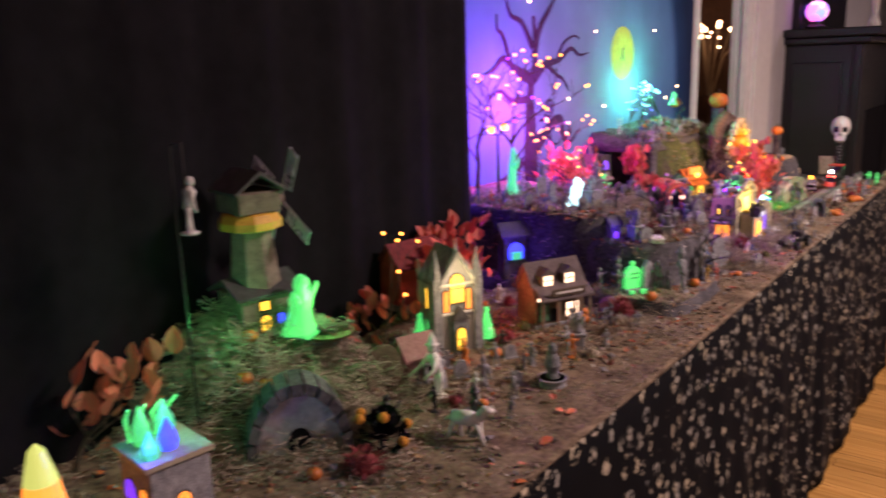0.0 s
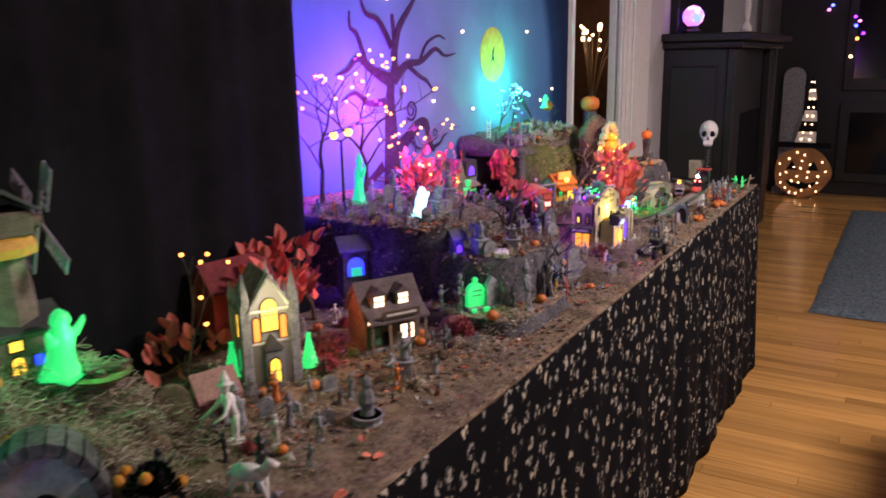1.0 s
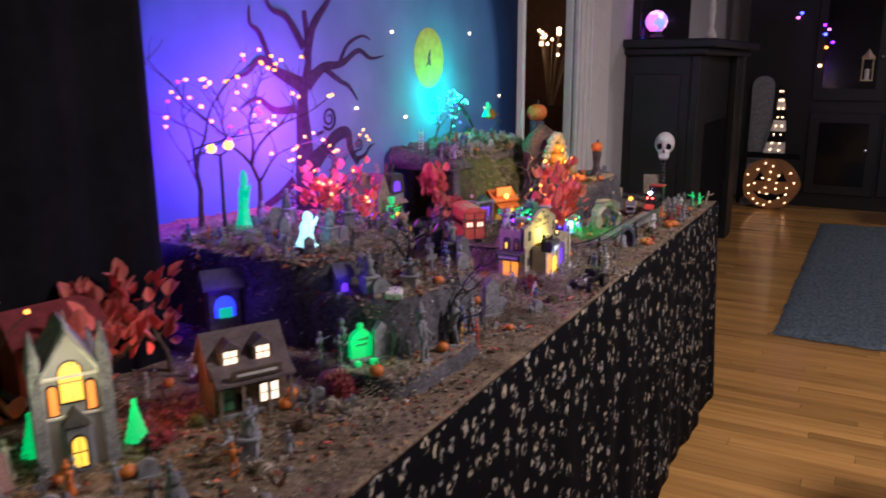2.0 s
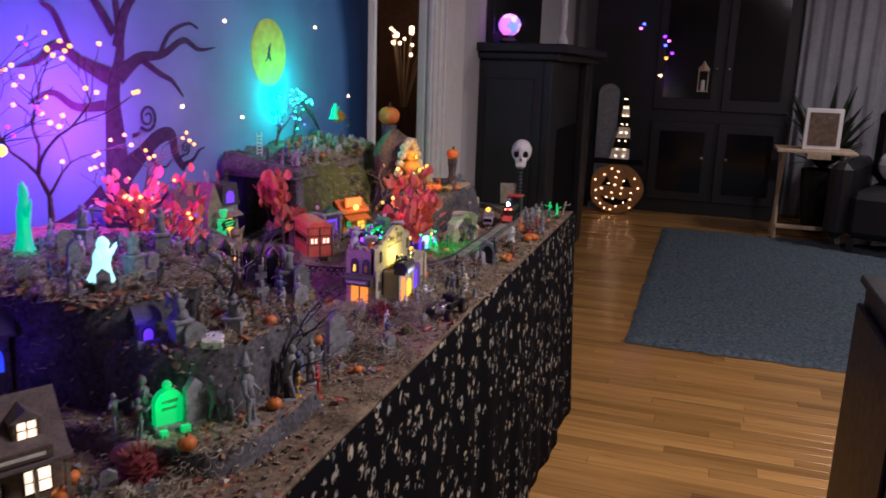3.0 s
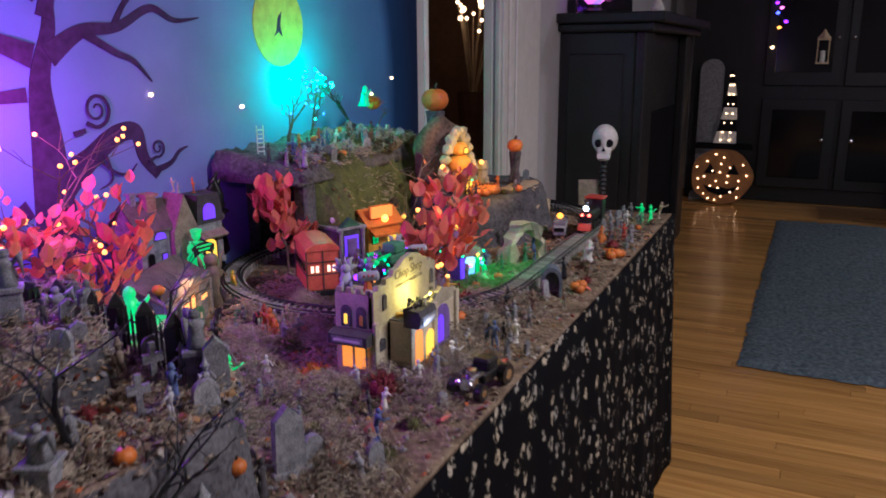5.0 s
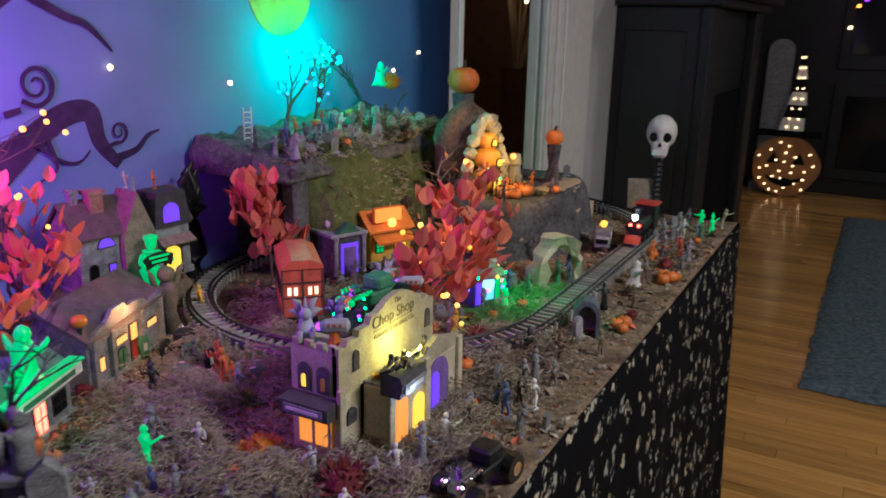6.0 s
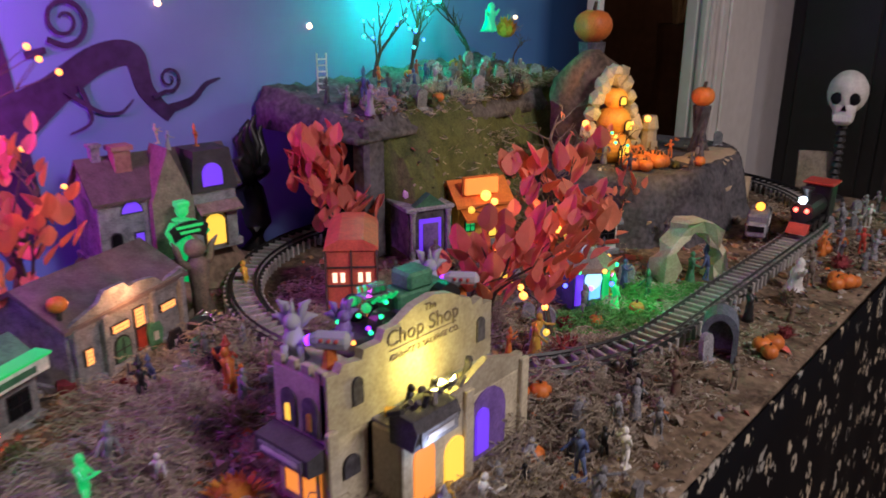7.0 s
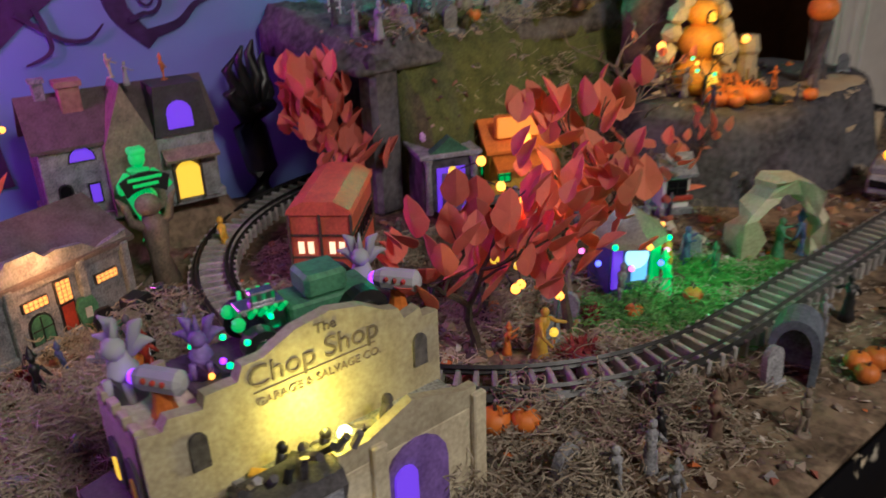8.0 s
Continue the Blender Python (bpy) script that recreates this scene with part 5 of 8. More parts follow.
for k in range(4):
    a = math.radians(28 + 90 * k)
    d, e = Vector((0, math.cos(a), math.sin(a))), Vector((0, -math.sin(a), math.cos(a)))
    bm = bmesh.new()
    c = Vector((0.050, 0, 0.185))
    tube(bm, [c, c + d * 0.085], 0.0022, 4)
    for i in range(6):
        p = c + d * (0.028 + 0.011 * i)
        tube(bm, [p, p + e * 0.020], 0.0014, 4)
    tube(bm, [c + d * 0.026 + e * 0.020, c + d * 0.085 + e * 0.020], 0.0014, 4)
    part("sail", bm, "curtain", hub)
    cl = bmesh.new()
    vs = [cl.verts.new(c + d * u + e * v + Vector((0.0015, 0, 0))) for u, v in ((0.045, 0.001), (0.082, 0.001), (0.078, 0.019), (0.062, 0.012), (0.048, 0.018))]
    cl.faces.new(vs)
    cl.normal_update()
    bmesh.ops.solidify(cl, geom=cl.faces[:], thickness=0.0012)
    part("sail_cloth", cl, "curtain", hub, "torn grey sailcloth")
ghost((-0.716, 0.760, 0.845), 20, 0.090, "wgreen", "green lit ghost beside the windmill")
bm = bmesh.new()
lathe(bm, [(0.035, 0), (0.038, 0.005), (0.030, 0.008), (0.026, 0.005)], 18)
ob = part("pond", bm, "greenmoss")
ob.matrix_world = pose(-0.70, 0.80, 0.838)
tagged(ob, "small round green pond with a raised rim", "pond")
for k in range(3):
    ob = part("plank", boxed((-0.03, -0.004, 0), (0.03, 0.004, 0.004)), "bark")
    ob.matrix_world = pose(-0.70 + 0.008 * k, 0.775 + 0.013 * k, 0.852, 6, 4, 25 + 30 * k)
    tagged(ob, "dark wooden plank lying by the pond", "plank", "planks by the pond")

tn = thing("tunnel_portal", (-0.630, 0.668, TOP + 0.010), 54, "brown stone tunnel arch with grey painted mouth", "tunnel portal")
tn.scale = (0.80, 1.0, 1.0)
for i in range(11):
    a0, a1 = math.pi * i / 11 + 0.02, math.pi * (i + 1) / 11 - 0.02
    o = [(0.084 * math.cos(a0), 0.098 * math.sin(a0)), (0.084 * math.cos(a1), 0.098 * math.sin(a1)), (0.068 * math.cos(a1), 0.082 * math.sin(a1)), (0.068 * math.cos(a0), 0.082 * math.sin(a0))]
    part("arch_stone", prism(bmesh.new(), o, -0.022 - 0.002 * (i % 2), 0.03, "y"), "rock", tn)
bm = bmesh.new()
prism(bm, [(0.067 * math.cos(math.pi * i / 14), 0.081 * math.sin(math.pi * i / 14)) for i in range(15)], -0.010, 0.028, "y")
part("mouth_wall", bm, plain("grey_wash", (0.64, 0.65, 0.70), (0.34, 0.34, 0.38), 0.8, 25, bump=0.6), tn)
part("mouth", prism(bmesh.new(), arch(0.040, 0.034, 8), -0.013, -0.009, "y"), "black", tn)

chapel = thing("gothic_chapel", (-0.700, 1.085, TOP + 0.006), 62, "pale gothic chapel with golden lit windows and spires", "model chapel")
chapel.scale = (0.95, 0.95, 1.13)
part("nave", boxed((-0.034, -0.036, 0), (0.034, 0.045, 0.105), 0.0015), "curtain", chapel)
part("roof", gable(0.068, 0.081, 0.105, 0.048, axis="y"), "stone", chapel)
part("gable", prism(bmesh.new(), [(-0.034, 0.104), (0.034, 0.104), (0, 0.152)], -0.036, 0.044, "y"), "curtain", chapel)
for s in (-1, 1):
    bm = box(bmesh.new(), (s * 0.040 - 0.008, -0.044, 0), (s * 0.040 + 0.008, -0.028, 0.118), 0.0012)
    part("buttress", bm, "stone", chapel)
    part("spire", lathe(bmesh.new(), [(0.0105, 0.118), (0.010, 0.122), (0.0005, 0.162)], 6, (s * 0.040, -0.036, 0)), "stone", chapel)
for z in (0.060, 0.104):
    part("stringcourse", boxed((-0.036, -0.0395, z), (0.036, -0.0362, z + 0.004), 0.0008), "bone", chapel)
for s_ in (-1, 1):
    part("gable_rib", tube(bmesh.new(), [(s_ * 0.036, -0.038, 0.106), (0, -0.038, 0.158)], 0.0028, 5), "bone", chapel)
    for y in (-0.01, 0.02, 0.045):
        part("pinnacle", lathe(bmesh.new(), [(0.0035, 0.0), (0.0035, 0.112), (0.005, 0.114), (0.0004, 0.136)], 5, (s_ * 0.0365, y, 0)), "curtain", chapel)
part("finial", lathe(bmesh.new(), [(0.002, 0.154), (0.004, 0.160), (0.0015, 0.165), (0.0004, 0.178)], 6, (0, -0.036, 0)), "bone", chapel)
for u in (-0.0065, 0.0, 0.0065):
    part("mullion", boxed((u - 0.0006, -0.0404, 0.078), (u + 0.0006, -0.0394, 0.118)), "curtain", chapel)
part("porch", boxed((-0.014, -0.050, 0), (0.014, -0.034, 0.055), 0.001), "stone", chapel)
part("porch_roof", prism(bmesh.new(), [(-0.017, 0.054), (0.017, 0.054), (0, 0.074)], -0.053, -0.034, "y"), "darkroof", chapel)
pane_at(chapel, "f", 0.0, 0.078, 0.026, 0.044, "wgold", (0.068, 0.0745), True)
for u in (-0.022, 0.022):
    pane_at(chapel, "f", u, 0.066, 0.010, 0.032, "worange", (0.068, 0.0745), True)
pane_at(chapel, "f", 0.0, 0.008, 0.016, 0.034, "wgold", (0.068, 0.102), True)
for z in (0.012, 0.062):
    for u in (-0.02, 0.012):
        pane_at(chapel, "r", u, z, 0.014, 0.032, "wgreen" if z < 0.05 else "wgold", (0.068, 0.08), True)
        pane_at(chapel, "l", u, z, 0.014, 0.032, "wgreen" if z < 0.05 else "wgold", (0.068, 0.08), True)
for i, (x, y) in enumerate(((-0.745, 1.06), (-0.665, 1.15))):
    t = thing("toy_fir", (x, y, TOP + 0.006), 0, "small bright green lit fir", "toy tree", "lit firs by the chapel")
    for j in range(5):
        part("tier", lathe(bmesh.new(), [(0.016 - 0.0026 * j, 0.010 * j + 0.004), (0.013 - 0.0024 * j, 0.010 * j + 0.010), (0.004, 0.010 * j + 0.019)], 10), "wgreen", t)
    part("trunk", lathe(bmesh.new(), [(0.003, -0.002), (0.003, 0.006)], 6), "bark", t)

house("red_barn", (-0.655, 0.935, TOP + 0.006), 70, 0.052, 0.045, 0.042, 0.028, "pinkrock", "pinkrock", "small dusty pink barn with one window", [("f", 0.012, 0.020, 0.008, 0.010, "black")])
house("shack", (-0.835, 1.160, TOP + 0.05), 80, 0.12, 0.06, 0.073, 0.040, "red", "maroon", "dark red barn behind the chapel")
saloon = house("saloon", (-0.625, 1.305, TOP + 0.006), 62, 0.105, 0.07, 0.062, 0.05, "brownrock", "brownroof", "brown two-storey saloon with lit windows and sign",
               [("f", -0.014, 0.010, 0.012, 0.022, "black"), ("f", 0.026, 0.014, 0.026, 0.026, "wwhite"), ("f", -0.036, 0.012, 0.02, 0.03, "greenpaint"), ("r", 0, 0.02, 0.02, 0.022, "wwarm")])
part("porch_roof", prism(bmesh.new(), [(-0.064, 0.056), (-0.034, 0.074), (-0.034, 0.078), (-0.064, 0.060)], -0.056, 0.056, "x"), "brownroof", saloon)
for x in (-0.05, -0.018, 0.018, 0.05):
    part("porch_post", boxed((x - 0.002, -0.060, 0), (x + 0.002, -0.056, 0.060)), "wood", saloon)
part("sign_board", boxed((-0.036, -0.0655, 0.064), (0.036, -0.0625, 0.078), 0.001), "bark", saloon)
part("sign_writing", boxed((-0.028, -0.0662, 0.069), (0.028, -0.0656, 0.073)), "bone", saloon)
for x in (-0.026, 0.020):
    dm = part("dormer", boxed((x - 0.014, -0.034, 0.072), (x + 0.014, -0.008, 0.098), 0.001), "brownrock", saloon)
    part("dormer_roof", prism(bmesh.new(), [(x - 0.017, 0.097), (x + 0.017, 0.097), (x, 0.110)], -0.037, -0.004, "y"), "brownroof", dm)
    for u in (-0.005, 0.005):
        for z in (0.078, 0.088):
            part("pane", boxed((x + u - 0.004, -0.0355, z), (x + u + 0.004, -0.0343, z + 0.008)), "wwhite", dm)
for x in (-0.046, -0.040):
    part("pane", boxed((x - 0.0024, -0.0366, 0.050), (x + 0.0024, -0.0354, 0.056)), "wwhite", saloon)

st = house("railway_station", (-0.945, 2.117, TOP + 0.008), 110, 0.170, 0.115, 0.066, 0.030, "stone", "brownroof", "long low stone station with lit windows and curved parapet",
           [("f", -0.016, 0.006, 0.020, 0.026, "greenpaint", True), ("f", 0.012, 0.006, 0.012, 0.024, "red"), ("l", 0.0, 0.016, 0.010, 0.014, W_)], category="model station")
o = [(-0.084, 0.0), (0.084, 0.0), (0.084, 0.066), (0.05, 0.060), (0.038, 0.070), (0.012, 0.074), (0.0, 0.072), (-0.008, 0.080), (-0.034, 0.080), (-0.044, 0.070), (-0.084, 0.058)]
o = [(-0.084, 0.056)] + [(x, max(z, 0.056)) for x, z in o[2:]]
o = [(x, z) for x, z in o if not (z == 0.056 and abs(x) < 0.08)]
pb = bmesh.new()
prism(pb, [(-0.084, 0.058), (0.084, 0.058)] + [(x, z + 0.010) for x, z in o[1:-1]] + [(-0.084, 0.070)], -0.0615, -0.056, "y")
part("parapet", pb, "stone", st)
for u, z, cols, rows in ((-0.062, 0.022, 2, 4), (-0.017, 0.040, 5, 2), (0.011, 0.034, 3, 5), (0.056, 0.036, 5, 2)):
    fr = part("window", boxed((u - 0.0023 * cols - 0.001, -0.0600, z - 0.001), (u + 0.0023 * cols + 0.001, -0.0570, z + 0.0042 * rows)), "bark", st)
    for i in range(cols):
        for j in range(rows):
            x = u + 0.0046 * (i - (cols - 1) / 2)
            part("pane", boxed((x - 0.0017, -0.0612, z + 0.0042 * j), (x + 0.0017, -0.0600, z + 0.0042 * j + 0.0032)), W_, fr)
for x in (-0.078, -0.040, 0.030, 0.078):
    part("pier", boxed((x - 0.004, -0.065, 0), (x + 0.004, -0.0575, 0.066), 0.001), "stone", st)

mn = house("manor_house", (-1.058, 2.275, 0.788), 83, 0.19, 0.085, 0.082, 0.045, "stone", "brownroof", "grey gothic manor with steep gables and violet windows",
           [("f", -0.052, 0.066, 0.026, 0.014, P_, True), ("f", -0.075, 0.020, 0.012, 0.022, "black", True), ("f", -0.045, 0.018, 0.010, 0.020, P_)], chimney=(-0.075, 0.0), category="model house")
mn.scale = (0.94, 0.94, 0.96)
part("cross_gable", prism(bmesh.new(), [(-0.030, 0), (0.026, 0), (0.026, 0.075), (-0.002, 0.142), (-0.030, 0.075)], -0.056, 0.0, "y"), "wood", mn)
part("wing", prism(bmesh.new(), [(0.027, 0), (0.090, 0), (0.090, 0.085), (0.080, 0.130), (0.034, 0.130), (0.027, 0.085)], -0.050, 0.0, "y"), "stone", mn)
part("mansard", prism(bmesh.new(), [(0.026, 0.078), (0.093, 0.078), (0.084, 0.133), (0.032, 0.133)], -0.0535, -0.002, "y"), "darkroof", mn, "dark slate mansard roof")
rw = bmesh.new()
prism(rw, [(x * 1 + 0.056, z + 0.086) for x, z in arch(0.028, 0.030, 8)], -0.0565, -0.0530, "y")
part("round_window", rw, P_, mn)
part("door_lamp", prism(bmesh.new(), [(x + 0.056, z + 0.004) for x, z in arch(0.030, 0.042, 8)], -0.0535, -0.0495, "y"), "wgold", mn)
part("door_awning", prism(bmesh.new(), [(-0.066, 0.050), (-0.050, 0.060), (-0.050, 0.063), (-0.067, 0.053)], 0.030, 0.092, "x"), "wood", mn)
for x in (0.040, 0.071):
    part("door_post", boxed((x - 0.0015, -0.0545, 0.0), (x + 0.0015, -0.0500, 0.050)), "bark", mn)
part("chimney", box(boxed((-0.058, -0.02, 0.08), (-0.036, 0.0, 0.140), 0.001), (-0.061, -0.023, 0.140), (-0.033, 0.003, 0.146)), "pinkrock", mn)
sg = thing("monster_sign", (-0.984, 2.262, 0.772), 85, "green lit monster holding up a curved black sign board", "sign")
sg.scale = (0.85, 0.85, 0.85)
# the monster's body emits, in place of green light falling on it
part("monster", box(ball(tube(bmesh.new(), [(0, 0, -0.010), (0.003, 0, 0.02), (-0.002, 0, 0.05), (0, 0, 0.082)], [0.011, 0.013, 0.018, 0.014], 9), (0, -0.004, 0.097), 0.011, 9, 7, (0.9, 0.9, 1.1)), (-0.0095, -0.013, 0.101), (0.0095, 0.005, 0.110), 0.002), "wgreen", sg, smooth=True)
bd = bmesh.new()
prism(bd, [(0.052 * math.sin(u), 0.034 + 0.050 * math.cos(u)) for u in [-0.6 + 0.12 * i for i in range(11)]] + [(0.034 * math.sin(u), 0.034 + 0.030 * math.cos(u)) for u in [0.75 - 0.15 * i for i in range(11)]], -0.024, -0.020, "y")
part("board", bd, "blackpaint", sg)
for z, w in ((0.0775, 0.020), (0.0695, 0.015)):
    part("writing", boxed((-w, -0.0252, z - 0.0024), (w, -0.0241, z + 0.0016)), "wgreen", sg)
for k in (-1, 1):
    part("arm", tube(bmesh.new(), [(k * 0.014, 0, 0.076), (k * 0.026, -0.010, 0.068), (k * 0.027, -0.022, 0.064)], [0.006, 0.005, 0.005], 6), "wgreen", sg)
sc = bmesh.new()
tube(sc, [(0.006, 0, -0.006), (0.002, 0, 0.03), (0.003, 0, 0.062), (0, 0, 0.076)], [0.016, 0.010, 0.014, 0.008], 9)
for k in (-1, 1):
    tube(sc, [(0.002, 0, 0.012), (k * 0.014, 0.004, 0.0), (k * 0.022, 0.006, -0.006)], [0.007, 0.005, 0.002], 6)
    tube(sc, [(0, 0, 0.060), (k * 0.018, 0, 0.070), (k * 0.022, 0, 0.088), (k * 0.028, -0.004, 0.098)], [0.007, 0.005, 0.004, 0.001], 6)
ball(sc, (0, -0.002, 0.086), 0.013, 10, 8, (1, 0.95, 0.9))
ob = part("tree_figurine", sc, "wood", None, smooth=True)
ob.matrix_world = pose(*G(-0.945, 2.252), 0, 0, 80)
tagged(ob, "gnarled brown tree figurine with a round head", "figurine")
for x, y, z, m in ((-1.030, 2.268, 0.928, "cream"), (-1.036, 2.325, 0.916, "pumpkin"), (-1.034, 2.284, 0.917, "curtain")):
    figurine((x, y, z), 60, 0.024, m, "small pale ghoul figurine sitting on the manor roof", 1, group="roof ghouls")
figurine(G(-0.965, 2.335), 60, 0.045, "yellowpaint", "yellow lit figure by the manor door")

crypt = thing("stone_crypt", (-0.892, 2.588, TOP + 0.02), 68, "dark stone crypt with violet lit doorway and green pediment", "model crypt")
part("wall", boxed((-0.034, -0.036, 0), (0.034, 0.036, 0.066), 0.0015), "rock", crypt)
part("cornice", boxed((-0.038, -0.040, 0.066), (0.038, 0.040, 0.072), 0.001), "stone", crypt)
part("pediment", prism(bmesh.new(), [(-0.024, 0.072), (0.024, 0.072), (0, 0.090)], -0.038, -0.024, "y"), "greenpaint", crypt)
part("door_frame", prism(bmesh.new(), [(-0.017, 0.0), (0.017, 0.0), (0.017, 0.054), (-0.017, 0.054)], -0.0385, -0.0355, "y"), "wpurple", crypt)
part("doorway", boxed((-0.012, -0.040, 0), (0.012, -0.0386, 0.048)), "purplepaint", crypt)
part("skull", ball(bmesh.new(), (-0.012, 0, 0.084), 0.014, 10, 7), "bone", crypt)
for s in (-1, 1):
    part("column", lathe(bmesh.new(), [(0.005, 0), (0.004, 0.006), (0.004, 0.058), (0.006, 0.066)], 8, (s * 0.028, -0.039, 0)), "stone", crypt)

cafe = house("pumpkin_cafe", (-0.862, 2.682, TOP + 0.02), 66, 0.085, 0.06, 0.060, 0.028, "yellowpaint", "pumpkin", "orange cafe with lit sign and green windows",
             [("f", -0.024, 0.022, 0.014, 0.016, "wgreen"), ("f", 0.020, 0.010, 0.024, 0.030, "wgold", True), ("l", 0.0, 0.025, 0.014, 0.016, "wgreen"), ("r", 0.0, 0.018, 0.02, 0.022, "wgold")])
part("roof_sign", boxed((-0.032, -0.032, 0.076), (0.022, -0.026, 0.100), 0.001), "worange", cafe, "glowing orange sign board")
part("sign_frame", boxed((-0.035, -0.026, 0.074), (0.025, -0.023, 0.103), 0.001), "pumpkin", cafe)
part("awning", prism(bmesh.new(), [(-0.052, 0.040), (-0.030, 0.052), (-0.030, 0.056), (-0.052, 0.044)], -0.040, 0.040, "x"), "pumpkin", cafe)
part("roof_lamp", ball(bmesh.new(), (0.0, -0.034, 0.074), 0.008), "gamber", cafe)

gold = thing("pumpkin_grotto", (-0.775, 2.935, 0.832), 66, "tall arched grotto of pale rock around a golden lit pumpkin house", "model grotto")
for i in range(15):
    a = math.pi * i / 14
    r1 = random.Random(i)
    c = (0.050 * math.cos(a), 0.006, 0.150 * math.sin(a) * (1 - 0.12 * abs(math.cos(a))))
    bm = bmesh.new()
    bmesh.ops.create_icosphere(bm, subdivisions=1, radius=0.013 + r1.uniform(-.002, .004), matrix=pose(*c, r1.uniform(0, 90), r1.uniform(0, 90)) @ Matrix.Diagonal((1, 1.5, 1.1, 1)))
    part("boulder", bm, "cream", gold)
for k, (z, r) in enumerate(((0.0, 0.034), (0.048, 0.030), (0.090, 0.022))):
    bm = pumpkin_mesh(r)
    bmesh.ops.translate(bm, vec=(0, 0, z), verts=bm.verts)
    part("pumpkin_storey", bm, plain("lit_pumpkin", (0.85, 0.42, 0.04), (0.6, 0.25, 0.02), 0.5, 40), gold, smooth=True)
pane_at(gold, "f", 0.0, 0.006, 0.018, 0.030, "wgold", (0.06, 0.066), True)
pane_at(gold, "f", 0.008, 0.060, 0.012, 0.014, "wgold", (0.05, 0.058), True)
pane_at(gold, "f", 0.0, 0.100, 0.010, 0.012, "wgold", (0.04, 0.042), True)
for s in (-1, 1):
    part("lamp", ball(bmesh.new(), (s * 0.062, -0.01, 0.072), 0.0055), "gamber", gold)
part("side_tower", box(lathe(bmesh.new(), [(0.015, 0), (0.013, 0.05), (0.016, 0.055), (0.012, 0.075)], 8, (0.075, 0.0, 0)), (0.068, -0.0165, 0.02), (0.082, -0.0145, 0.034)), "cream", gold)
back = bmesh.new()
bmesh.ops.create_icosphere(back, subdivisions=3, radius=0.07, matrix=Matrix.Translation((0.0, 0.075, 0.08)) @ Matrix.Diagonal((1.0, 0.6, 1.45, 1)))
for v in back.verts:
    v.co += v.normal * 0.012 * fbm(*v.co, 30)
    v.co.z = max(v.co.z, 0)
part("crag", back, "brownrock", gold, smooth=True)

for (x, y, z0, h, r) in ((-0.905, 3.075, 0.840, 0.176, 0.037), (-0.692, 3.09, 0.835, 0.085, 0.021)):
    tw = thing("pumpkin_pillar", (x, y, z0), 20, "orange pumpkin on a dark twisted stone pillar", "pillar", "pumpkin pillars")
    part("pillar", lathe(bmesh.new(), [(r * 0.75, 0), (r * 0.5, 0.01), (r * 0.36, h * 0.3), (r * 0.38, h * 0.7), (r * 0.6, h - 0.006), (r * 0.6, h)], 9), "rock", tw)
    for k in range(4):
        a = math.tau * k / 4
        part("rib", tube(bmesh.new(), [(r * 0.7 * math.cos(a), r * 0.7 * math.sin(a), 0), (r * 0.4 * math.cos(a + .9), r * 0.4 * math.sin(a + .9), h * 0.5), (r * 0.55 * math.cos(a + 1.8), r * 0.55 * math.sin(a + 1.8), h)], 0.0045, 5), "rock", tw)
    bm = pumpkin_mesh(r)
    bmesh.ops.translate(bm, vec=(0, 0, h - 0.002), verts=bm.verts)
    pk = part("pumpkin", bm, "pumpkin", tw, smooth=True)
    part("stem", tube(bmesh.new(), [(0, 0, h + r * 1.4), (0.003, 0, h + r * 1.9)], [0.004, 0.003], 6), "bark", pk)

# ---- the castle-fronted garage ----
SX, SY, SZ = -0.585, 2.088, TOP + 0.008
shop = thing("garage_building", (SX, SY, SZ), 0, "cream castle-fronted garage with painted sign and lit terrace", "model shop")
L = 0.188


def merlons(x0, x1, y0, y1, z, n, along, h=0.008):
    out = bmesh.new()
    for i in range(n):
        u = (i + 0.5) / n
        if along == "y":
            c = y0 + (y1 - y0) * u
            box(out, (x0, c - 0.3 * (y1 - y0) / n, z), (x1, c + 0.3 * (y1 - y0) / n, z + h), 0.0006)
        else:
            c = x0 + (x1 - x0) * u
            box(out, (c - 0.3 * (x1 - x0) / n, y0, z), (c + 0.3 * (x1 - x0) / n, y1, z + h), 0.0006)
    return out


part("tower", boxed((0, 0, 0), (0.0595, 0.040, 0.116), 0.0015), "cream", shop)
part("tower_merlon", merlons(0, 0.060, 0, 0.005, 0.116, 4, "x"), "cream", shop)
part("tower_merlon", merlons(0, 0.005, 0.006, 0.040, 0.116, 3, "y"), "cream", shop)
part("rear_block", boxed((-0.006, 0.0405, 0), (0.052, L, 0.118), 0.0015), "darkroof", shop)
o = [(0.0, 0.070), (L, 0.070), (L, 0.122), (L - 0.012, 0.122), (L - 0.014, 0.129), (L - 0.026, 0.126), (L - 0.030, 0.134), (0.150, 0.136), (0.134, 0.145), (0.112, 0.150), (0.090, 0.147), (0.070, 0.138), (0.058, 0.138), (0.054, 0.130), (0.036, 0.130), (0.034, 0.123), (0.016, 0.126), (0.012, 0.120), (0.0, 0.122)]
part("sign_wall", prism(bmesh.new(), o, 0.0525, 0.0605, "x"), "cream", shop)
part("front_block", boxed((0.0615, 0.040, 0), (0.094, L, 0.070), 0.0015), "cream", shop)
part("front_parapet", prism(bmesh.new(), [(0.088, 0.070), (L, 0.070), (L, 0.084), (L - 0.010, 0.084), (0.140, 0.096), (0.108, 0.084), (0.088, 0.084)], 0.088, 0.0945, "x"), "cream", shop)
part("terrace", boxed((0.060, 0.042, 0.070), (0.088, L - 0.002, 0.0725)), "stone", shop)
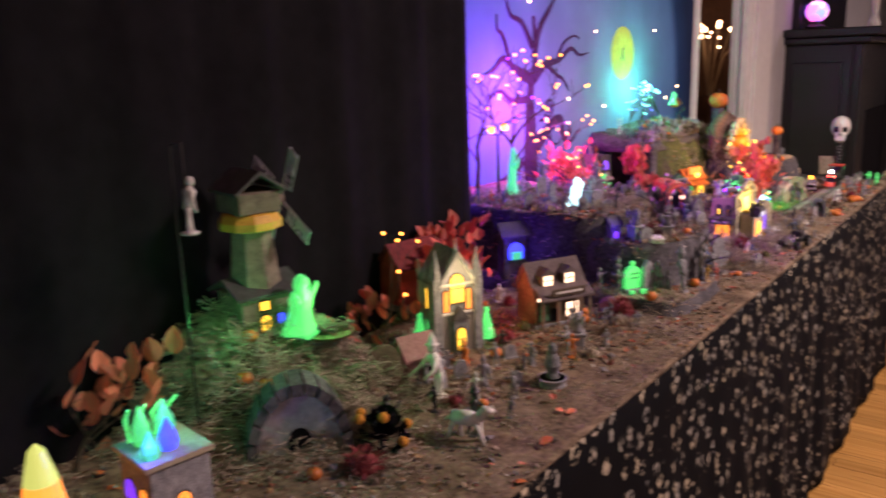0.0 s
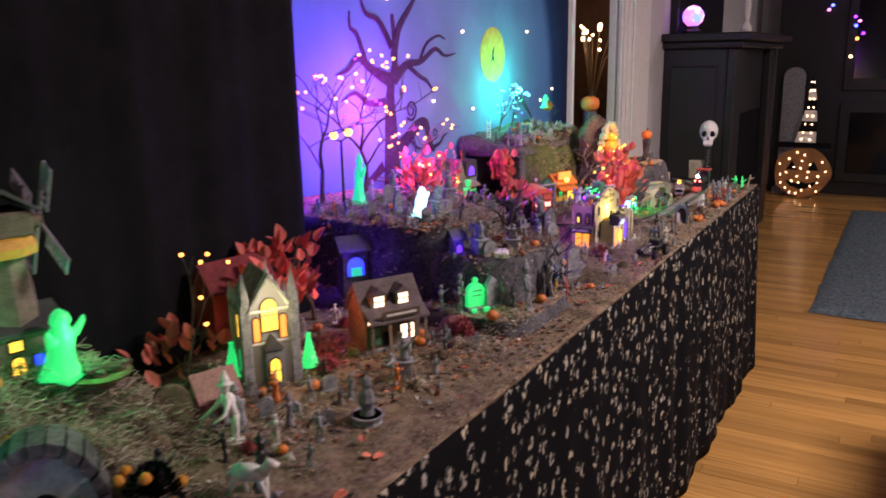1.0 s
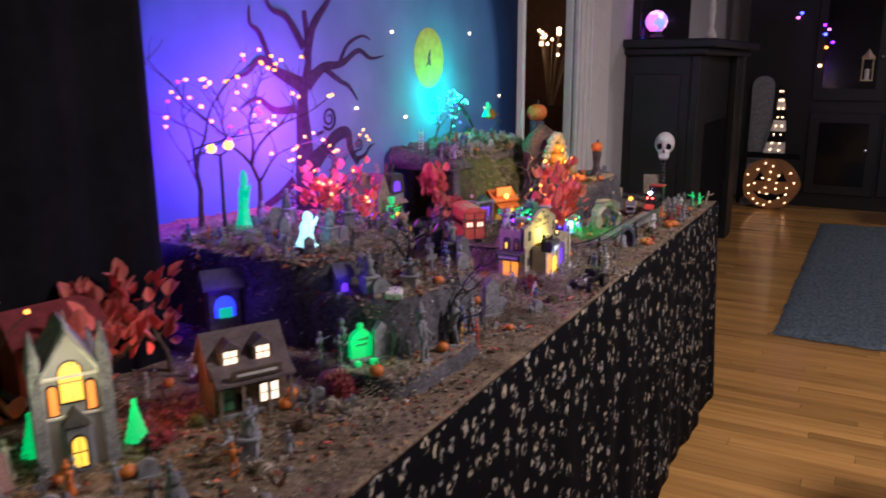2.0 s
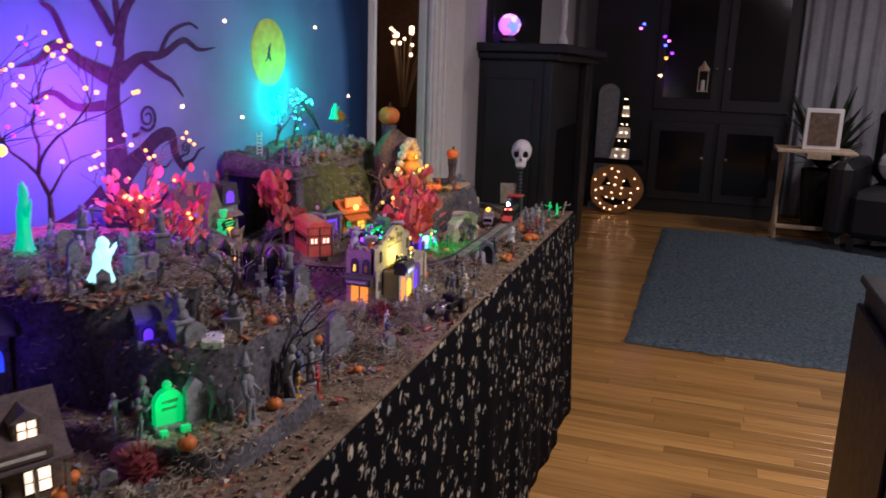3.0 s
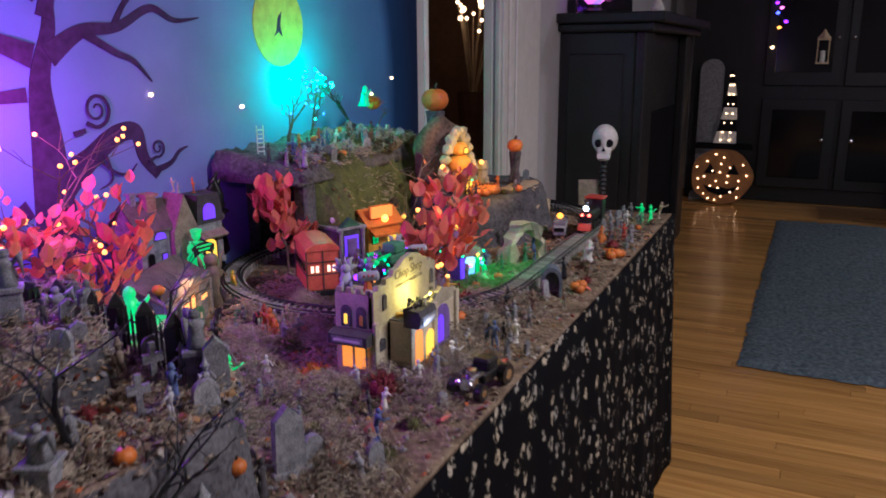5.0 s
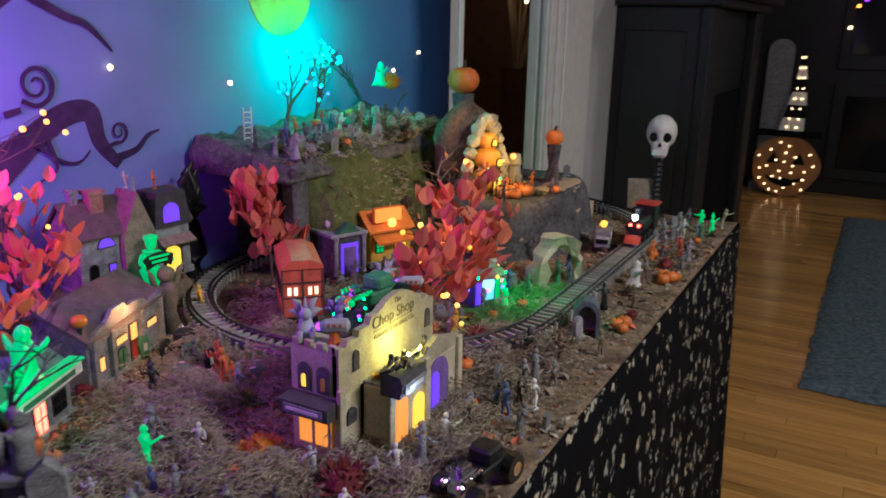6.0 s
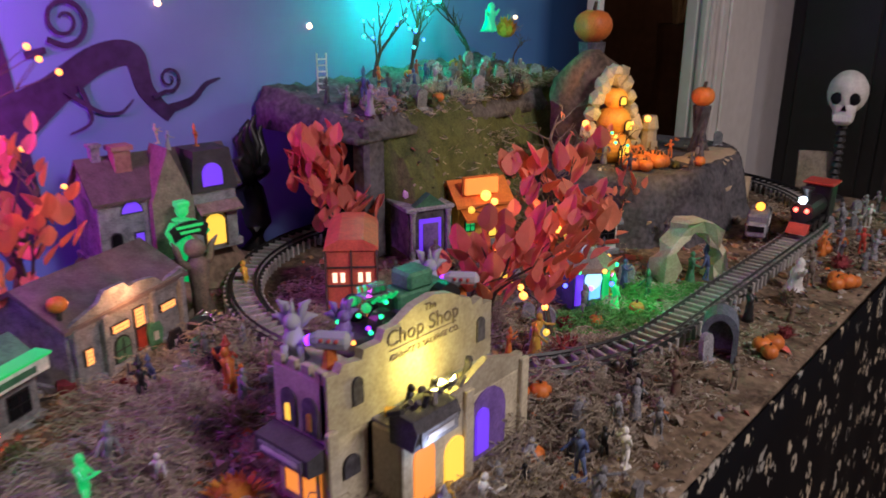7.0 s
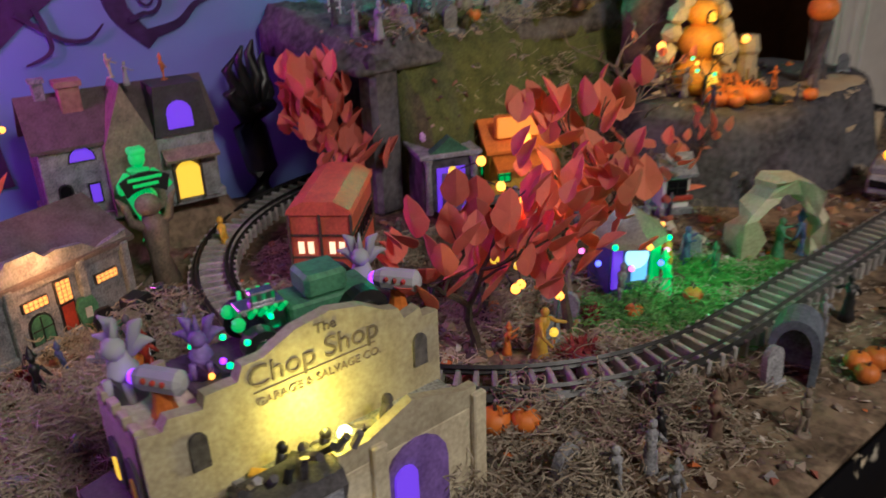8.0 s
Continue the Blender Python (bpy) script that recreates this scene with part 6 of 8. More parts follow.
for y in (0.0, 0.040, 0.113, L):
    part("quoin", boxed((0.0605 if y < 0.04 else 0.094, y - 0.005, 0), (0.066 if y < 0.04 else 0.099, y + 0.005, 0.080), 0.001), "cream", shop)


def flat(pts, x, mat, name, label="", d=0.002):
    return part(name, prism(bmesh.new(), pts, x, x + d, "x"), mat, shop, label)


flat([(y + 0.140, z + 0.010) for y, z in arch(0.046, 0.060, 8)], 0.0945, "purplepaint", "roller_door", "violet arched roller door")
flat([(y + 0.130, z + 0.016) for y, z in arch(0.016, 0.040, 8)], 0.0966, "wpurple", "door_light", "violet lit pane")
flat([(y + 0.098, z + 0.004) for y, z in arch(0.024, 0.040, 8)], 0.0945, "wgold", "shop_door")
flat([(y + 0.020, z + 0.034) for y, z in arch(0.016, 0.018, 10)], 0.0606, "rock", "round_window")
flat([(y + 0.062, z + 0.006) for y, z in arch(0.022, 0.050, 8)], 0.0945, "worange", "entrance", "orange lit entrance")
part("shop_window", boxed((0.010, -0.0022, 0.012), (0.050, -0.0002, 0.046)), "worange", shop, "gold lit shop window")
for x in (0.008, 0.028, 0.048):
    part("mullion", boxed((x, -0.0036, 0.010), (x + 0.003, -0.0022, 0.048)), "cream", shop)
for x in (0.018, 0.042):
    bm = bmesh.new()
    prism(bm, [(a + x, z + 0.070) for a, z in arch(0.016, 0.030, 8)], -0.0018, 0.0006, "y")
    w = part("arch_window", bm, "rock", shop)
    part("pane", prism(bmesh.new(), [(a + x, z + 0.074) for a, z in arch(0.005, 0.014, 8)], -0.0028, -0.0018, "y"), "wgold" if x < 0.03 else "yellowpaint", w)
aw = bmesh.new()
prism(aw, [(-0.001, 0.048), (-0.020, 0.050), (-0.020, 0.064), (-0.001, 0.068)], 0.000, 0.060, "x")
part("side_sign", aw, "darkroof", shop, "dark framed sign over the side window")
part("side_sign_panel", boxed((0.006, -0.0215, 0.0525), (0.054, -0.0202, 0.0615)), "stone", shop)
part("side_sign_writing", boxed((0.010, -0.0222, 0.0555), (0.050, -0.0216, 0.0590)), "bone", shop)
aw = bmesh.new()
prism(aw, [(0.087, 0.066), (0.110, 0.066), (0.114, 0.082), (0.110, 0.090), (0.087, 0.092)], 0.034, 0.082, "y")
part("front_sign", aw, "darkroof", shop, "dark box sign over the entrance")
part("front_sign_panel", boxed((0.1135, 0.038, 0.070), (0.1150, 0.078, 0.082)), "stone", shop)
part("front_sign_writing", boxed((0.1152, 0.044, 0.0740), (0.1158, 0.072, 0.0785)), "bone", shop)


def lettering(text, size, m, mat, parent):
    cu = bpy.data.curves.new("writing", "FONT")
    cu.body, cu.size, cu.align_x, cu.extrude = text, size, "CENTER", 0.0004
    tmp = bpy.data.objects.new("writing", cu)
    me = bpy.data.meshes.new_from_object(tmp)
    bpy.data.objects.remove(tmp)
    me.materials.clear()
    me.materials.append(M[mat])
    ob = new("writing", me)
    ob.parent = parent
    ob.matrix_basis = m
    return ob


face = Matrix(((0, 0, 1, 0), (1, 0, 0, 0), (0, 1, 0, 0), (0, 0, 0, 1)))
lettering("The", 0.009, Matrix.Translation((0.0611, 0.108, 0.1395)) @ face, "wood", shop)
lettering("Chop Shop", 0.0185, Matrix.Translation((0.0611, 0.101, 0.1225)) @ face, "wood", shop)
lettering("GARAGE & SALVAGE CO.", 0.0072, Matrix.Translation((0.0611, 0.103, 0.1105)) @ face, "wood", shop)
part("writing_rule", boxed((0.0606, 0.062, 0.1190), (0.0612, 0.140, 0.1196)), "wood", shop)
for y in (0.028, 0.172):
    flat([(a + y, z + 0.090) for a, z in arch(0.010, 0.022, 8)], 0.0607, "rock", "niche")
part("lamp_bulb", ball(bmesh.new(), (0.074, 0.106, 0.079), 0.0045), glow("shop_bulb", (1.0, 0.85, 0.2), 25), shop)
r1 = random.Random(5)
for i in range(22):
    bm = boxed((-0.006, -0.003, 0), (0.006, 0.003, 0.003 + 0.005 * r1.random()), 0.0005, pose(0.068 + 0.016 * r1.random(), 0.055 + 0.11 * r1.random(), 0.0725, r1.uniform(-15, 15), r1.uniform(-10, 25), r1.uniform(0, 180)))
    part("scrap_piece", bm, ("yellowpaint", "cream", "chrome", "blackmetal")[i % 4], shop)
for i, (y, h) in enumerate(((0.060, 0.020), (0.072, 0.014), (0.086, 0.016), (0.128, 0.018))):
    bm = tube(bmesh.new(), [(0.080, y, 0.0725), (0.080, y + 0.001, 0.0725 + h * 0.6), (0.081, y + 0.004, 0.0725 + h)], [0.0030, 0.0024, 0.0034], 6)
    ball(bm, (0.081, y + 0.004, 0.0725 + h * 1.15), 0.0036, 7, 5)
    part("terrace_figure", bm, ("blackmetal", "rock")[i % 2], shop, smooth=True)


def gargoyle(place, turn, s, mat="stone"):
    bm = bmesh.new()
    tube(bm, [(0, 0, 0), (0, 0, 0.35 * s), (0.05 * s, 0, 0.6 * s)], [0.26 * s, 0.2 * s, 0.12 * s], 8)
    ball(bm, (0.10 * s, 0, 0.70 * s), 0.15 * s, 8, 6)
    for k in (-1, 1):
        for y, z in ((0.28, 1.0), (0.40, 0.72)):
            tube(bm, [(-0.06 * s, k * 0.08 * s, 0.52 * s), (-0.16 * s, k * y * 0.6 * s, (0.2 + z * 0.7) * s), (-0.13 * s, k * y * s, z * s)], [0.06 * s, 0.09 * s, 0.015 * s], 5)
        tube(bm, [(0.16 * s, k * 0.14 * s, 0), (0.18 * s, k * 0.13 * s, 0.3 * s)], 0.06 * s, 5)
    tube(bm, [(0.05 * s, 0, 0.8 * s), (0, 0, 1.08 * s)], [0.07 * s, 0.01 * s], 5)
    ob = part("gargoyle_figurine", bm, mat, None, smooth=True)
    ob.matrix_world = pose(*place, 0, 0, turn)
    return tagged(ob, "pale winged gargoyle perched on the garage parapet", "figurine")


gargoyle((SX + 0.010, SY + 0.014, SZ + 0.116), -50, 0.044, "curtain")
gargoyle((SX + 0.004, SY + 0.172, SZ + 0.118), -40, 0.040, "curtain")
gargoyle((SX + 0.022, SY + 0.052, SZ + 0.118), -30, 0.034, "purplepaint")
for x, y, z in ((0.040, 0.022, 0.116), (0.036, 0.176, 0.118)):
    sp = thing("roof_spotlight", (SX + x, SY + y, SZ + z), 30, "lilac plastic ray-gun shaped roof lamp", "lamp", "roof lamps")
    sp.scale = (0.72, 0.72, 0.8)
    part("barrel", tube(bmesh.new(), [(-0.020, 0, 0.024), (-0.012, 0, 0.025), (0.018, 0, 0.026), (0.022, 0, 0.026)], [0.006, 0.009, 0.009, 0.004], 10), "curtain", sp)
    part("stand", lathe(bmesh.new(), [(0.010, 0), (0.008, 0.006), (0.006, 0.018)], 8), "pumpkin", sp)
    part("lens", ball(bmesh.new(), (-0.021, 0, 0.024), 0.0055), "gpurple", sp)
    for u in (-0.006, 0.002, 0.010):
        part("spot", ball(bmesh.new(), (u, -0.0088, 0.028), 0.0022, 6, 5), "red", sp)


def hotrod(place, turn, s, body, label, lit=None):
    ob = thing("toy_car", place, turn, label, "toy car")
    part("body", box(boxed((-0.5 * s, -0.16 * s, 0.14 * s), (0.15 * s, 0.16 * s, 0.30 * s), 0.02 * s), (-0.30 * s, -0.15 * s, 0.30 * s), (0.02 * s, 0.15 * s, 0.48 * s), 0.03 * s), body, ob)
    part("engine", box(boxed((0.15 * s, -0.09 * s, 0.14 * s), (0.48 * s, 0.09 * s, 0.34 * s), 0.01 * s), (0.20 * s, -0.05 * s, 0.34 * s), (0.38 * s, 0.05 * s, 0.42 * s), 0.01 * s), "chrome", ob)
    for k in (-1, 1):
        part("headlamp", ball(bmesh.new(), (0.50 * s, k * 0.11 * s, 0.26 * s), 0.05 * s, 8, 6), lit or "chrome", ob)
        for i in range(4):
            part("exhaust", tube(bmesh.new(), [(0.20 * s + 0.07 * i * s, k * 0.09 * s, 0.28 * s), (0.18 * s + 0.07 * i * s, k * 0.17 * s, 0.36 * s)], 0.018 * s, 5), lit or "chrome", ob)
        for x, r in ((-0.36, 0.17), (0.40, 0.13)):
            w = part("wheel", tube(bmesh.new(), [(x * s, k * 0.17 * s, r * s), (x * s, k * 0.29 * s, r * s)], r * s, 14), "blackmetal", ob)
            part("hub", tube(bmesh.new(), [(x * s, k * 0.288 * s, r * s), (x * s, k * 0.30 * s, r * s)], r * 0.5 * s, 10), "chrome", w)
    return ob


hotrod((-0.383, 2.118, TOP + 0.008), 262, 0.085, "blackmetal", "black and chrome hot rod on the straw")
# emissive exhausts and headlamps stand in for green light on the roof car
hotrod((SX + 0.020, SY + 0.118, SZ + 0.118), 262, 0.084, "greenpaint", "green lit hot rod parked on the garage roof", "wgreen")
hotrod((-0.862, 2.205, TOP + 0.010), 120, 0.07, "blackpaint", "black open carriage in front of the station")

# scrap, lights and figures about the garage
r1 = random.Random(17)
for k in range(14):
    b = part("roof_bulb", ball(bmesh.new(), (0.004 + 0.044 * r1.random(), 0.045 + 0.06 * r1.random(), 0.121 + 0.02 * r1.random()), 0.0019, 6, 5), ("ggreen", "ggreen", "gamber", "gpurple")[k % 4], shop)
for k in range(9):
    bm = bmesh.new()
    tube(bm, [(0.09 + 0.004 * k % 0.02, 0.030 + 0.008 * k, 0.092), (0.104, 0.030 + 0.0085 * k, 0.097 + 0.006 * r1.random())], 0.0026, 5)
    part("scrap_pipe", bm, ("blackmetal", "chrome", "rock")[k % 3], shop)
for x, y, h, m in ((-0.462, 2.095, 0.036, "bone"), (-0.450, 2.125, 0.042, "stone"), (-0.468, 2.150, 0.034, "yellowpaint"), (-0.447, 2.165, 0.040, "bone"), (-0.452, 2.198, 0.034, "stone"), (-0.470, 2.075, 0.030, "curtain"), (-0.440, 2.215, 0.030, "blackmetal"), (-0.455, 2.235, 0.036, "stone")):
    figurine(G(x, y), r1.uniform(0, 360), h, m, "small figurine by the garage entrance", 1, group="garage figures")
lamp("entrance_light", "POINT", (-0.463, 2.135, 0.80), 0.035, (0.65, 0.75, 1.0), 0.004)

# ---- the graveyard and its figures ----
rnd = random.Random(77)
gl = thing("lit_tombstone", G(-0.530, 1.464), 60, "bright green glowing tombstone with round head", "gravestone")
part("slab", prism(bmesh.new(), arch(0.036, 0.052, 10), -0.006, 0.006, "y"), "wgreen", gl)
part("finial", ball(bmesh.new(), (0, 0, 0.057), 0.006), "wgreen", gl)
part("writing", box(box(bmesh.new(), (-0.010, -0.0075, 0.036), (0.010, -0.0062, 0.040)), (-0.010, -0.0075, 0.028), (0.008, -0.0062, 0.031)), "greenpaint", gl)
part("base", boxed((-0.022, -0.012, -0.003), (0.022, 0.010, 0.008), 0.001), "stone", gl)
part("candle", box(bmesh.new(), (-0.018, -0.024, 0), (-0.010, -0.016, 0.008)), "wgreen", gl)
part("candle", box(bmesh.new(), (0.008, -0.024, 0), (0.018, -0.016, 0.008)), "wgreen", gl)
ZL = "grey zombie figurine on the graveyard ledge"
for x, y, s, t in ((-0.553, 1.452, 0.070, 40), (-0.487, 1.500, 0.060, 150), (-0.446, 1.515, 0.080, 20), (-0.545, 1.43, 0.05, 80), (-0.585, 1.435, 0.05, 10), (-0.475, 1.515, 0.036, 200), (-0.442, 1.60, 0.075, 60), (-0.436, 1.655, 0.055, 100)):
    figurine(G(x, y), t, s, "stone", ZL, 1, group="zombies")
figurine(G(-0.434, 1.672), 240, 0.052, "red", "dark red cloaked figurine with raised arms", 2)
figurine(G(-0.44, 1.625), 240, 0.06, "bluepaint", "blue dressed zombie figurine", 2)
figurine(G(-0.432, 1.61), 20, 0.035, "yellowpaint", "small yellow figurine beside a pumpkin", 1)
pumpkin(G(-0.440, 1.563), 0.0105, "bright orange pumpkin on the graveyard ledge")
pumpkin(G(-0.475, 1.425), 0.012, "orange pumpkin before the graveyard ledge")
for x, y, t, w in ((-0.455, 1.452, 30, 0.075), (-0.535, 1.425, 15, 0.09)):
    bm = bmesh.new()
    bmesh.ops.create_icosphere(bm, subdivisions=3, radius=0.5, matrix=Matrix.Diagonal((w, w * 0.34, 0.05, 1)))
    for v in bm.verts:
        v.co += v.normal * 0.003 * fbm(*v.co, 60)
    ob = part("boulder", bm, "pinkrock", None, smooth=True)
    ob.matrix_world = pose(x, y, TOP + 0.010, 0, 0, t)
    tagged(ob, "smooth pinkish flat boulder", "boulder", "pink boulders")
tree(G(-0.442, 1.60), 0.150, 4, "bare black tree on the graveyard ledge", None, depth=4, bark="blackmetal", spread=0.5, wide=1.2)
tree(G(-0.535, 1.62), 0.12, 9, "bare black tree in the graveyard", None, depth=4, bark="blackmetal", spread=0.55, wide=1.3)
tree(G(-0.62, 1.80), 0.13, 11, "thin bare black tree by the fence", None, depth=4, bark="blackmetal", spread=0.5)
GR = [(-0.508, 1.487, 0.03, 0.062, 2), (-0.527, 1.519, 0.026, 0.03, 0), (-0.545, 1.484, 0.02, 0.04, 1), (-0.563, 1.537, 0.026, 0.04, 0), (-0.514, 1.772, 0.026, 0.058, 2), (-0.536, 1.697, 0.02, 0.04, 1),
      (-0.492, 1.732, 0.024, 0.03, 0), (-0.572, 1.75, 0.02, 0.045, 1), (-0.607, 1.786, 0.024, 0.036, 0), (-0.652, 1.768, 0.02, 0.04, 2), (-0.484, 1.838, 0.036, 0.078, 2), (-0.478, 1.868, 0.026, 0.034, 0),
      (-0.527, 1.821, 0.02, 0.03, 0), (-0.72, 1.8, 0.022, 0.03, 0), (-0.76, 1.7, 0.02, 0.03, 1), (-0.7, 1.66, 0.018, 0.026, 0), (-0.68, 1.75, 0.018, 0.028, 2), (-0.79, 1.6, 0.022, 0.05, 2),
      (-0.83, 1.63, 0.022, 0.055, 0), (-0.8, 1.52, 0.02, 0.035, 0), (-0.643, 1.804, 0.02, 0.032, 1), (-0.705, 1.812, 0.022, 0.035, 0)]
for i, (x, y, w, h, k) in enumerate(GR):
    gravestone(G(x, y), rnd.uniform(40, 80), w, h, k)
bm = boxed((-0.014, -0.02, 0), (0.014, 0.02, 0.012), 0.002)
ob = part("stone_bench", bm, "bone")
ob.matrix_world = pose(*G(-0.512, 1.535), 0, 0, 30)
tagged(ob, "small white stone block on the ledge", "stone block")
for x, y, s, t in ((-0.536, 1.626, 0.04, 30), (-0.66, 1.79, 0.04, 120), (-0.554, 1.768, 0.036, 300), (-0.669, 1.759, 0.045, 20), (-0.723, 1.786, 0.05, 60), (-0.758, 1.75, 0.05, 10), (-0.65, 1.53, 0.04, 60), (-0.7, 1.5, 0.045, 20), (-0.78, 1.66, 0.04, 10)):
    figurine(G(x, y), t, s, "stone" if s < 0.05 else "rock", "small grey statue among the graves", 1, group="grave statues")
ghost(G(-0.712, 1.568), 10, 0.066, "ghost", "glowing white ghost on the graveyard hill")
lamp("ghost_light", "POINT", (-0.70, 1.575, 0.95), 0.05, (0.6, 1.0, 0.95), 0.02)

# iron fence behind the graves
fence = thing("iron_fence", (0, 0, 0), 0, "black iron graveyard fence with pointed bars", "fence")
for i in range(34):
    x, y = -0.82 + 0.0085 * i, 1.812 - 0.045 * (i / 33) ** 2
    z = height(x, y)
    thick = i % 6 == 0
    bm = bmesh.new()
    if thick:
        box(bm, (x - 0.008, y - 0.007, z - 0.004), (x + 0.008, y + 0.007, z + 0.056), 0.001)
        lathe(bm, [(0.012, 0.056), (0.010, 0.060), (0.001, 0.070)], 4, (x, y, z))
    else:
        tube(bm, [(x, y, z - 0.003), (x, y, z + 0.046), (x, y, z + 0.056)], [0.0019, 0.0019, 0.0002], 4)
    part("post" if thick else "bar", bm, "blackpaint" if thick else "blackmetal", fence)
for h in (0.010, 0.042):
    bm = tube(bmesh.new(), [(-0.82 + 0.0085 * i, 1.812 - 0.045 * (i / 33) ** 2, height(-0.82 + 0.0085 * i, 1.812 - 0.045 * (i / 33) ** 2) + h) for i in range(0, 34, 3)], 0.0012, 4)
    part("cross_rail", bm, "blackmetal", fence)

# blue lit shrine behind the saloon
sh = thing("lit_shrine", (-0.80, 1.45, 0.80), 55, "dark stone shrine with a blue lit niche", "model shrine")
part("wall", boxed((-0.026, -0.02, -0.045), (0.026, 0.02, 0.05), 0.001), "rock", sh)
part("roof", gable(0.056, 0.046, 0.05, 0.022, axis="x"), "darkroof", sh)
part("niche", prism(bmesh.new(), arch(0.034, 0.036, 8), -0.0225, -0.0195, "y"), "wblue", sh)
part("altar", boxed((-0.010, -0.028, 0.0), (0.010, -0.0228, 0.016)), "wteal", sh)
lamp("shrine_light", "POINT", (-0.765, 1.40, 0.86), 0.13, BLUE, 0.006)
ob = house("violet_hut", G(-0.592, 1.505), 60, 0.022, 0.02, 0.03, 0.014, "purplepaint", "darkroof", "tiny violet lit hut in the graveyard", [("f", 0, 0.004, 0.012, 0.016, "wpurple", True)])

# lit twig trees before the banner
tree((-0.99, 1.60, height(-0.99, 1.60)), 0.36, 31, "bare twig tree with small violet and white bulbs", None, depth=4, bark="bark", spread=0.42, bulbs=("gpurple", "gblue", "gamber", "gblue"), bulb_r=0.0034, every=2, name="lighted_twig_tree", rad=0.006, wide=1.35)
tree((-0.99, 1.76, height(-0.99, 1.76)), 0.33, 32, "bare twig tree with amber and violet bulbs", None, depth=4, bark="bark", spread=0.42, bulbs=("gamber", "gamber", "gamber", "gpurple"), bulb_r=0.0034, every=2, name="lighted_twig_tree", rad=0.006, wide=1.2)
tree((-0.99, 1.92, height(-0.99, 1.92)), 0.33, 33, "bare twig tree with amber and pink bulbs", None, depth=4, bark="bark", spread=0.42, bulbs=("gamber",), bulb_r=0.0034, every=2, name="lighted_twig_tree", rad=0.006, wide=1.25)
tree((-1.0, 2.06, height(-1.0, 2.06)), 0.22, 35, "small twig tree with amber bulbs", None, depth=3, bark="bark", spread=0.55, bulbs=("gamber", "gamber"), bulb_r=0.0034, every=2, name="lighted_twig_tree", rad=0.005, wide=1.3)
tree((-0.750, 0.968, height(-0.750, 0.968)), 0.215, 36, "slender tree hung with orange bulbs", None, depth=3, bark="bark", spread=0.32, bulbs=("gamber",), bulb_r=0.0032, every=2, name="lighted_twig_tree", rad=0.004, wide=0.7)
tree((-1.10, 2.71, 0.955), 0.17, 41, "bare tree with teal bulbs on the cemetery hill", None, depth=4, bark="bark", spread=0.42, bulbs=("gteal", "gteal", "gblue"), bulb_r=0.0028, every=2, name="lighted_twig_tree", rad=0.006)
tree((-1.10, 2.80, 0.955), 0.17, 42, "bare tree with teal bulbs on the cemetery hill", None, depth=4, bark="bark", spread=0.4, bulbs=("gteal", "gteal", "gblue"), bulb_r=0.0028, every=2, name="lighted_twig_tree", rad=0.005)
tree((-1.07, 2.93, 0.975), 0.14, 43, "bare black tree on the cemetery hill", None, depth=4, bark="blackmetal", spread=0.45, rad=0.006)
ghost((-1.02, 2.915, 1.035), 0, 0.05, "wteal", "pale teal ghost hanging in a bare tree")
lp = thing("lamp_post", G(-0.93, 1.60), 0, "black lamp post with two round yellow lamps", "street lamp")
part("post", tube(bmesh.new(), [(0, 0, -0.004), (0, 0, 0.15)], [0.004, 0.003], 6), "blackmetal", lp)
part("arm", tube(bmesh.new(), [(-0.012, -0.010, 0.152), (0, 0, 0.146), (0.012, 0.010, 0.158)], 0.002, 5), "blackmetal", lp)
for s, z in ((-1, 0.160), (1, 0.166)):
    part("lamp", ball(bmesh.new(), (s * 0.012, s * 0.010, z), 0.0095), glow("lamp_yellow", (1.0, 0.52, 0.07), 3), lp)
for x, y, z in ((-1.03, 1.93, 0.075), (-1.02, 1.94, 0.068), (-1.0, 1.92, 0.045)):
    g = thing("yellow_lantern", (x, y, height(x, y)), 0, "small glowing yellow lantern on a stick", "lantern", "yellow lanterns")
    part("stick", tube(bmesh.new(), [(0, 0, -0.004), (0, 0, z)], 0.0018, 5), "blackmetal", g)
    part("globe", ball(bmesh.new(), (0, 0, z + 0.006), 0.009, squash=(1, 1, 0.85)), glow("lantern_yellow", (1.0, 0.62, 0.05), 3), g)
ob = ghost(G(-0.915, 1.635), 60, 0.115, "wteal", "tall green lit ghoul figurine on the hill")
ob.scale = (0.5, 0.5, 1.0)
lamp("ghoul_light", "POINT", (-0.88, 1.60, 0.95), 0.04, GREEN, 0.006)
tree(G(-0.965, 1.985), 0.175, 51, "tree of orange-red silk leaves on thin stems", "orangeleaf", 48, 0.026, 3, wide=0.9)
tree(G(-0.965, 2.06), 0.235, 52, "tall tree of large red silk leaves", "redleaf", 70, 0.028, 3, wide=0.6)
tree(G(-0.90, 1.86), 0.085, 50, "low spreading tree of coral silk leaves", "orangeleaf", 90, 0.021, 3, wide=1.5)
tree(G(-0.955, 1.94), 0.13, 53, "low coral leafed tree", "redleaf", 46, 0.022, 3, wide=1.2)
tree(G(-0.945, 2.475), 0.16, 54, "full tree of bright red silk leaves", "redleaf", 130, 0.032, 3, wide=0.75, spread=0.36)
tree(G(-0.625, 2.40), 0.165, 55, "tree of red-orange silk leaves", "redleaf", 90, 0.030, 3, wide=1.1, spread=0.55)
tree(G(-0.590, 2.480), 0.200, 56, "tall tree of orange-red silk leaves", "orangeleaf", 84, 0.031, 3, wide=0.85, spread=0.5)
tree(G(-0.80, 1.24), 0.16, 57, "tree of crimson silk leaves", "redleaf", 120, 0.030, 3, wide=1.5)
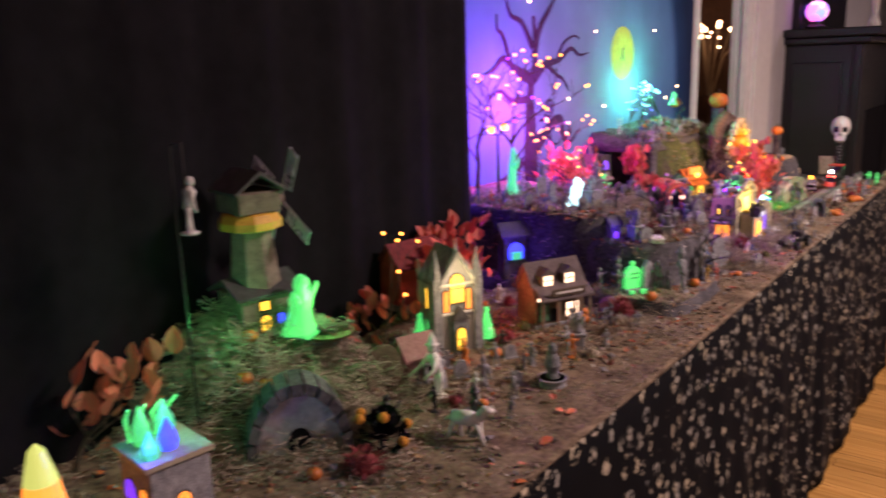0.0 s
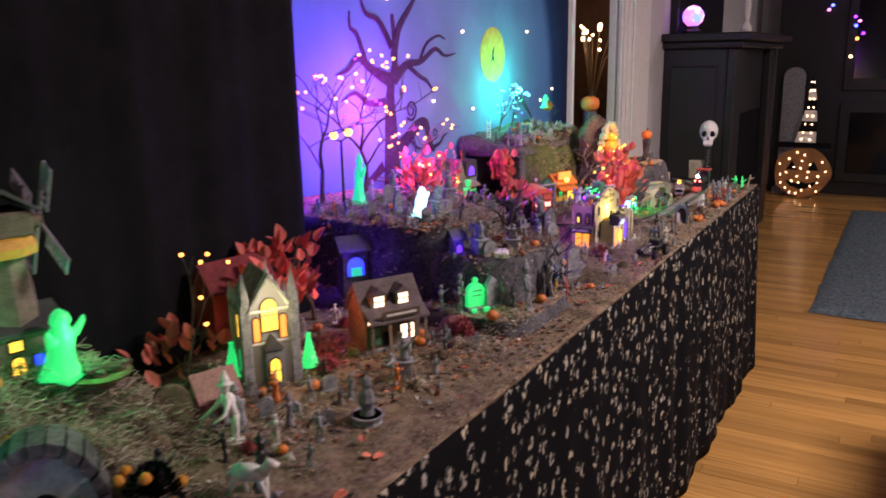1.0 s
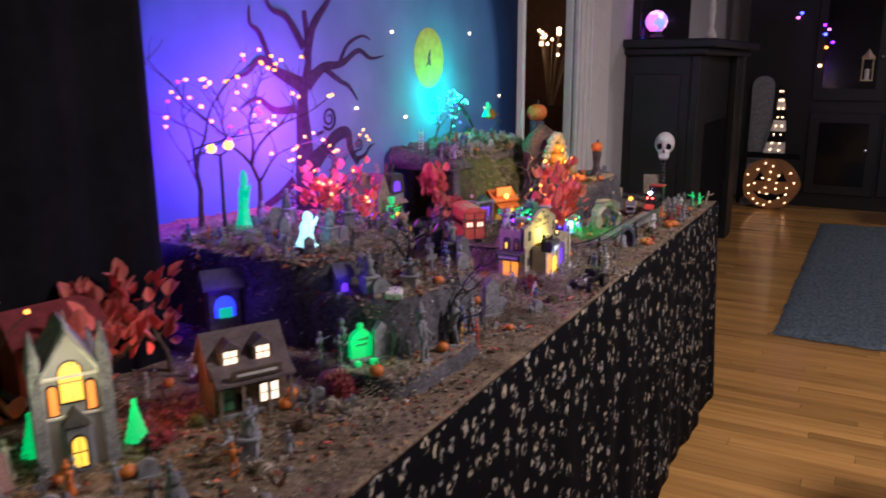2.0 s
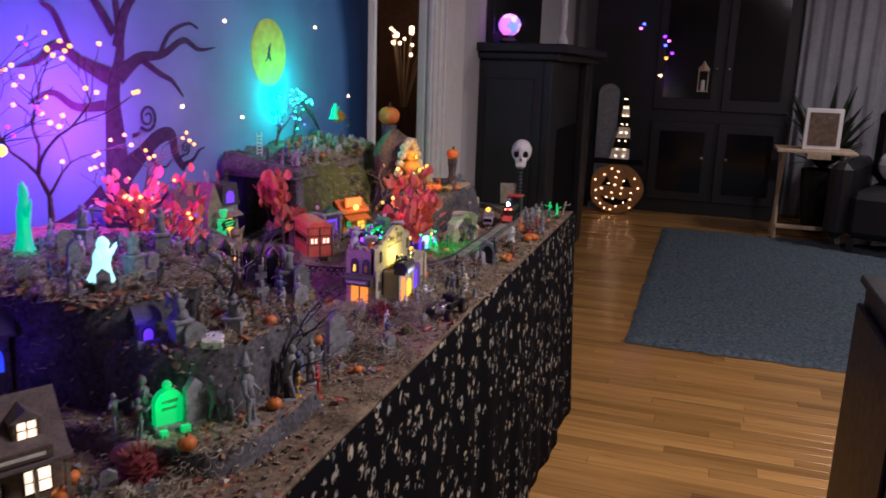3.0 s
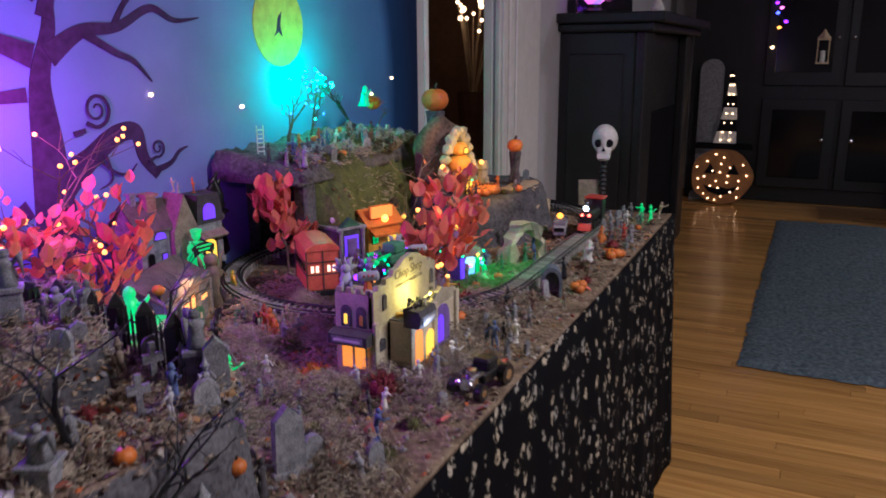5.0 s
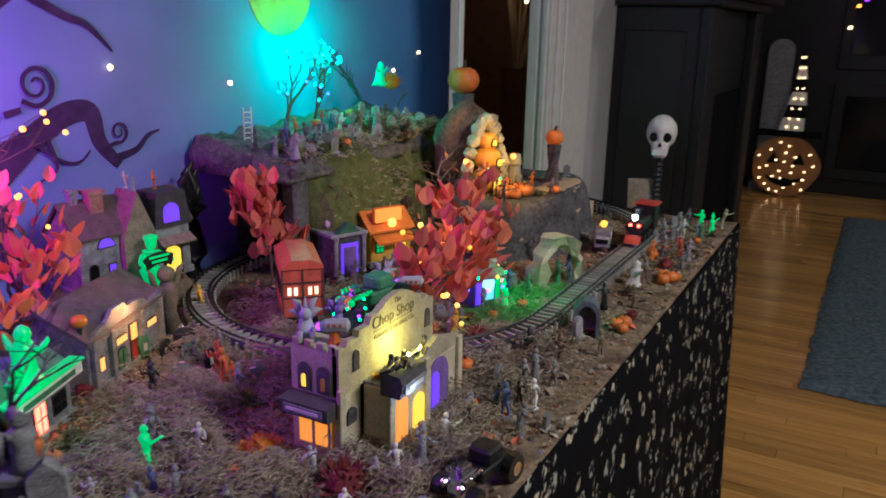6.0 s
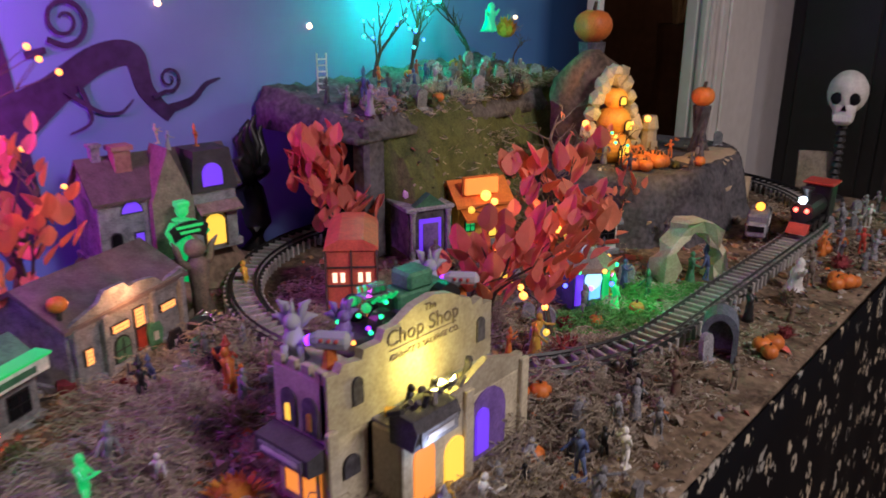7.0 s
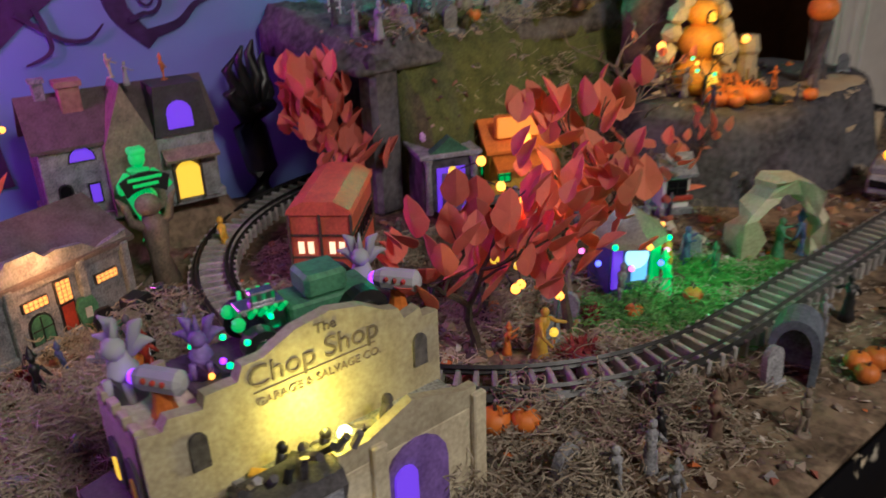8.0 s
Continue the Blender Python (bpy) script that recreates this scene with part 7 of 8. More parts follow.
tree(G(-0.815, 1.345), 0.15, 58, "tree of crimson silk leaves", "redleaf", 90, 0.030, 3, wide=1.2)
tree(G(-0.76, 0.975), 0.09, 59, "low shrub of red silk leaves", "redleaf", 30, 0.028, 2, wide=1.4)
tree(G(-0.83, 0.475), 0.115, 60, "shrub of orange-red silk leaves", "orangeleaf", 36, 0.034, 3, wide=1.4)
tree(G(-0.85, 2.80), 0.17, 61, "bare brown tree on the mossy bank", None, depth=4, bark="wood", spread=0.45, rad=0.005, wide=1.2)
tree(G(-0.70, 2.80), 0.11, 62, "sparse tree with orange leaves", "orangeleaf", 26, 0.022, 3)
tree((-1.04, 3.02, 0.97), 0.06, 63, "small bare bush on the cemetery hill", None, depth=3, bark="bark")
bush((-1.045, 3.0, 1.03), 0.026, "marigold", "round orange flower ball", 3)
bush(G(-0.605, 2.06), 0.022, "marigold", "low orange marigold flower bush", 5)
bush(G(-0.545, 2.445), 0.022, "maroon", "maroon tufted bush by the track", 6)
bush(G(-0.49, 2.05), 0.028, "maroon", "maroon bush at the garage corner", 7)
bush(G(-0.52, 1.40), 0.032, "maroon", "maroon bush before the graveyard", 8)
bush(G(-0.53, 0.68), 0.026, "maroon", "maroon tufted bush by the tunnel", 9)
bush(G(-0.44, 2.49), 0.02, "brownrock", "dry brown tuft of moss", 10)
bush(G(-0.70, 2.13), 0.02, "greenmoss", "dull green tuft of moss", 11)
for i in range(26):
    x, y = rnd.uniform(-0.50, -0.37), rnd.uniform(0.7, 3.25)
    o = new("fallen_leaf", leaf_mesh("redleaf" if i % 2 else "orangeleaf"))
    s = rnd.uniform(0.010, 0.020)
    o.matrix_world = Matrix.LocRotScale(Vector(G(x, y, 0.006)), Euler((rnd.uniform(-.4, .4), rnd.uniform(-.4, .4), rnd.uniform(0, 6))), (s, s, s))
    tagged(o, "curled red silk leaf lying on the straw", "leaf", "fallen leaves")

# knotted hand-shaped tree before the banner
ht = bmesh.new()
tube(ht, [(0, 0, -0.005), (0.004, 0, 0.03), (-0.004, 0, 0.07), (0.002, 0, 0.095)], [0.022, 0.015, 0.016, 0.02], 9)
for k, (dy, dz, l) in enumerate(((-0.030, 0.050, 1), (-0.012, 0.058, 1), (0.008, 0.060, 1), (0.026, 0.046, 1), (0.034, 0.020, 0.9), (0.036, -0.004, 0.9), (-0.034, 0.024, 0.9))):
    tube(ht, [(0, dy * 0.25, 0.085), (0.004, dy * 0.8, 0.088 + dz * 0.5), (0, dy, 0.09 + dz * 0.8), (0.006, dy * 0.85, 0.09 + dz)], [0.010, 0.007, 0.005, 0.0015], 6)
ob = part("hand_tree", ht, "blackmetal", None, smooth=True)
ob.matrix_world = pose(-1.105, 2.455, height(-1.105, 2.455), 0, 0, 30) @ Matrix.Scale(1.35, 4)
tagged(ob, "black gnarled tree shaped like a clawed hand", "tree")

# ---- cemetery hill ----
for i in range(26):
    x, y = rnd.uniform(-1.08, -0.945), 2.55 + 0.46 * i / 26 + rnd.uniform(-0.01, 0.01)
    p = (x, y, slab_top(x, y) - 0.002)
    k = i % 4
    if k == 0:
        figurine(p, rnd.uniform(0, 360), rnd.uniform(0.03, 0.045), ("stone", "rock", "bluepaint", "red")[(i // 4) % 4], "small painted figurine on the cemetery hill", 1, group="hill figures")
    elif k == 3 and i % 8 == 3:
        pumpkin(p, rnd.uniform(0.007, 0.010), "small orange pumpkin on the cemetery hill")
    else:
        gravestone(p, rnd.uniform(50, 90), rnd.uniform(0.016, 0.026), rnd.uniform(0.022, 0.04), i % 3)
lad = thing("bone_rack", (-1.07, 2.57, slab_top(-1.07, 2.57)), 60, "pale upright rack with rungs", "rack")
for x in (-0.007, 0.007):
    part("upright", tube(bmesh.new(), [(x, 0, -0.003), (x, 0, 0.062)], 0.0015, 5), "bone", lad)
for i in range(6):
    part("rung", tube(bmesh.new(), [(-0.007, 0, 0.008 + i * 0.009), (0.007, 0, 0.008 + i * 0.009)], 0.0012, 4), "bone", lad)
wb = hotrod((-0.955, 2.60, slab_top(-0.955, 2.60)), 60, 0.04, "stone", "grey toy wagon on the cemetery hill")

# ---- inside the loop ----
cv = bmesh.new()
outer = [(0.046 * math.cos(math.pi * i / 16), 0.080 * math.sin(math.pi * i / 16) ** 0.8) for i in range(17)]
inner = [(0.033 * math.cos(math.pi * i / 16), 0.066 * math.sin(math.pi * i / 16) ** 0.8) for i in range(17)]
prism(cv, outer + inner[::-1], -0.018, 0.024, "y")
for v in cv.verts:
    v.co += Vector((fbm(*v.co, 40), fbm(v.co.y, v.co.x, v.co.z, 40), fbm(v.co.z, v.co.y, 1, 40))) * 0.016
ob = part("rock_arch", cv, "cream", None)
ob.matrix_world = pose(-0.548, 2.762, TOP + 0.008, 0, 0, 50)
tagged(ob, "pale yellowish rock archway", "rock arch")
figurine(G(-0.545, 2.755), 30, 0.045, "greenpaint", "green robed figurine under the rock arch", 1)
figurine(G(-0.530, 2.775), 200, 0.045, "bluepaint", "blue dressed figurine under the rock arch", 1)
car = thing("carnival_stand", (-0.615, 2.585, TOP + 0.010), 70, "carnival stand with glowing coloured panels", "model stand")
part("booth", boxed((-0.028, -0.02, 0), (0.028, 0.02, 0.05), 0.001), "bluepaint", car)
part("canopy", lathe(bmesh.new(), [(0.042, 0.05), (0.040, 0.056), (0.004, 0.080)], 8), "wood", car)
part("glow_panel", boxed((-0.026, -0.0225, 0.006), (-0.016, -0.0202, 0.046)), "wpurple", car)
part("glow_panel", boxed((-0.004, -0.0225, 0.010), (0.012, -0.0202, 0.036)), glow("cyan_panel", (0.2, 0.55, 1.0), 1.3), car)
part("glow_panel", boxed((0.016, -0.0225, 0.006), (0.026, -0.0202, 0.046)), "wgreen", car)
for i in range(16):
    a = math.tau * i / 16
    part("bulb", ball(bmesh.new(), (0.041 * math.cos(a), 0.041 * math.sin(a), 0.053 - 0.02 * (i % 2)), 0.003, 6, 5), ("gamber", "gblue", "ggreen", "gpink")[i % 4], car)
part("wheel", tube(bmesh.new(), [(0.0, -0.024, 0.036), (0.0, -0.020, 0.036)], 0.012, 14), glow("wheel_glow", (0.4, 0.7, 1.0), 2.2), car)
kio = house("ticket_kiosk", (-0.70, 2.785, TOP + 0.010), 60, 0.034, 0.03, 0.045, 0.018, "white", "stone", "white ticket kiosk with red counter", [("f", 0, 0.022, 0.022, 0.016, "black")])
part("counter", boxed((-0.019, -0.020, 0.014), (0.019, -0.0142, 0.020), 0.001), "red", kio)
figurine(G(-0.575, 2.425), 10, 0.048, "yellowpaint", "yellow clothed figurine holding a pumpkin", 1)
# the wgreen figure emits: green lawn light put into its colour
for x, y, m in ((-0.575, 2.60, "wgreen"), (-0.59, 2.55, "stone"), (-0.60, 2.64, "yellowpaint"), (-0.56, 2.66, "greenpaint"), (-0.60, 2.67, "bluepaint"), (-0.63, 2.66, "bone")):
    figurine(G(x, y), rnd.uniform(0, 360), rnd.uniform(0.034, 0.044), m, "small fairground figurine on the green lawn", 1, group="fairground figures")
for x, y in ((-0.70, 2.47), (-0.73, 2.52), (-0.69, 2.55), (-0.84, 2.56), (-0.82, 2.50), (-0.80, 2.62)):
    figurine(G(x, y), rnd.uniform(0, 360), rnd.uniform(0.035, 0.05), "stone", "grey skeleton figurine inside the loop", 1, group="loop skeletons")
pumpkin(G(-0.545, 2.60), 0.010, "glassy orange pumpkin on the lawn")
tk = thing("toy_truck", (-0.550, 3.02, TOP + 0.010), 105, "grey and white toy van beside the track", "toy truck")
part("body", boxed((-0.035, -0.016, 0.008), (0.035, 0.016, 0.040), 0.003), "stone", tk)
part("cab", boxed((-0.052, -0.015, 0.008), (-0.035, 0.015, 0.030), 0.003), "stone", tk)
part("windscreen", boxed((-0.0532, -0.012, 0.018), (-0.0518, 0.012, 0.027)), "glassdark", tk)
part("side_window", boxed((-0.03, -0.0172, 0.024), (0.028, -0.0158, 0.034)), "white", tk)
wheels(tk, (-0.038, 0.024), 0.0145, 0.008, 0.008)
part("beacon", ball(bmesh.new(), (0.0, 0, 0.046), 0.007), glow("beacon_orange", (1.0, 0.35, 0.02), 4), tk)

# ---- terrace of pumpkins ----
for i in range(40):
    a = i / 39
    x, y = -0.69 - 0.03 * math.sin(a * 9) - 0.05 * a, 2.885 + 0.10 * a + rnd.uniform(-0.012, 0.012)
    pumpkin(G(x, y), rnd.uniform(0.010, 0.016), "small carved pumpkin piled on the terrace", "terrace pumpkins", ("pumpkin", "yellowpaint", "cream", "yellowpaint")[i % 4])
blk = tree(G(-0.725, 2.875), 0.075, 71, "tiny black tree with green bulbs", None, depth=3, bark="blackmetal", spread=0.5, bulbs=("ggreen", "gamber"), bulb_r=0.0025, every=3, name="lighted_twig_tree")
bm = sheet(-0.72, -0.625, 2.98, 3.18, 0.010, lambda x, y: height(x, y) - 0.006 + 0.010 * smooth(rounded(x, y, -0.72, -0.625, 2.98, 3.18, 0.04) / 0.03), 0.79)
tagged(part("sand_patch", bm, "palewood", smooth=True), "pale sandy path on the rock terrace", "ground cover", "", "structure")

# ---- front strip and far corner ----
tomb = thing("open_tomb", (-0.425, 2.555, TOP + 0.006), 20, "blue-grey leaning open tomb of stone", "model tomb")
o = arch(0.040, 0.046, 10) + [(x * 0.72, z * 0.86) for x, z in arch(0.040, 0.046, 10)][::-1]
tomb.scale = (0.95, 1.2, 1.2)
part("arch", prism(bmesh.new(), o, -0.012, 0.014, "y"), "slate", tomb)
part("back", prism(bmesh.new(), arch(0.038, 0.044, 10), 0.010, 0.014, "y"), "stone", tomb)
for x, y, r in ((-0.384, 2.61, 0.012), (-0.392, 2.595, 0.011), (-0.38, 2.585, 0.010), (-0.375, 2.86, 0.013), (-0.39, 2.87, 0.012), (-0.37, 2.875, 0.011), (-0.385, 2.85, 0.012), (-0.546, 2.316, 0.013), (-0.531, 2.331, 0.013), (-0.515, 2.346, 0.012), (-0.46, 2.255, 0.010), (-0.585, 2.005, 0.013),
                (-0.435, 1.86, 0.010), (-0.47, 1.74, 0.010), (-0.42, 1.78, 0.008), (-0.45, 3.02, 0.011), (-0.44, 3.0, 0.010), (-0.43, 3.05, 0.010), (-0.565, 0.63, 0.010), (-0.60, 1.08, 0.011), (-0.56, 1.32, 0.011)):
    pumpkin(G(x, y), r)
ghost(G(-0.425, 2.806), 30, 0.048, "bone", "small white ghost figurine beside the track")
# wgreen figures here emit, with the green light put into their material
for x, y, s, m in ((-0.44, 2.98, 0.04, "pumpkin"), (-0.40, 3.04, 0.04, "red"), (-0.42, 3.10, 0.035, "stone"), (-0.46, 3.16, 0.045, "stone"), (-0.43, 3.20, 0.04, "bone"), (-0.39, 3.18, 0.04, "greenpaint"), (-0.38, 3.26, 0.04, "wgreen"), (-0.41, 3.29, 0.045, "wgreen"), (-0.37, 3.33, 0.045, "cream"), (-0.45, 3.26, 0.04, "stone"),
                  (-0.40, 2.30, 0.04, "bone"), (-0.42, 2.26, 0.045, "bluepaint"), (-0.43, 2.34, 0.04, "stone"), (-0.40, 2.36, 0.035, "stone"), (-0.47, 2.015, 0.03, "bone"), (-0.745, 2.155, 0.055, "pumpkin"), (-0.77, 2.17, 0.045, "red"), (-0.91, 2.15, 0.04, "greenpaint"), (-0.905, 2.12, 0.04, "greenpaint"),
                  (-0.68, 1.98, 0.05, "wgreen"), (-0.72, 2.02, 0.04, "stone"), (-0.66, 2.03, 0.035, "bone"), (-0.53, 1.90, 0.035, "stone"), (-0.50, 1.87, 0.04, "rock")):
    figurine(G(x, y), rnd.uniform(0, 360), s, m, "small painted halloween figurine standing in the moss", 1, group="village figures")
for i in range(7):
    gravestone(G(-0.47 + 0.012 * (i % 3), 3.12 + 0.028 * i), rnd.uniform(40, 90), 0.018, rnd.uniform(0.02, 0.032), i % 3)
bd = thing("wooden_board", (-0.555, 3.335, TOP + 0.006), 25, "plain brown wooden board leaning upright", "board")
part("panel", boxed((-0.036, -0.003, 0.02), (0.036, 0.003, 0.090), 0.001, pose(0, 0, 0, -12, 0, 0)), "wood", bd)
for x in (-0.028, 0.028):
    part("leg", tube(bmesh.new(), [(x, 0.004, -0.002), (x, 0.006, 0.03)], 0.003, 5), "wood", bd)

skl = thing("skull_on_stand", (-0.53, 3.35, TOP + 0.006), 10, "white skull on a dark spine-like stand", "skull ornament")
sb = bmesh.new()
for i in range(12):
    lathe(sb, [(0.006, 0.012 * i), (0.010, 0.012 * i + 0.004), (0.006, 0.012 * i + 0.011)], 9)
lathe(sb, [(0.026, -0.002), (0.022, 0.006), (0.008, 0.010)], 12)
part("stand", sb, "blackmetal", skl)
sk = bmesh.new()
bmesh.ops.create_icosphere(sk, subdivisions=3, radius=0.040, matrix=Matrix.Translation((0, 0.004, 0.130)) @ Matrix.Diagonal((0.86, 1.08, 1.0, 1)))
box(sk, (-0.020, -0.034, 0.074), (0.020, 0.004, 0.118), 0.008)
for v in sk.verts:
    for ex in (-0.015, 0.015):
        d = (v.co - Vector((ex, -0.036, 0.124))).length
        if d < 0.013:
            v.co.y += 0.016 * (1 - d / 0.013)
    if v.co.z < 0.10:
        v.co.x *= 0.85
head = part("skull", sk, "bone", skl, smooth=True)
head.location.z = 0.07
for ex in (-0.0145, 0.0145):
    part("eye_socket", ball(bmesh.new(), (ex, -0.030, 0.122), 0.0105, 10, 7, (1, 0.6, 1.05)), "black", head)
part("nose", prism(bmesh.new(), [(-0.005, 0.101), (0.005, 0.101), (0, 0.113)], -0.0365, -0.031, "y"), "black", head)
for i in range(6):
    part("tooth", boxed((-0.015 + 0.0052 * i, -0.0352, 0.082), (-0.011 + 0.0052 * i, -0.0335, 0.094)), "white", head)

# ---- near end of the table ----
den = thing("witch_den", (-0.634, 0.480, TOP + 0.004), -8, "dark stone den with teal and blue lights on its roof", "model house")
den.scale = (0.74, 0.76, 1.0)
part("wall", boxed((-0.05, -0.045, 0), (0.05, 0.045, 0.085), 0.002), "stone", den)
part("roof_terrace", boxed((-0.056, -0.051, 0.085), (0.056, 0.051, 0.092), 0.001), "cream", den)
pane_at(den, "f", -0.018, 0.010, 0.032, 0.050, "wpurple", (0.10, 0.09), True)
pane_at(den, "f", 0.028, 0.026, 0.022, 0.034, "worange", (0.10, 0.09), True)
pane_at(den, "r", 0, 0.02, 0.02, 0.03, "worange", (0.10, 0.09), True)
for x, y, h, m in ((-0.02, -0.02, 0.045, "wgreen"), (0.02, 0.0, 0.036, "wblue"), (0.03, -0.03, 0.03, "wteal"), (-0.03, 0.02, 0.04, "wteal")):
    part("lit_pot", lathe(bmesh.new(), [(0.010, 0.092), (0.014, 0.10), (0.012, 0.092 + h * 0.5), (0.001, 0.092 + h)], 9, (x, y, 0)), m, den)
for k in range(4):
    bm = tube(bmesh.new(), [(-0.04, -0.03 + 0.02 * k, 0.09), (-0.048, -0.03 + 0.02 * k, 0.115), (-0.03, -0.03 + 0.024 * k, 0.132)], [0.004, 0.0035, 0.002], 5)
    part("tentacle", bm, "wgreen", den)
cc = thing("candy_corn_ornament", G(-0.671, 0.366, -0.004), 0, "tall candy-corn cone glowing orange with a pale tip", "ornament")
cc.scale = (0.9, 0.9, 1.3)
part("base", lathe(bmesh.new(), [(0.030, 0), (0.028, 0.034)], 14), "worange", cc)
part("middle", lathe(bmesh.new(), [(0.028, 0.034), (0.019, 0.072)], 14), "worange", cc)
part("tip", lathe(bmesh.new(), [(0.019, 0.072), (0.009, 0.098), (0.001, 0.104)], 14), glow("candy_tip", (0.70, 0.85, 0.18), 0.55), cc)
hs = figurine((-0.717, 0.60, 1.022), 60, 0.068, "bone", "white skeleton hanging from a thin black pole", 0)
hp = tube(bmesh.new(), [(-0.735, 0.595, height(-0.735, 0.595) - 0.004), (-0.735, 0.595, 1.10), (-0.733, 0.596, 1.128), (-0.718, 0.60, 1.130), (-0.717, 0.60, 1.088)], 0.0016, 5)
tagged(part("skeleton_pole", hp, "blackmetal"), "thin black pole with a bent top", "pole")
hr = bmesh.new()
tube(hr, [(-0.020, 0, 0.030), (0.0, 0, 0.032), (0.018, 0, 0.032)], [0.010, 0.011, 0.009], 8)
tube(hr, [(0.016, 0, 0.034), (0.026, 0, 0.048), (0.036, 0, 0.046)], [0.007, 0.006, 0.004], 7)
for x, y, dx in ((-0.016, -0.006, -0.010), (-0.016, 0.006, 0.004), (0.014, -0.006, 0.012), (0.014, 0.006, 0.002)):
    tube(hr, [(x, y, 0.028), (x + dx * 0.6, y, 0.014), (x + dx, y, 0)], [0.004, 0.003, 0.0025], 5)
tube(hr, [(-0.022, 0, 0.032), (-0.034, 0, 0.022)], [0.003, 0.001], 5)
ob = part("horse_figurine", hr, "bone", None, smooth=True)
ob.matrix_world = pose(*G(-0.468, 0.812), 0, 0, 10)
tagged(ob, "white galloping horse figurine", "figurine")
rd = figurine(G(-0.472, 0.83, 0.0), 10, 0.062, "blackmetal", "black cloaked rider figurine beside the horse", 1)
fo = thing("stone_fountain", G(-0.468, 1.035), 0, "grey stone fountain statue", "fountain")
part("basin", lathe(bmesh.new(), [(0.022, -0.003), (0.020, 0.006), (0.024, 0.014), (0.020, 0.014), (0.018, 0.010)], 12), "stone", fo)
part("statue", lathe(bmesh.new(), [(0.012, 0.010), (0.008, 0.022), (0.013, 0.034), (0.010, 0.046), (0.005, 0.052), (0.008, 0.058), (0.006, 0.066), (0.001, 0.070)], 9), "stone", fo)
for x, y, s, m in ((-0.586, 0.905, 0.085, "bone"), (-0.60, 0.93, 0.06, "stone"), (-0.55, 0.97, 0.045, "stone"), (-0.53, 0.92, 0.045, "bone"), (-0.56, 0.86, 0.04, "blackmetal"), (-0.51, 1.16, 0.05, "stone"), (-0.53, 1.22, 0.06, "stone"), (-0.62, 1.02, 0.04, "pumpkin"),
                  (-0.58, 1.05, 0.04, "stone"), (-0.49, 0.96, 0.04, "stone"), (-0.72, 1.01, 0.05, "bone"), (-0.55, 0.735, 0.05, "blackmetal"), (-0.57, 0.77, 0.055, "blackmetal"), (-0.50, 1.30, 0.045, "rock"), (-0.47, 1.10, 0.02, "blackmetal")):
    figurine(G(x, y), rnd.uniform(0, 360), s, m, "small halloween figurine on the straw ground", 1, group="village figures")
for x, y, w, h, k in ((-0.655, 0.865, 0.05, 0.075, 0), (-0.60, 0.98, 0.022, 0.03, 0), (-0.51, 1.0, 0.02, 0.025, 2), (-0.64, 1.0, 0.02, 0.03, 1)):
    gravestone(G(x, y), 55, w, h, k, "brownrock" if w > 0.04 else "stone", "brown rounded gravestone on the straw" if w > 0.04 else "grey gravestone leaning on the ground")
for x, y, z in ((-0.72, 0.66, 0.0), (-0.70, 0.68, 0.0), (-0.74, 0.69, 0)):
    pumpkin(G(x, y), 0.012, "small orange pumpkin on the windmill mound")
bt = thing("dark_rose_bush", G(-0.555, 0.745), 0, "black bush with orange roses by the tunnel", "bush")
bm = bmesh.new()
for _ in range(120):
    a, e = rnd.uniform(0, 6.28), rnd.uniform(0, 1.5)
    d = Vector((math.cos(a) * math.cos(e), math.sin(a) * math.cos(e), math.sin(e) * 1.4)) * 0.038
    blade(bm, d * 0.6, d, 0.006, 0)
part("foliage", bm, "black", bt)
for k in range(6):
    a = k * 1.1
    part("rose", ball(bmesh.new(), (0.034 * math.cos(a), 0.034 * math.sin(a), 0.012 + 0.008 * k), 0.007, 8, 6), "marigold", bt)

# ---- green stand by the station ----
gs = house("monster_diner", (-0.850, 1.953, TOP + 0.008), 113, 0.120, 0.06, 0.052, 0.02, "stone", "greenpaint", "small grey diner with green lit roof sign and red doors",
           [("f", 0.0, 0.006, 0.018, 0.032, "gred"), ("f", 0.036, 0.014, 0.022, 0.020, "black"), ("f", -0.040, 0.014, 0.016, 0.020, "wwarm"), ("l", 0, 0.018, 0.02, 0.02, "gred")], category="model shop")
part("sign_board", boxed((-0.062, -0.046, 0.050), (0.062, -0.040, 0.064), 0.001), "bone", gs)
part("sign_writing", boxed((-0.046, -0.0468, 0.054), (0.046, -0.0461, 0.060)), "greenpaint", gs)
part("roof_light", boxed((-0.064, -0.048, 0.0645), (0.064, -0.030, 0.067)), "wgreen", gs)
bm = ghost_mesh(0.065)
bmesh.ops.translate(bm, vec=(-0.012, -0.028, 0.066), verts=bm.verts)
part("monster", bm, "wgreen", gs, smooth=True)
pp = thing("pumpkin_lamp_post", G(-0.872, 2.058), 0, "black lamp post with a pumpkin head", "street lamp")
part("post", tube(bmesh.new(), [(0, 0, -0.004), (0, 0, 0.085)], 0.0028, 6), "blackmetal", pp)
bm = pumpkin_mesh(0.010)
bmesh.ops.translate(bm, vec=(0, 0, 0.084), verts=bm.verts)
part("head", bm, "pumpkin", pp, smooth=True)
part("foot", lathe(bmesh.new(), [(0.014, -0.003), (0.012, 0.012), (0.005, 0.016)], 8), "maroon", pp)
yb = house("yellow_booth", (-0.90, 2.005, height(-0.90, 2.005)), 30, 0.05, 0.035, 0.035, 0.02, "bluepaint", "bluepaint", "blue booth with a yellow lit counter", [("f", 0, 0.012, 0.036, 0.014, "wgold"), ("r", 0, 0.012, 0.02, 0.014, "wgold")])

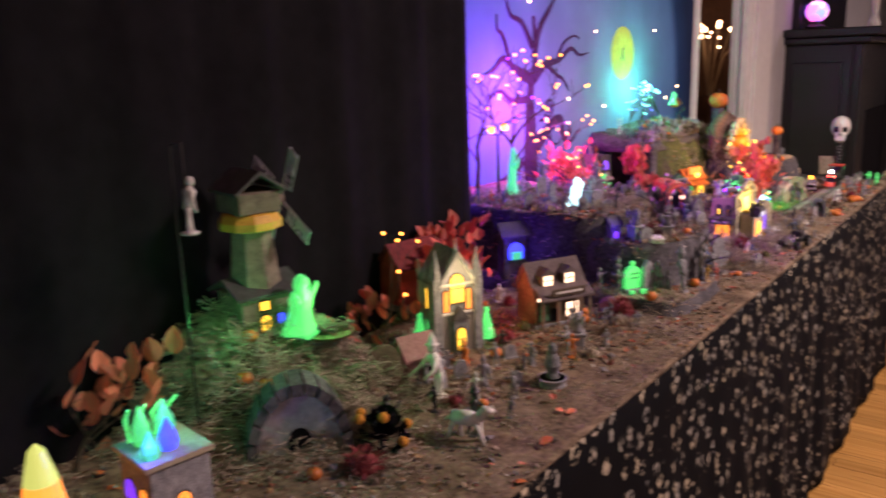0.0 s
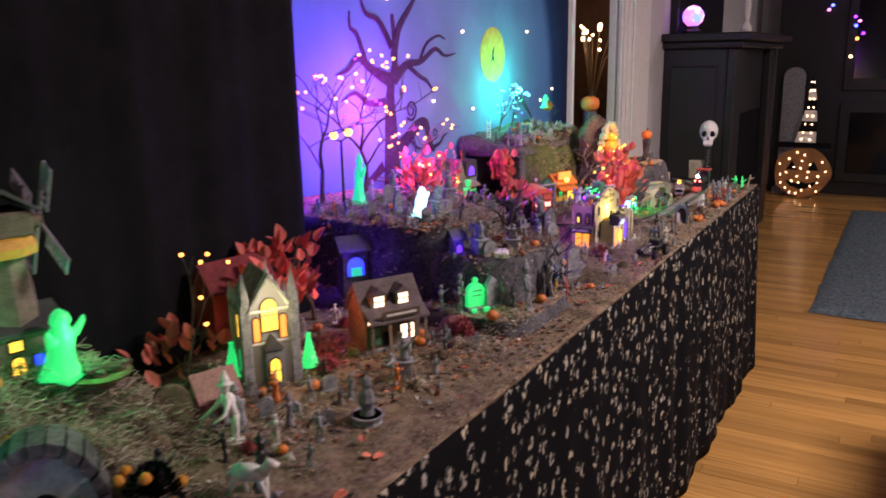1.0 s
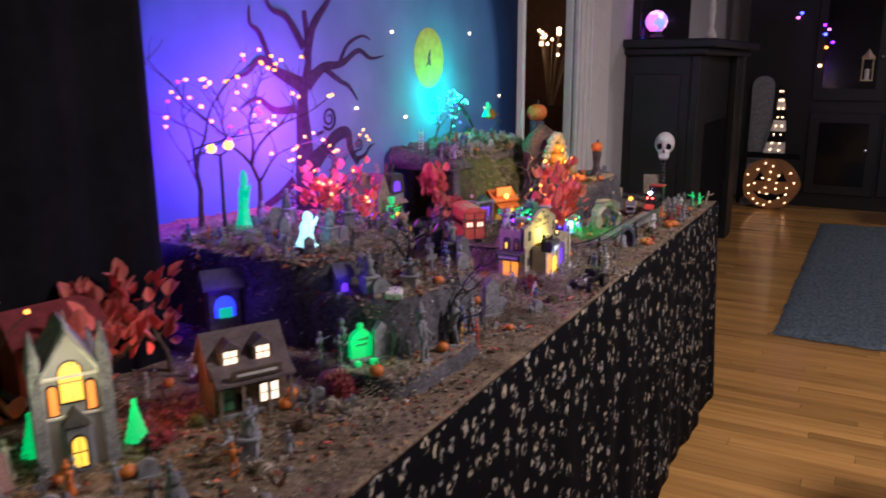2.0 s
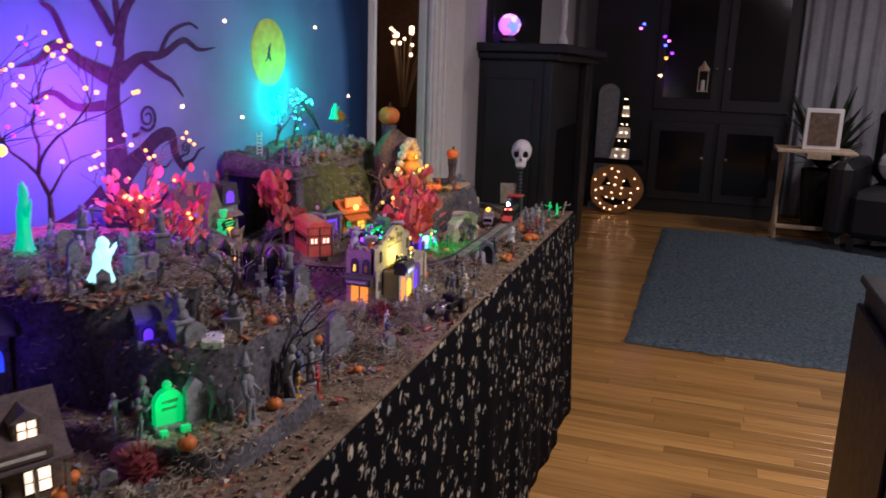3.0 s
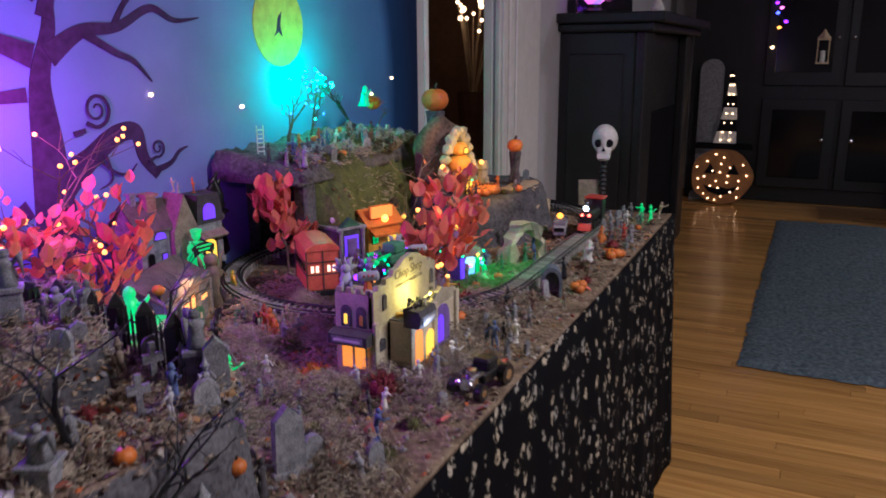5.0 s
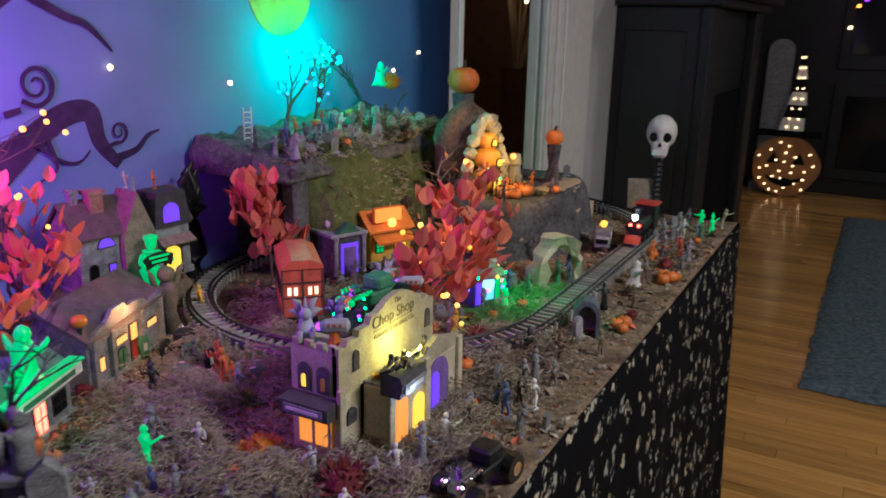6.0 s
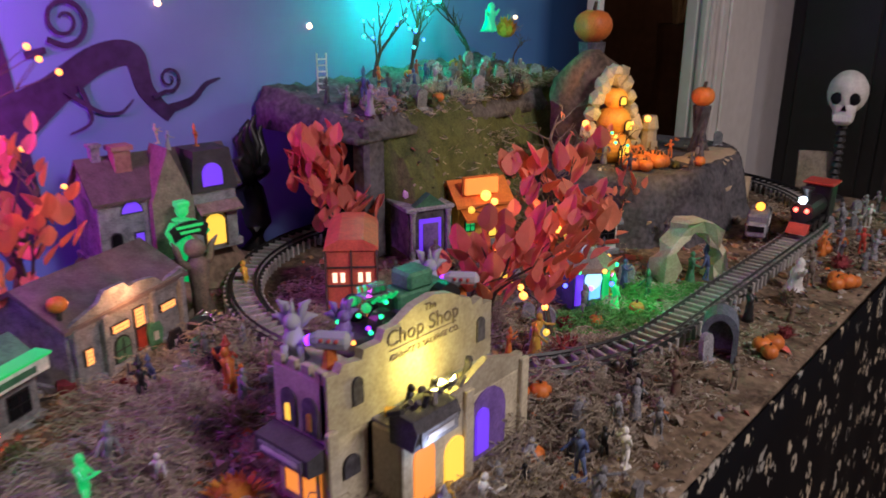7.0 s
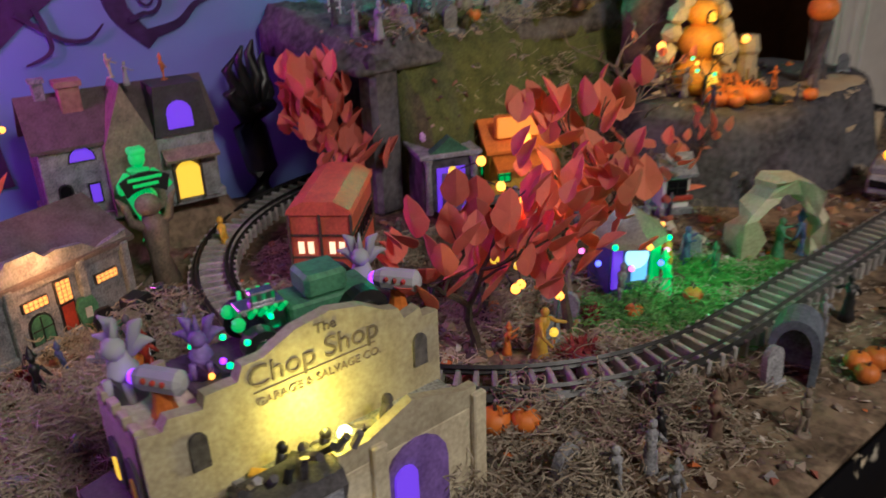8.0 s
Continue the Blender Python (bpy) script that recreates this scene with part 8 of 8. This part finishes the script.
# ---- crowding: more little figures and stones between the houses ----
ZONES = [((-0.95, -0.48), (1.48, 1.82), 66), ((-0.78, -0.60), (1.85, 1.99), 22), ((-0.78, -0.45), (0.88, 1.40), 45), ((-0.86, -0.56), (2.38, 2.80), 44), ((-0.78, -0.40), (1.72, 2.06), 34), ((-0.47, -0.37), (2.2, 3.3), 30), ((-0.86, -0.70), (2.05, 2.24), 16), ((-1.08, -0.94), (2.54, 3.02), 44), ((-0.80, -0.60), (2.84, 3.2), 14)]
TONES = ["stone", "stone", "rock", "bone", "stone", "blackmetal", "wood", "curtain", "brownrock", "rock", "bluepaint", "stone", "pumpkin"]
taken = [tuple(o.matrix_world.translation[:2]) for o in scene.objects if o.parent is None and o.type in ("EMPTY", "MESH")]
for (x0, x1), (y0, y1), n in ZONES:
    made, tries = 0, 0
    while made < n and tries < 1500:
        tries += 1
        x, y = rnd.uniform(x0, x1), rnd.uniform(y0, y1)
        on_track = min(math.dist((x, y), p) for p in rail_path(0)) < 0.034
        in_shop = SX - 0.03 < x < SX + 0.13 and SY - 0.03 < y < SY + L + 0.02
        in_diner = -0.92 < x < -0.79 and 1.875 < y < 2.03
        if on_track or in_shop or in_diner or any(math.dist((x, y), q) < 0.019 for q in taken):
            continue
        slope = max(abs(height(x + d, y + e) - height(x, y)) for d, e in ((0.012, 0), (-0.012, 0), (0, 0.012), (0, -0.012)))
        if slope > 0.02:
            continue
        taken.append((x, y))
        made += 1
        k = rnd.random()
        if k < 0.40:
            figurine(G(x, y), rnd.uniform(0, 360), rnd.uniform(0.026, 0.044), rnd.choice(TONES), "small painted halloween figurine standing in the moss", 1, group="village figures")
        elif k < 0.58:
            gravestone(G(x, y), rnd.uniform(20, 100), rnd.uniform(0.014, 0.024), rnd.uniform(0.018, 0.034), rnd.randrange(3))
        elif k < 0.70:
            pumpkin(G(x, y), rnd.uniform(0.006, 0.010))
        else:
            bush(G(x, y, 0.002), rnd.uniform(0.010, 0.018), rnd.choice(("brownrock", "maroon", "greenmoss", "moss")), "small dry tuft between the figures", made)


# a short string of amber bulbs wound through the two leafed trees
wire = thing("light_string", (0, 0, 0), 0, "short string of amber and yellow bulbs in the trees", "string lights")
pts = [Vector((-0.60 + 0.035 * math.cos(1.3 * k), 2.43 + 0.045 * math.sin(0.9 * k), TOP + 0.035 + 0.011 * k)) for k in range(14)]
part("wire", tube(bmesh.new(), pts, 0.0008, 4), "blackmetal", wire)
for k, p in enumerate(pts):
    part("bulb", ball(bmesh.new(), p, 0.0040, 7, 5), "gamber" if k % 3 else "wgold", wire)


# grave angels and tall statues on plinths, and zombies bursting out along the ledge
for k, (x, y, h) in enumerate(((-0.536, 1.772, 0.070), (-0.549, 1.519, 0.062), (-0.7, 1.62, 0.06), (-0.505, 1.573, 0.05), (-0.74, 1.732, 0.07), (-0.76, 1.8, 0.06), (-0.88, 1.72, 0.07), (-0.505, 1.185, 0.062))):
    st = thing("plinth_statue", G(x, y), 40 + 25 * k, "weathered blue-grey statue on a square plinth", "statue", "plinth statues")
    part("plinth", box(boxed((-0.011, -0.011, -0.004), (0.011, 0.011, h * 0.5), 0.001), (-0.014, -0.014, h * 0.46), (0.014, 0.014, h * 0.54), 0.001), "stone", st)
    bm = lathe(bmesh.new(), [(0.010, h * 0.54), (0.008, h * 0.66), (0.007, h * 0.80), (0.010, h * 0.90), (0.004, h * 0.96)], 8)
    ball(bm, (0, 0, h * 1.02), h * 0.08, 8, 6)
    for s in (-1, 1):
        tube(bm, [(-0.003, s * 0.005, h * 0.86), (-0.008, s * 0.014, h * 1.02), (-0.008, s * 0.016, h * 0.70)], [0.003, 0.004, 0.001], 5)
    part("statue", bm, "stone", st, smooth=True)
for k in range(5):
    kit = thing("picnic_tombstone", G(-0.93 + 0.035 * k, 2.16 + 0.004 * k), 100, "dark green coffin-shaped board by the station", "sign board", "station boards")
    part("board", prism(bmesh.new(), [(-0.006, 0), (0.006, 0), (0.010, 0.024), (0.006, 0.034), (-0.006, 0.034), (-0.010, 0.024)], -0.002, 0.002, "y"), "greenpaint" if k % 2 else "blackpaint", kit)
    part("mark", boxed((-0.003, -0.0032, 0.014), (0.003, -0.0021, 0.024)), "bone", kit)


# moss clumps and dry plants up the mossy bank and round the terrace
for k in range(14):
    x, y = rnd.uniform(-0.955, -0.875), rnd.uniform(2.80, 3.04)
    bush(G(x, y, -0.003), rnd.uniform(0.010, 0.024), rnd.choice(("greenmoss", "brownrock", "moss", "greenmoss", "bark")), "dull tuft of moss on the bank", k)
for k in range(12):
    x, y = rnd.uniform(-0.86, -0.78), rnd.uniform(2.74, 2.90)
    tree(G(x, y, -0.003), rnd.uniform(0.06, 0.12), 300 + k, "dry brown twig plant on the bank", "orangeleaf" if k % 4 == 0 else None, 9, 0.016, 3, bark="wood", spread=0.6, wide=1.5)


def litter(name, spots, n, seed, label):
    """Small chips, crumbled leaves and pebbles, each an island with a tone of its own."""
    m, t, bsdf, nd = nodes_of(name)
    geo, ramp = nd("NewGeometry"), nd("ValToRGB")
    e = ramp.color_ramp.elements
    ramp.color_ramp.interpolation = "CONSTANT"
    e[0].position, e[0].color = 0.0, (0.10, 0.07, 0.05, 1)
    e[1].position, e[1].color = 0.93, (0.50, 0.13, 0.03, 1)
    for p, c in ((0.2, (0.30, 0.23, 0.16)), (0.38, (0.07, 0.055, 0.045)), (0.52, (0.27, 0.22, 0.17)), (0.62, (0.24, 0.07, 0.045)), (0.72, (0.19, 0.18, 0.18)), (0.82, (0.32, 0.18, 0.08)), (0.97, (0.50, 0.46, 0.40))):
        e.new(p).color = (*c, 1)
    t.links.new(geo.outputs["Random Per Island"], ramp.inputs[0])
    t.links.new(ramp.outputs[0], bsdf.inputs["Base Color"])
    bsdf.inputs["Roughness"].default_value = 0.85
    r = random.Random(seed)
    verts, faces = [], []
    for _ in range(n):
        cx, cy, sp = r.choice(spots)
        x, y = min(max(cx + r.gauss(0, sp), WALL + 0.07), FRONT - 0.010), min(max(cy + r.gauss(0, sp), 0.05), Y1 - 0.02)
        if -0.93 < x < -0.59 and 2.80 < y < 3.28 and r.random() < 0.85:
            continue
        z = height(x, y)
        s = r.uniform(0.0016, 0.0050) * (1.7 if r.random() < 0.08 else 1)
        q = Euler((r.uniform(-0.8, 0.8), r.uniform(-0.8, 0.8), r.uniform(0, 6.28))).to_matrix()
        b = len(verts)
        f = r.uniform(0.25, 0.9)
        for v in ((-1, -0.6, 0), (0.9, -0.8, 0), (1, 0.7, 0), (-0.7, 0.9, 0), (0.1, 0.05, f)):
            p = q @ Vector(v) * s
            verts.append((x + p.x, y + p.y, z + p.z + s * 0.35))
        faces += [(b, b + 1, b + 4), (b + 1, b + 2, b + 4), (b + 2, b + 3, b + 4), (b + 3, b, b + 4), (b + 3, b + 2, b + 1, b)]
    me = bpy.data.meshes.new(name)
    me.from_pydata(verts, [], faces)
    me.materials.append(m)
    return tagged(new(name, me), label, "litter", "", "stuff")


litter("ground_litter", [(rnd.uniform(-0.95, -0.40), rnd.uniform(0.3, 3.3), 0.05) for _ in range(140)], 9000, 71, "crumbled leaves, chips and pebbles strewn over the moss")
litter("ground_litter", [(rnd.uniform(-0.95, -0.50), rnd.uniform(1.48, 1.84), 0.03) for _ in range(60)], 4500, 72, "grey chips and crumbled leaves on the graveyard")
litter("ground_litter", [(rnd.uniform(-0.85, -0.42), rnd.uniform(1.95, 2.5), 0.05) for _ in range(60)], 2500, 73, "leaf crumbs and pebbles round the shops")

# ---- oak boards of the floor, nearest last ----
BW = 0.057
boards = {}
for n in range(4):
    l = (0.55, 0.8, 1.1, 1.4)[n]
    bm = boxed((0, 0.0006, -0.012), (l - 0.001, BW - 0.0006, 0.0), 0.0008)
    me = bpy.data.meshes.new("floorboard")
    bm.to_mesh(me)
    bm.free()
    me.materials.append(M["oak"])
    boards[n] = (l, me)
floor = tagged(new("floor"), "honey-coloured narrow oak strip floor with a soft gloss", "", "", "structure")
rest_v, rest_f = [], []
made = 0
for j in range(-38, 151):
    y = j * BW
    x = -3.1 + rnd.uniform(0, 0.5)
    while x < 3.15:
        n = rnd.randrange(4)
        l, me = boards[n]
        l = min(l, 3.2 - x)
        near = 2.6 < y < 6.6 and -0.75 < x < 1.3 and l == boards[n][0] and x + l > -0.4
        if near and made < 300:
            o = new("floorboard", me)
            o.parent = floor
            o.matrix_basis = pose(x, y, 0)
            made += 1
        else:
            b = len(rest_v)
            rest_v += [(x, y + 0.0006, 0), (x + l - 0.001, y + 0.0006, 0), (x + l - 0.001, y + BW - 0.0006, 0), (x, y + BW - 0.0006, 0)]
            rest_v += [(p[0], p[1], -0.012) for p in rest_v[b:b + 4]]
            rest_f += [(b, b + 1, b + 2, b + 3), (b, b + 4, b + 5, b + 1), (b + 1, b + 5, b + 6, b + 2), (b + 2, b + 6, b + 7, b + 3), (b + 3, b + 7, b + 4, b)]
        x += l
me = bpy.data.meshes.new("floorboards")
me.from_pydata(rest_v, [], rest_f)
me.materials.append(M["oak"])
o = new("floorboards", me)
o.parent = floor
tagged(o, "", "", "", "stuff")
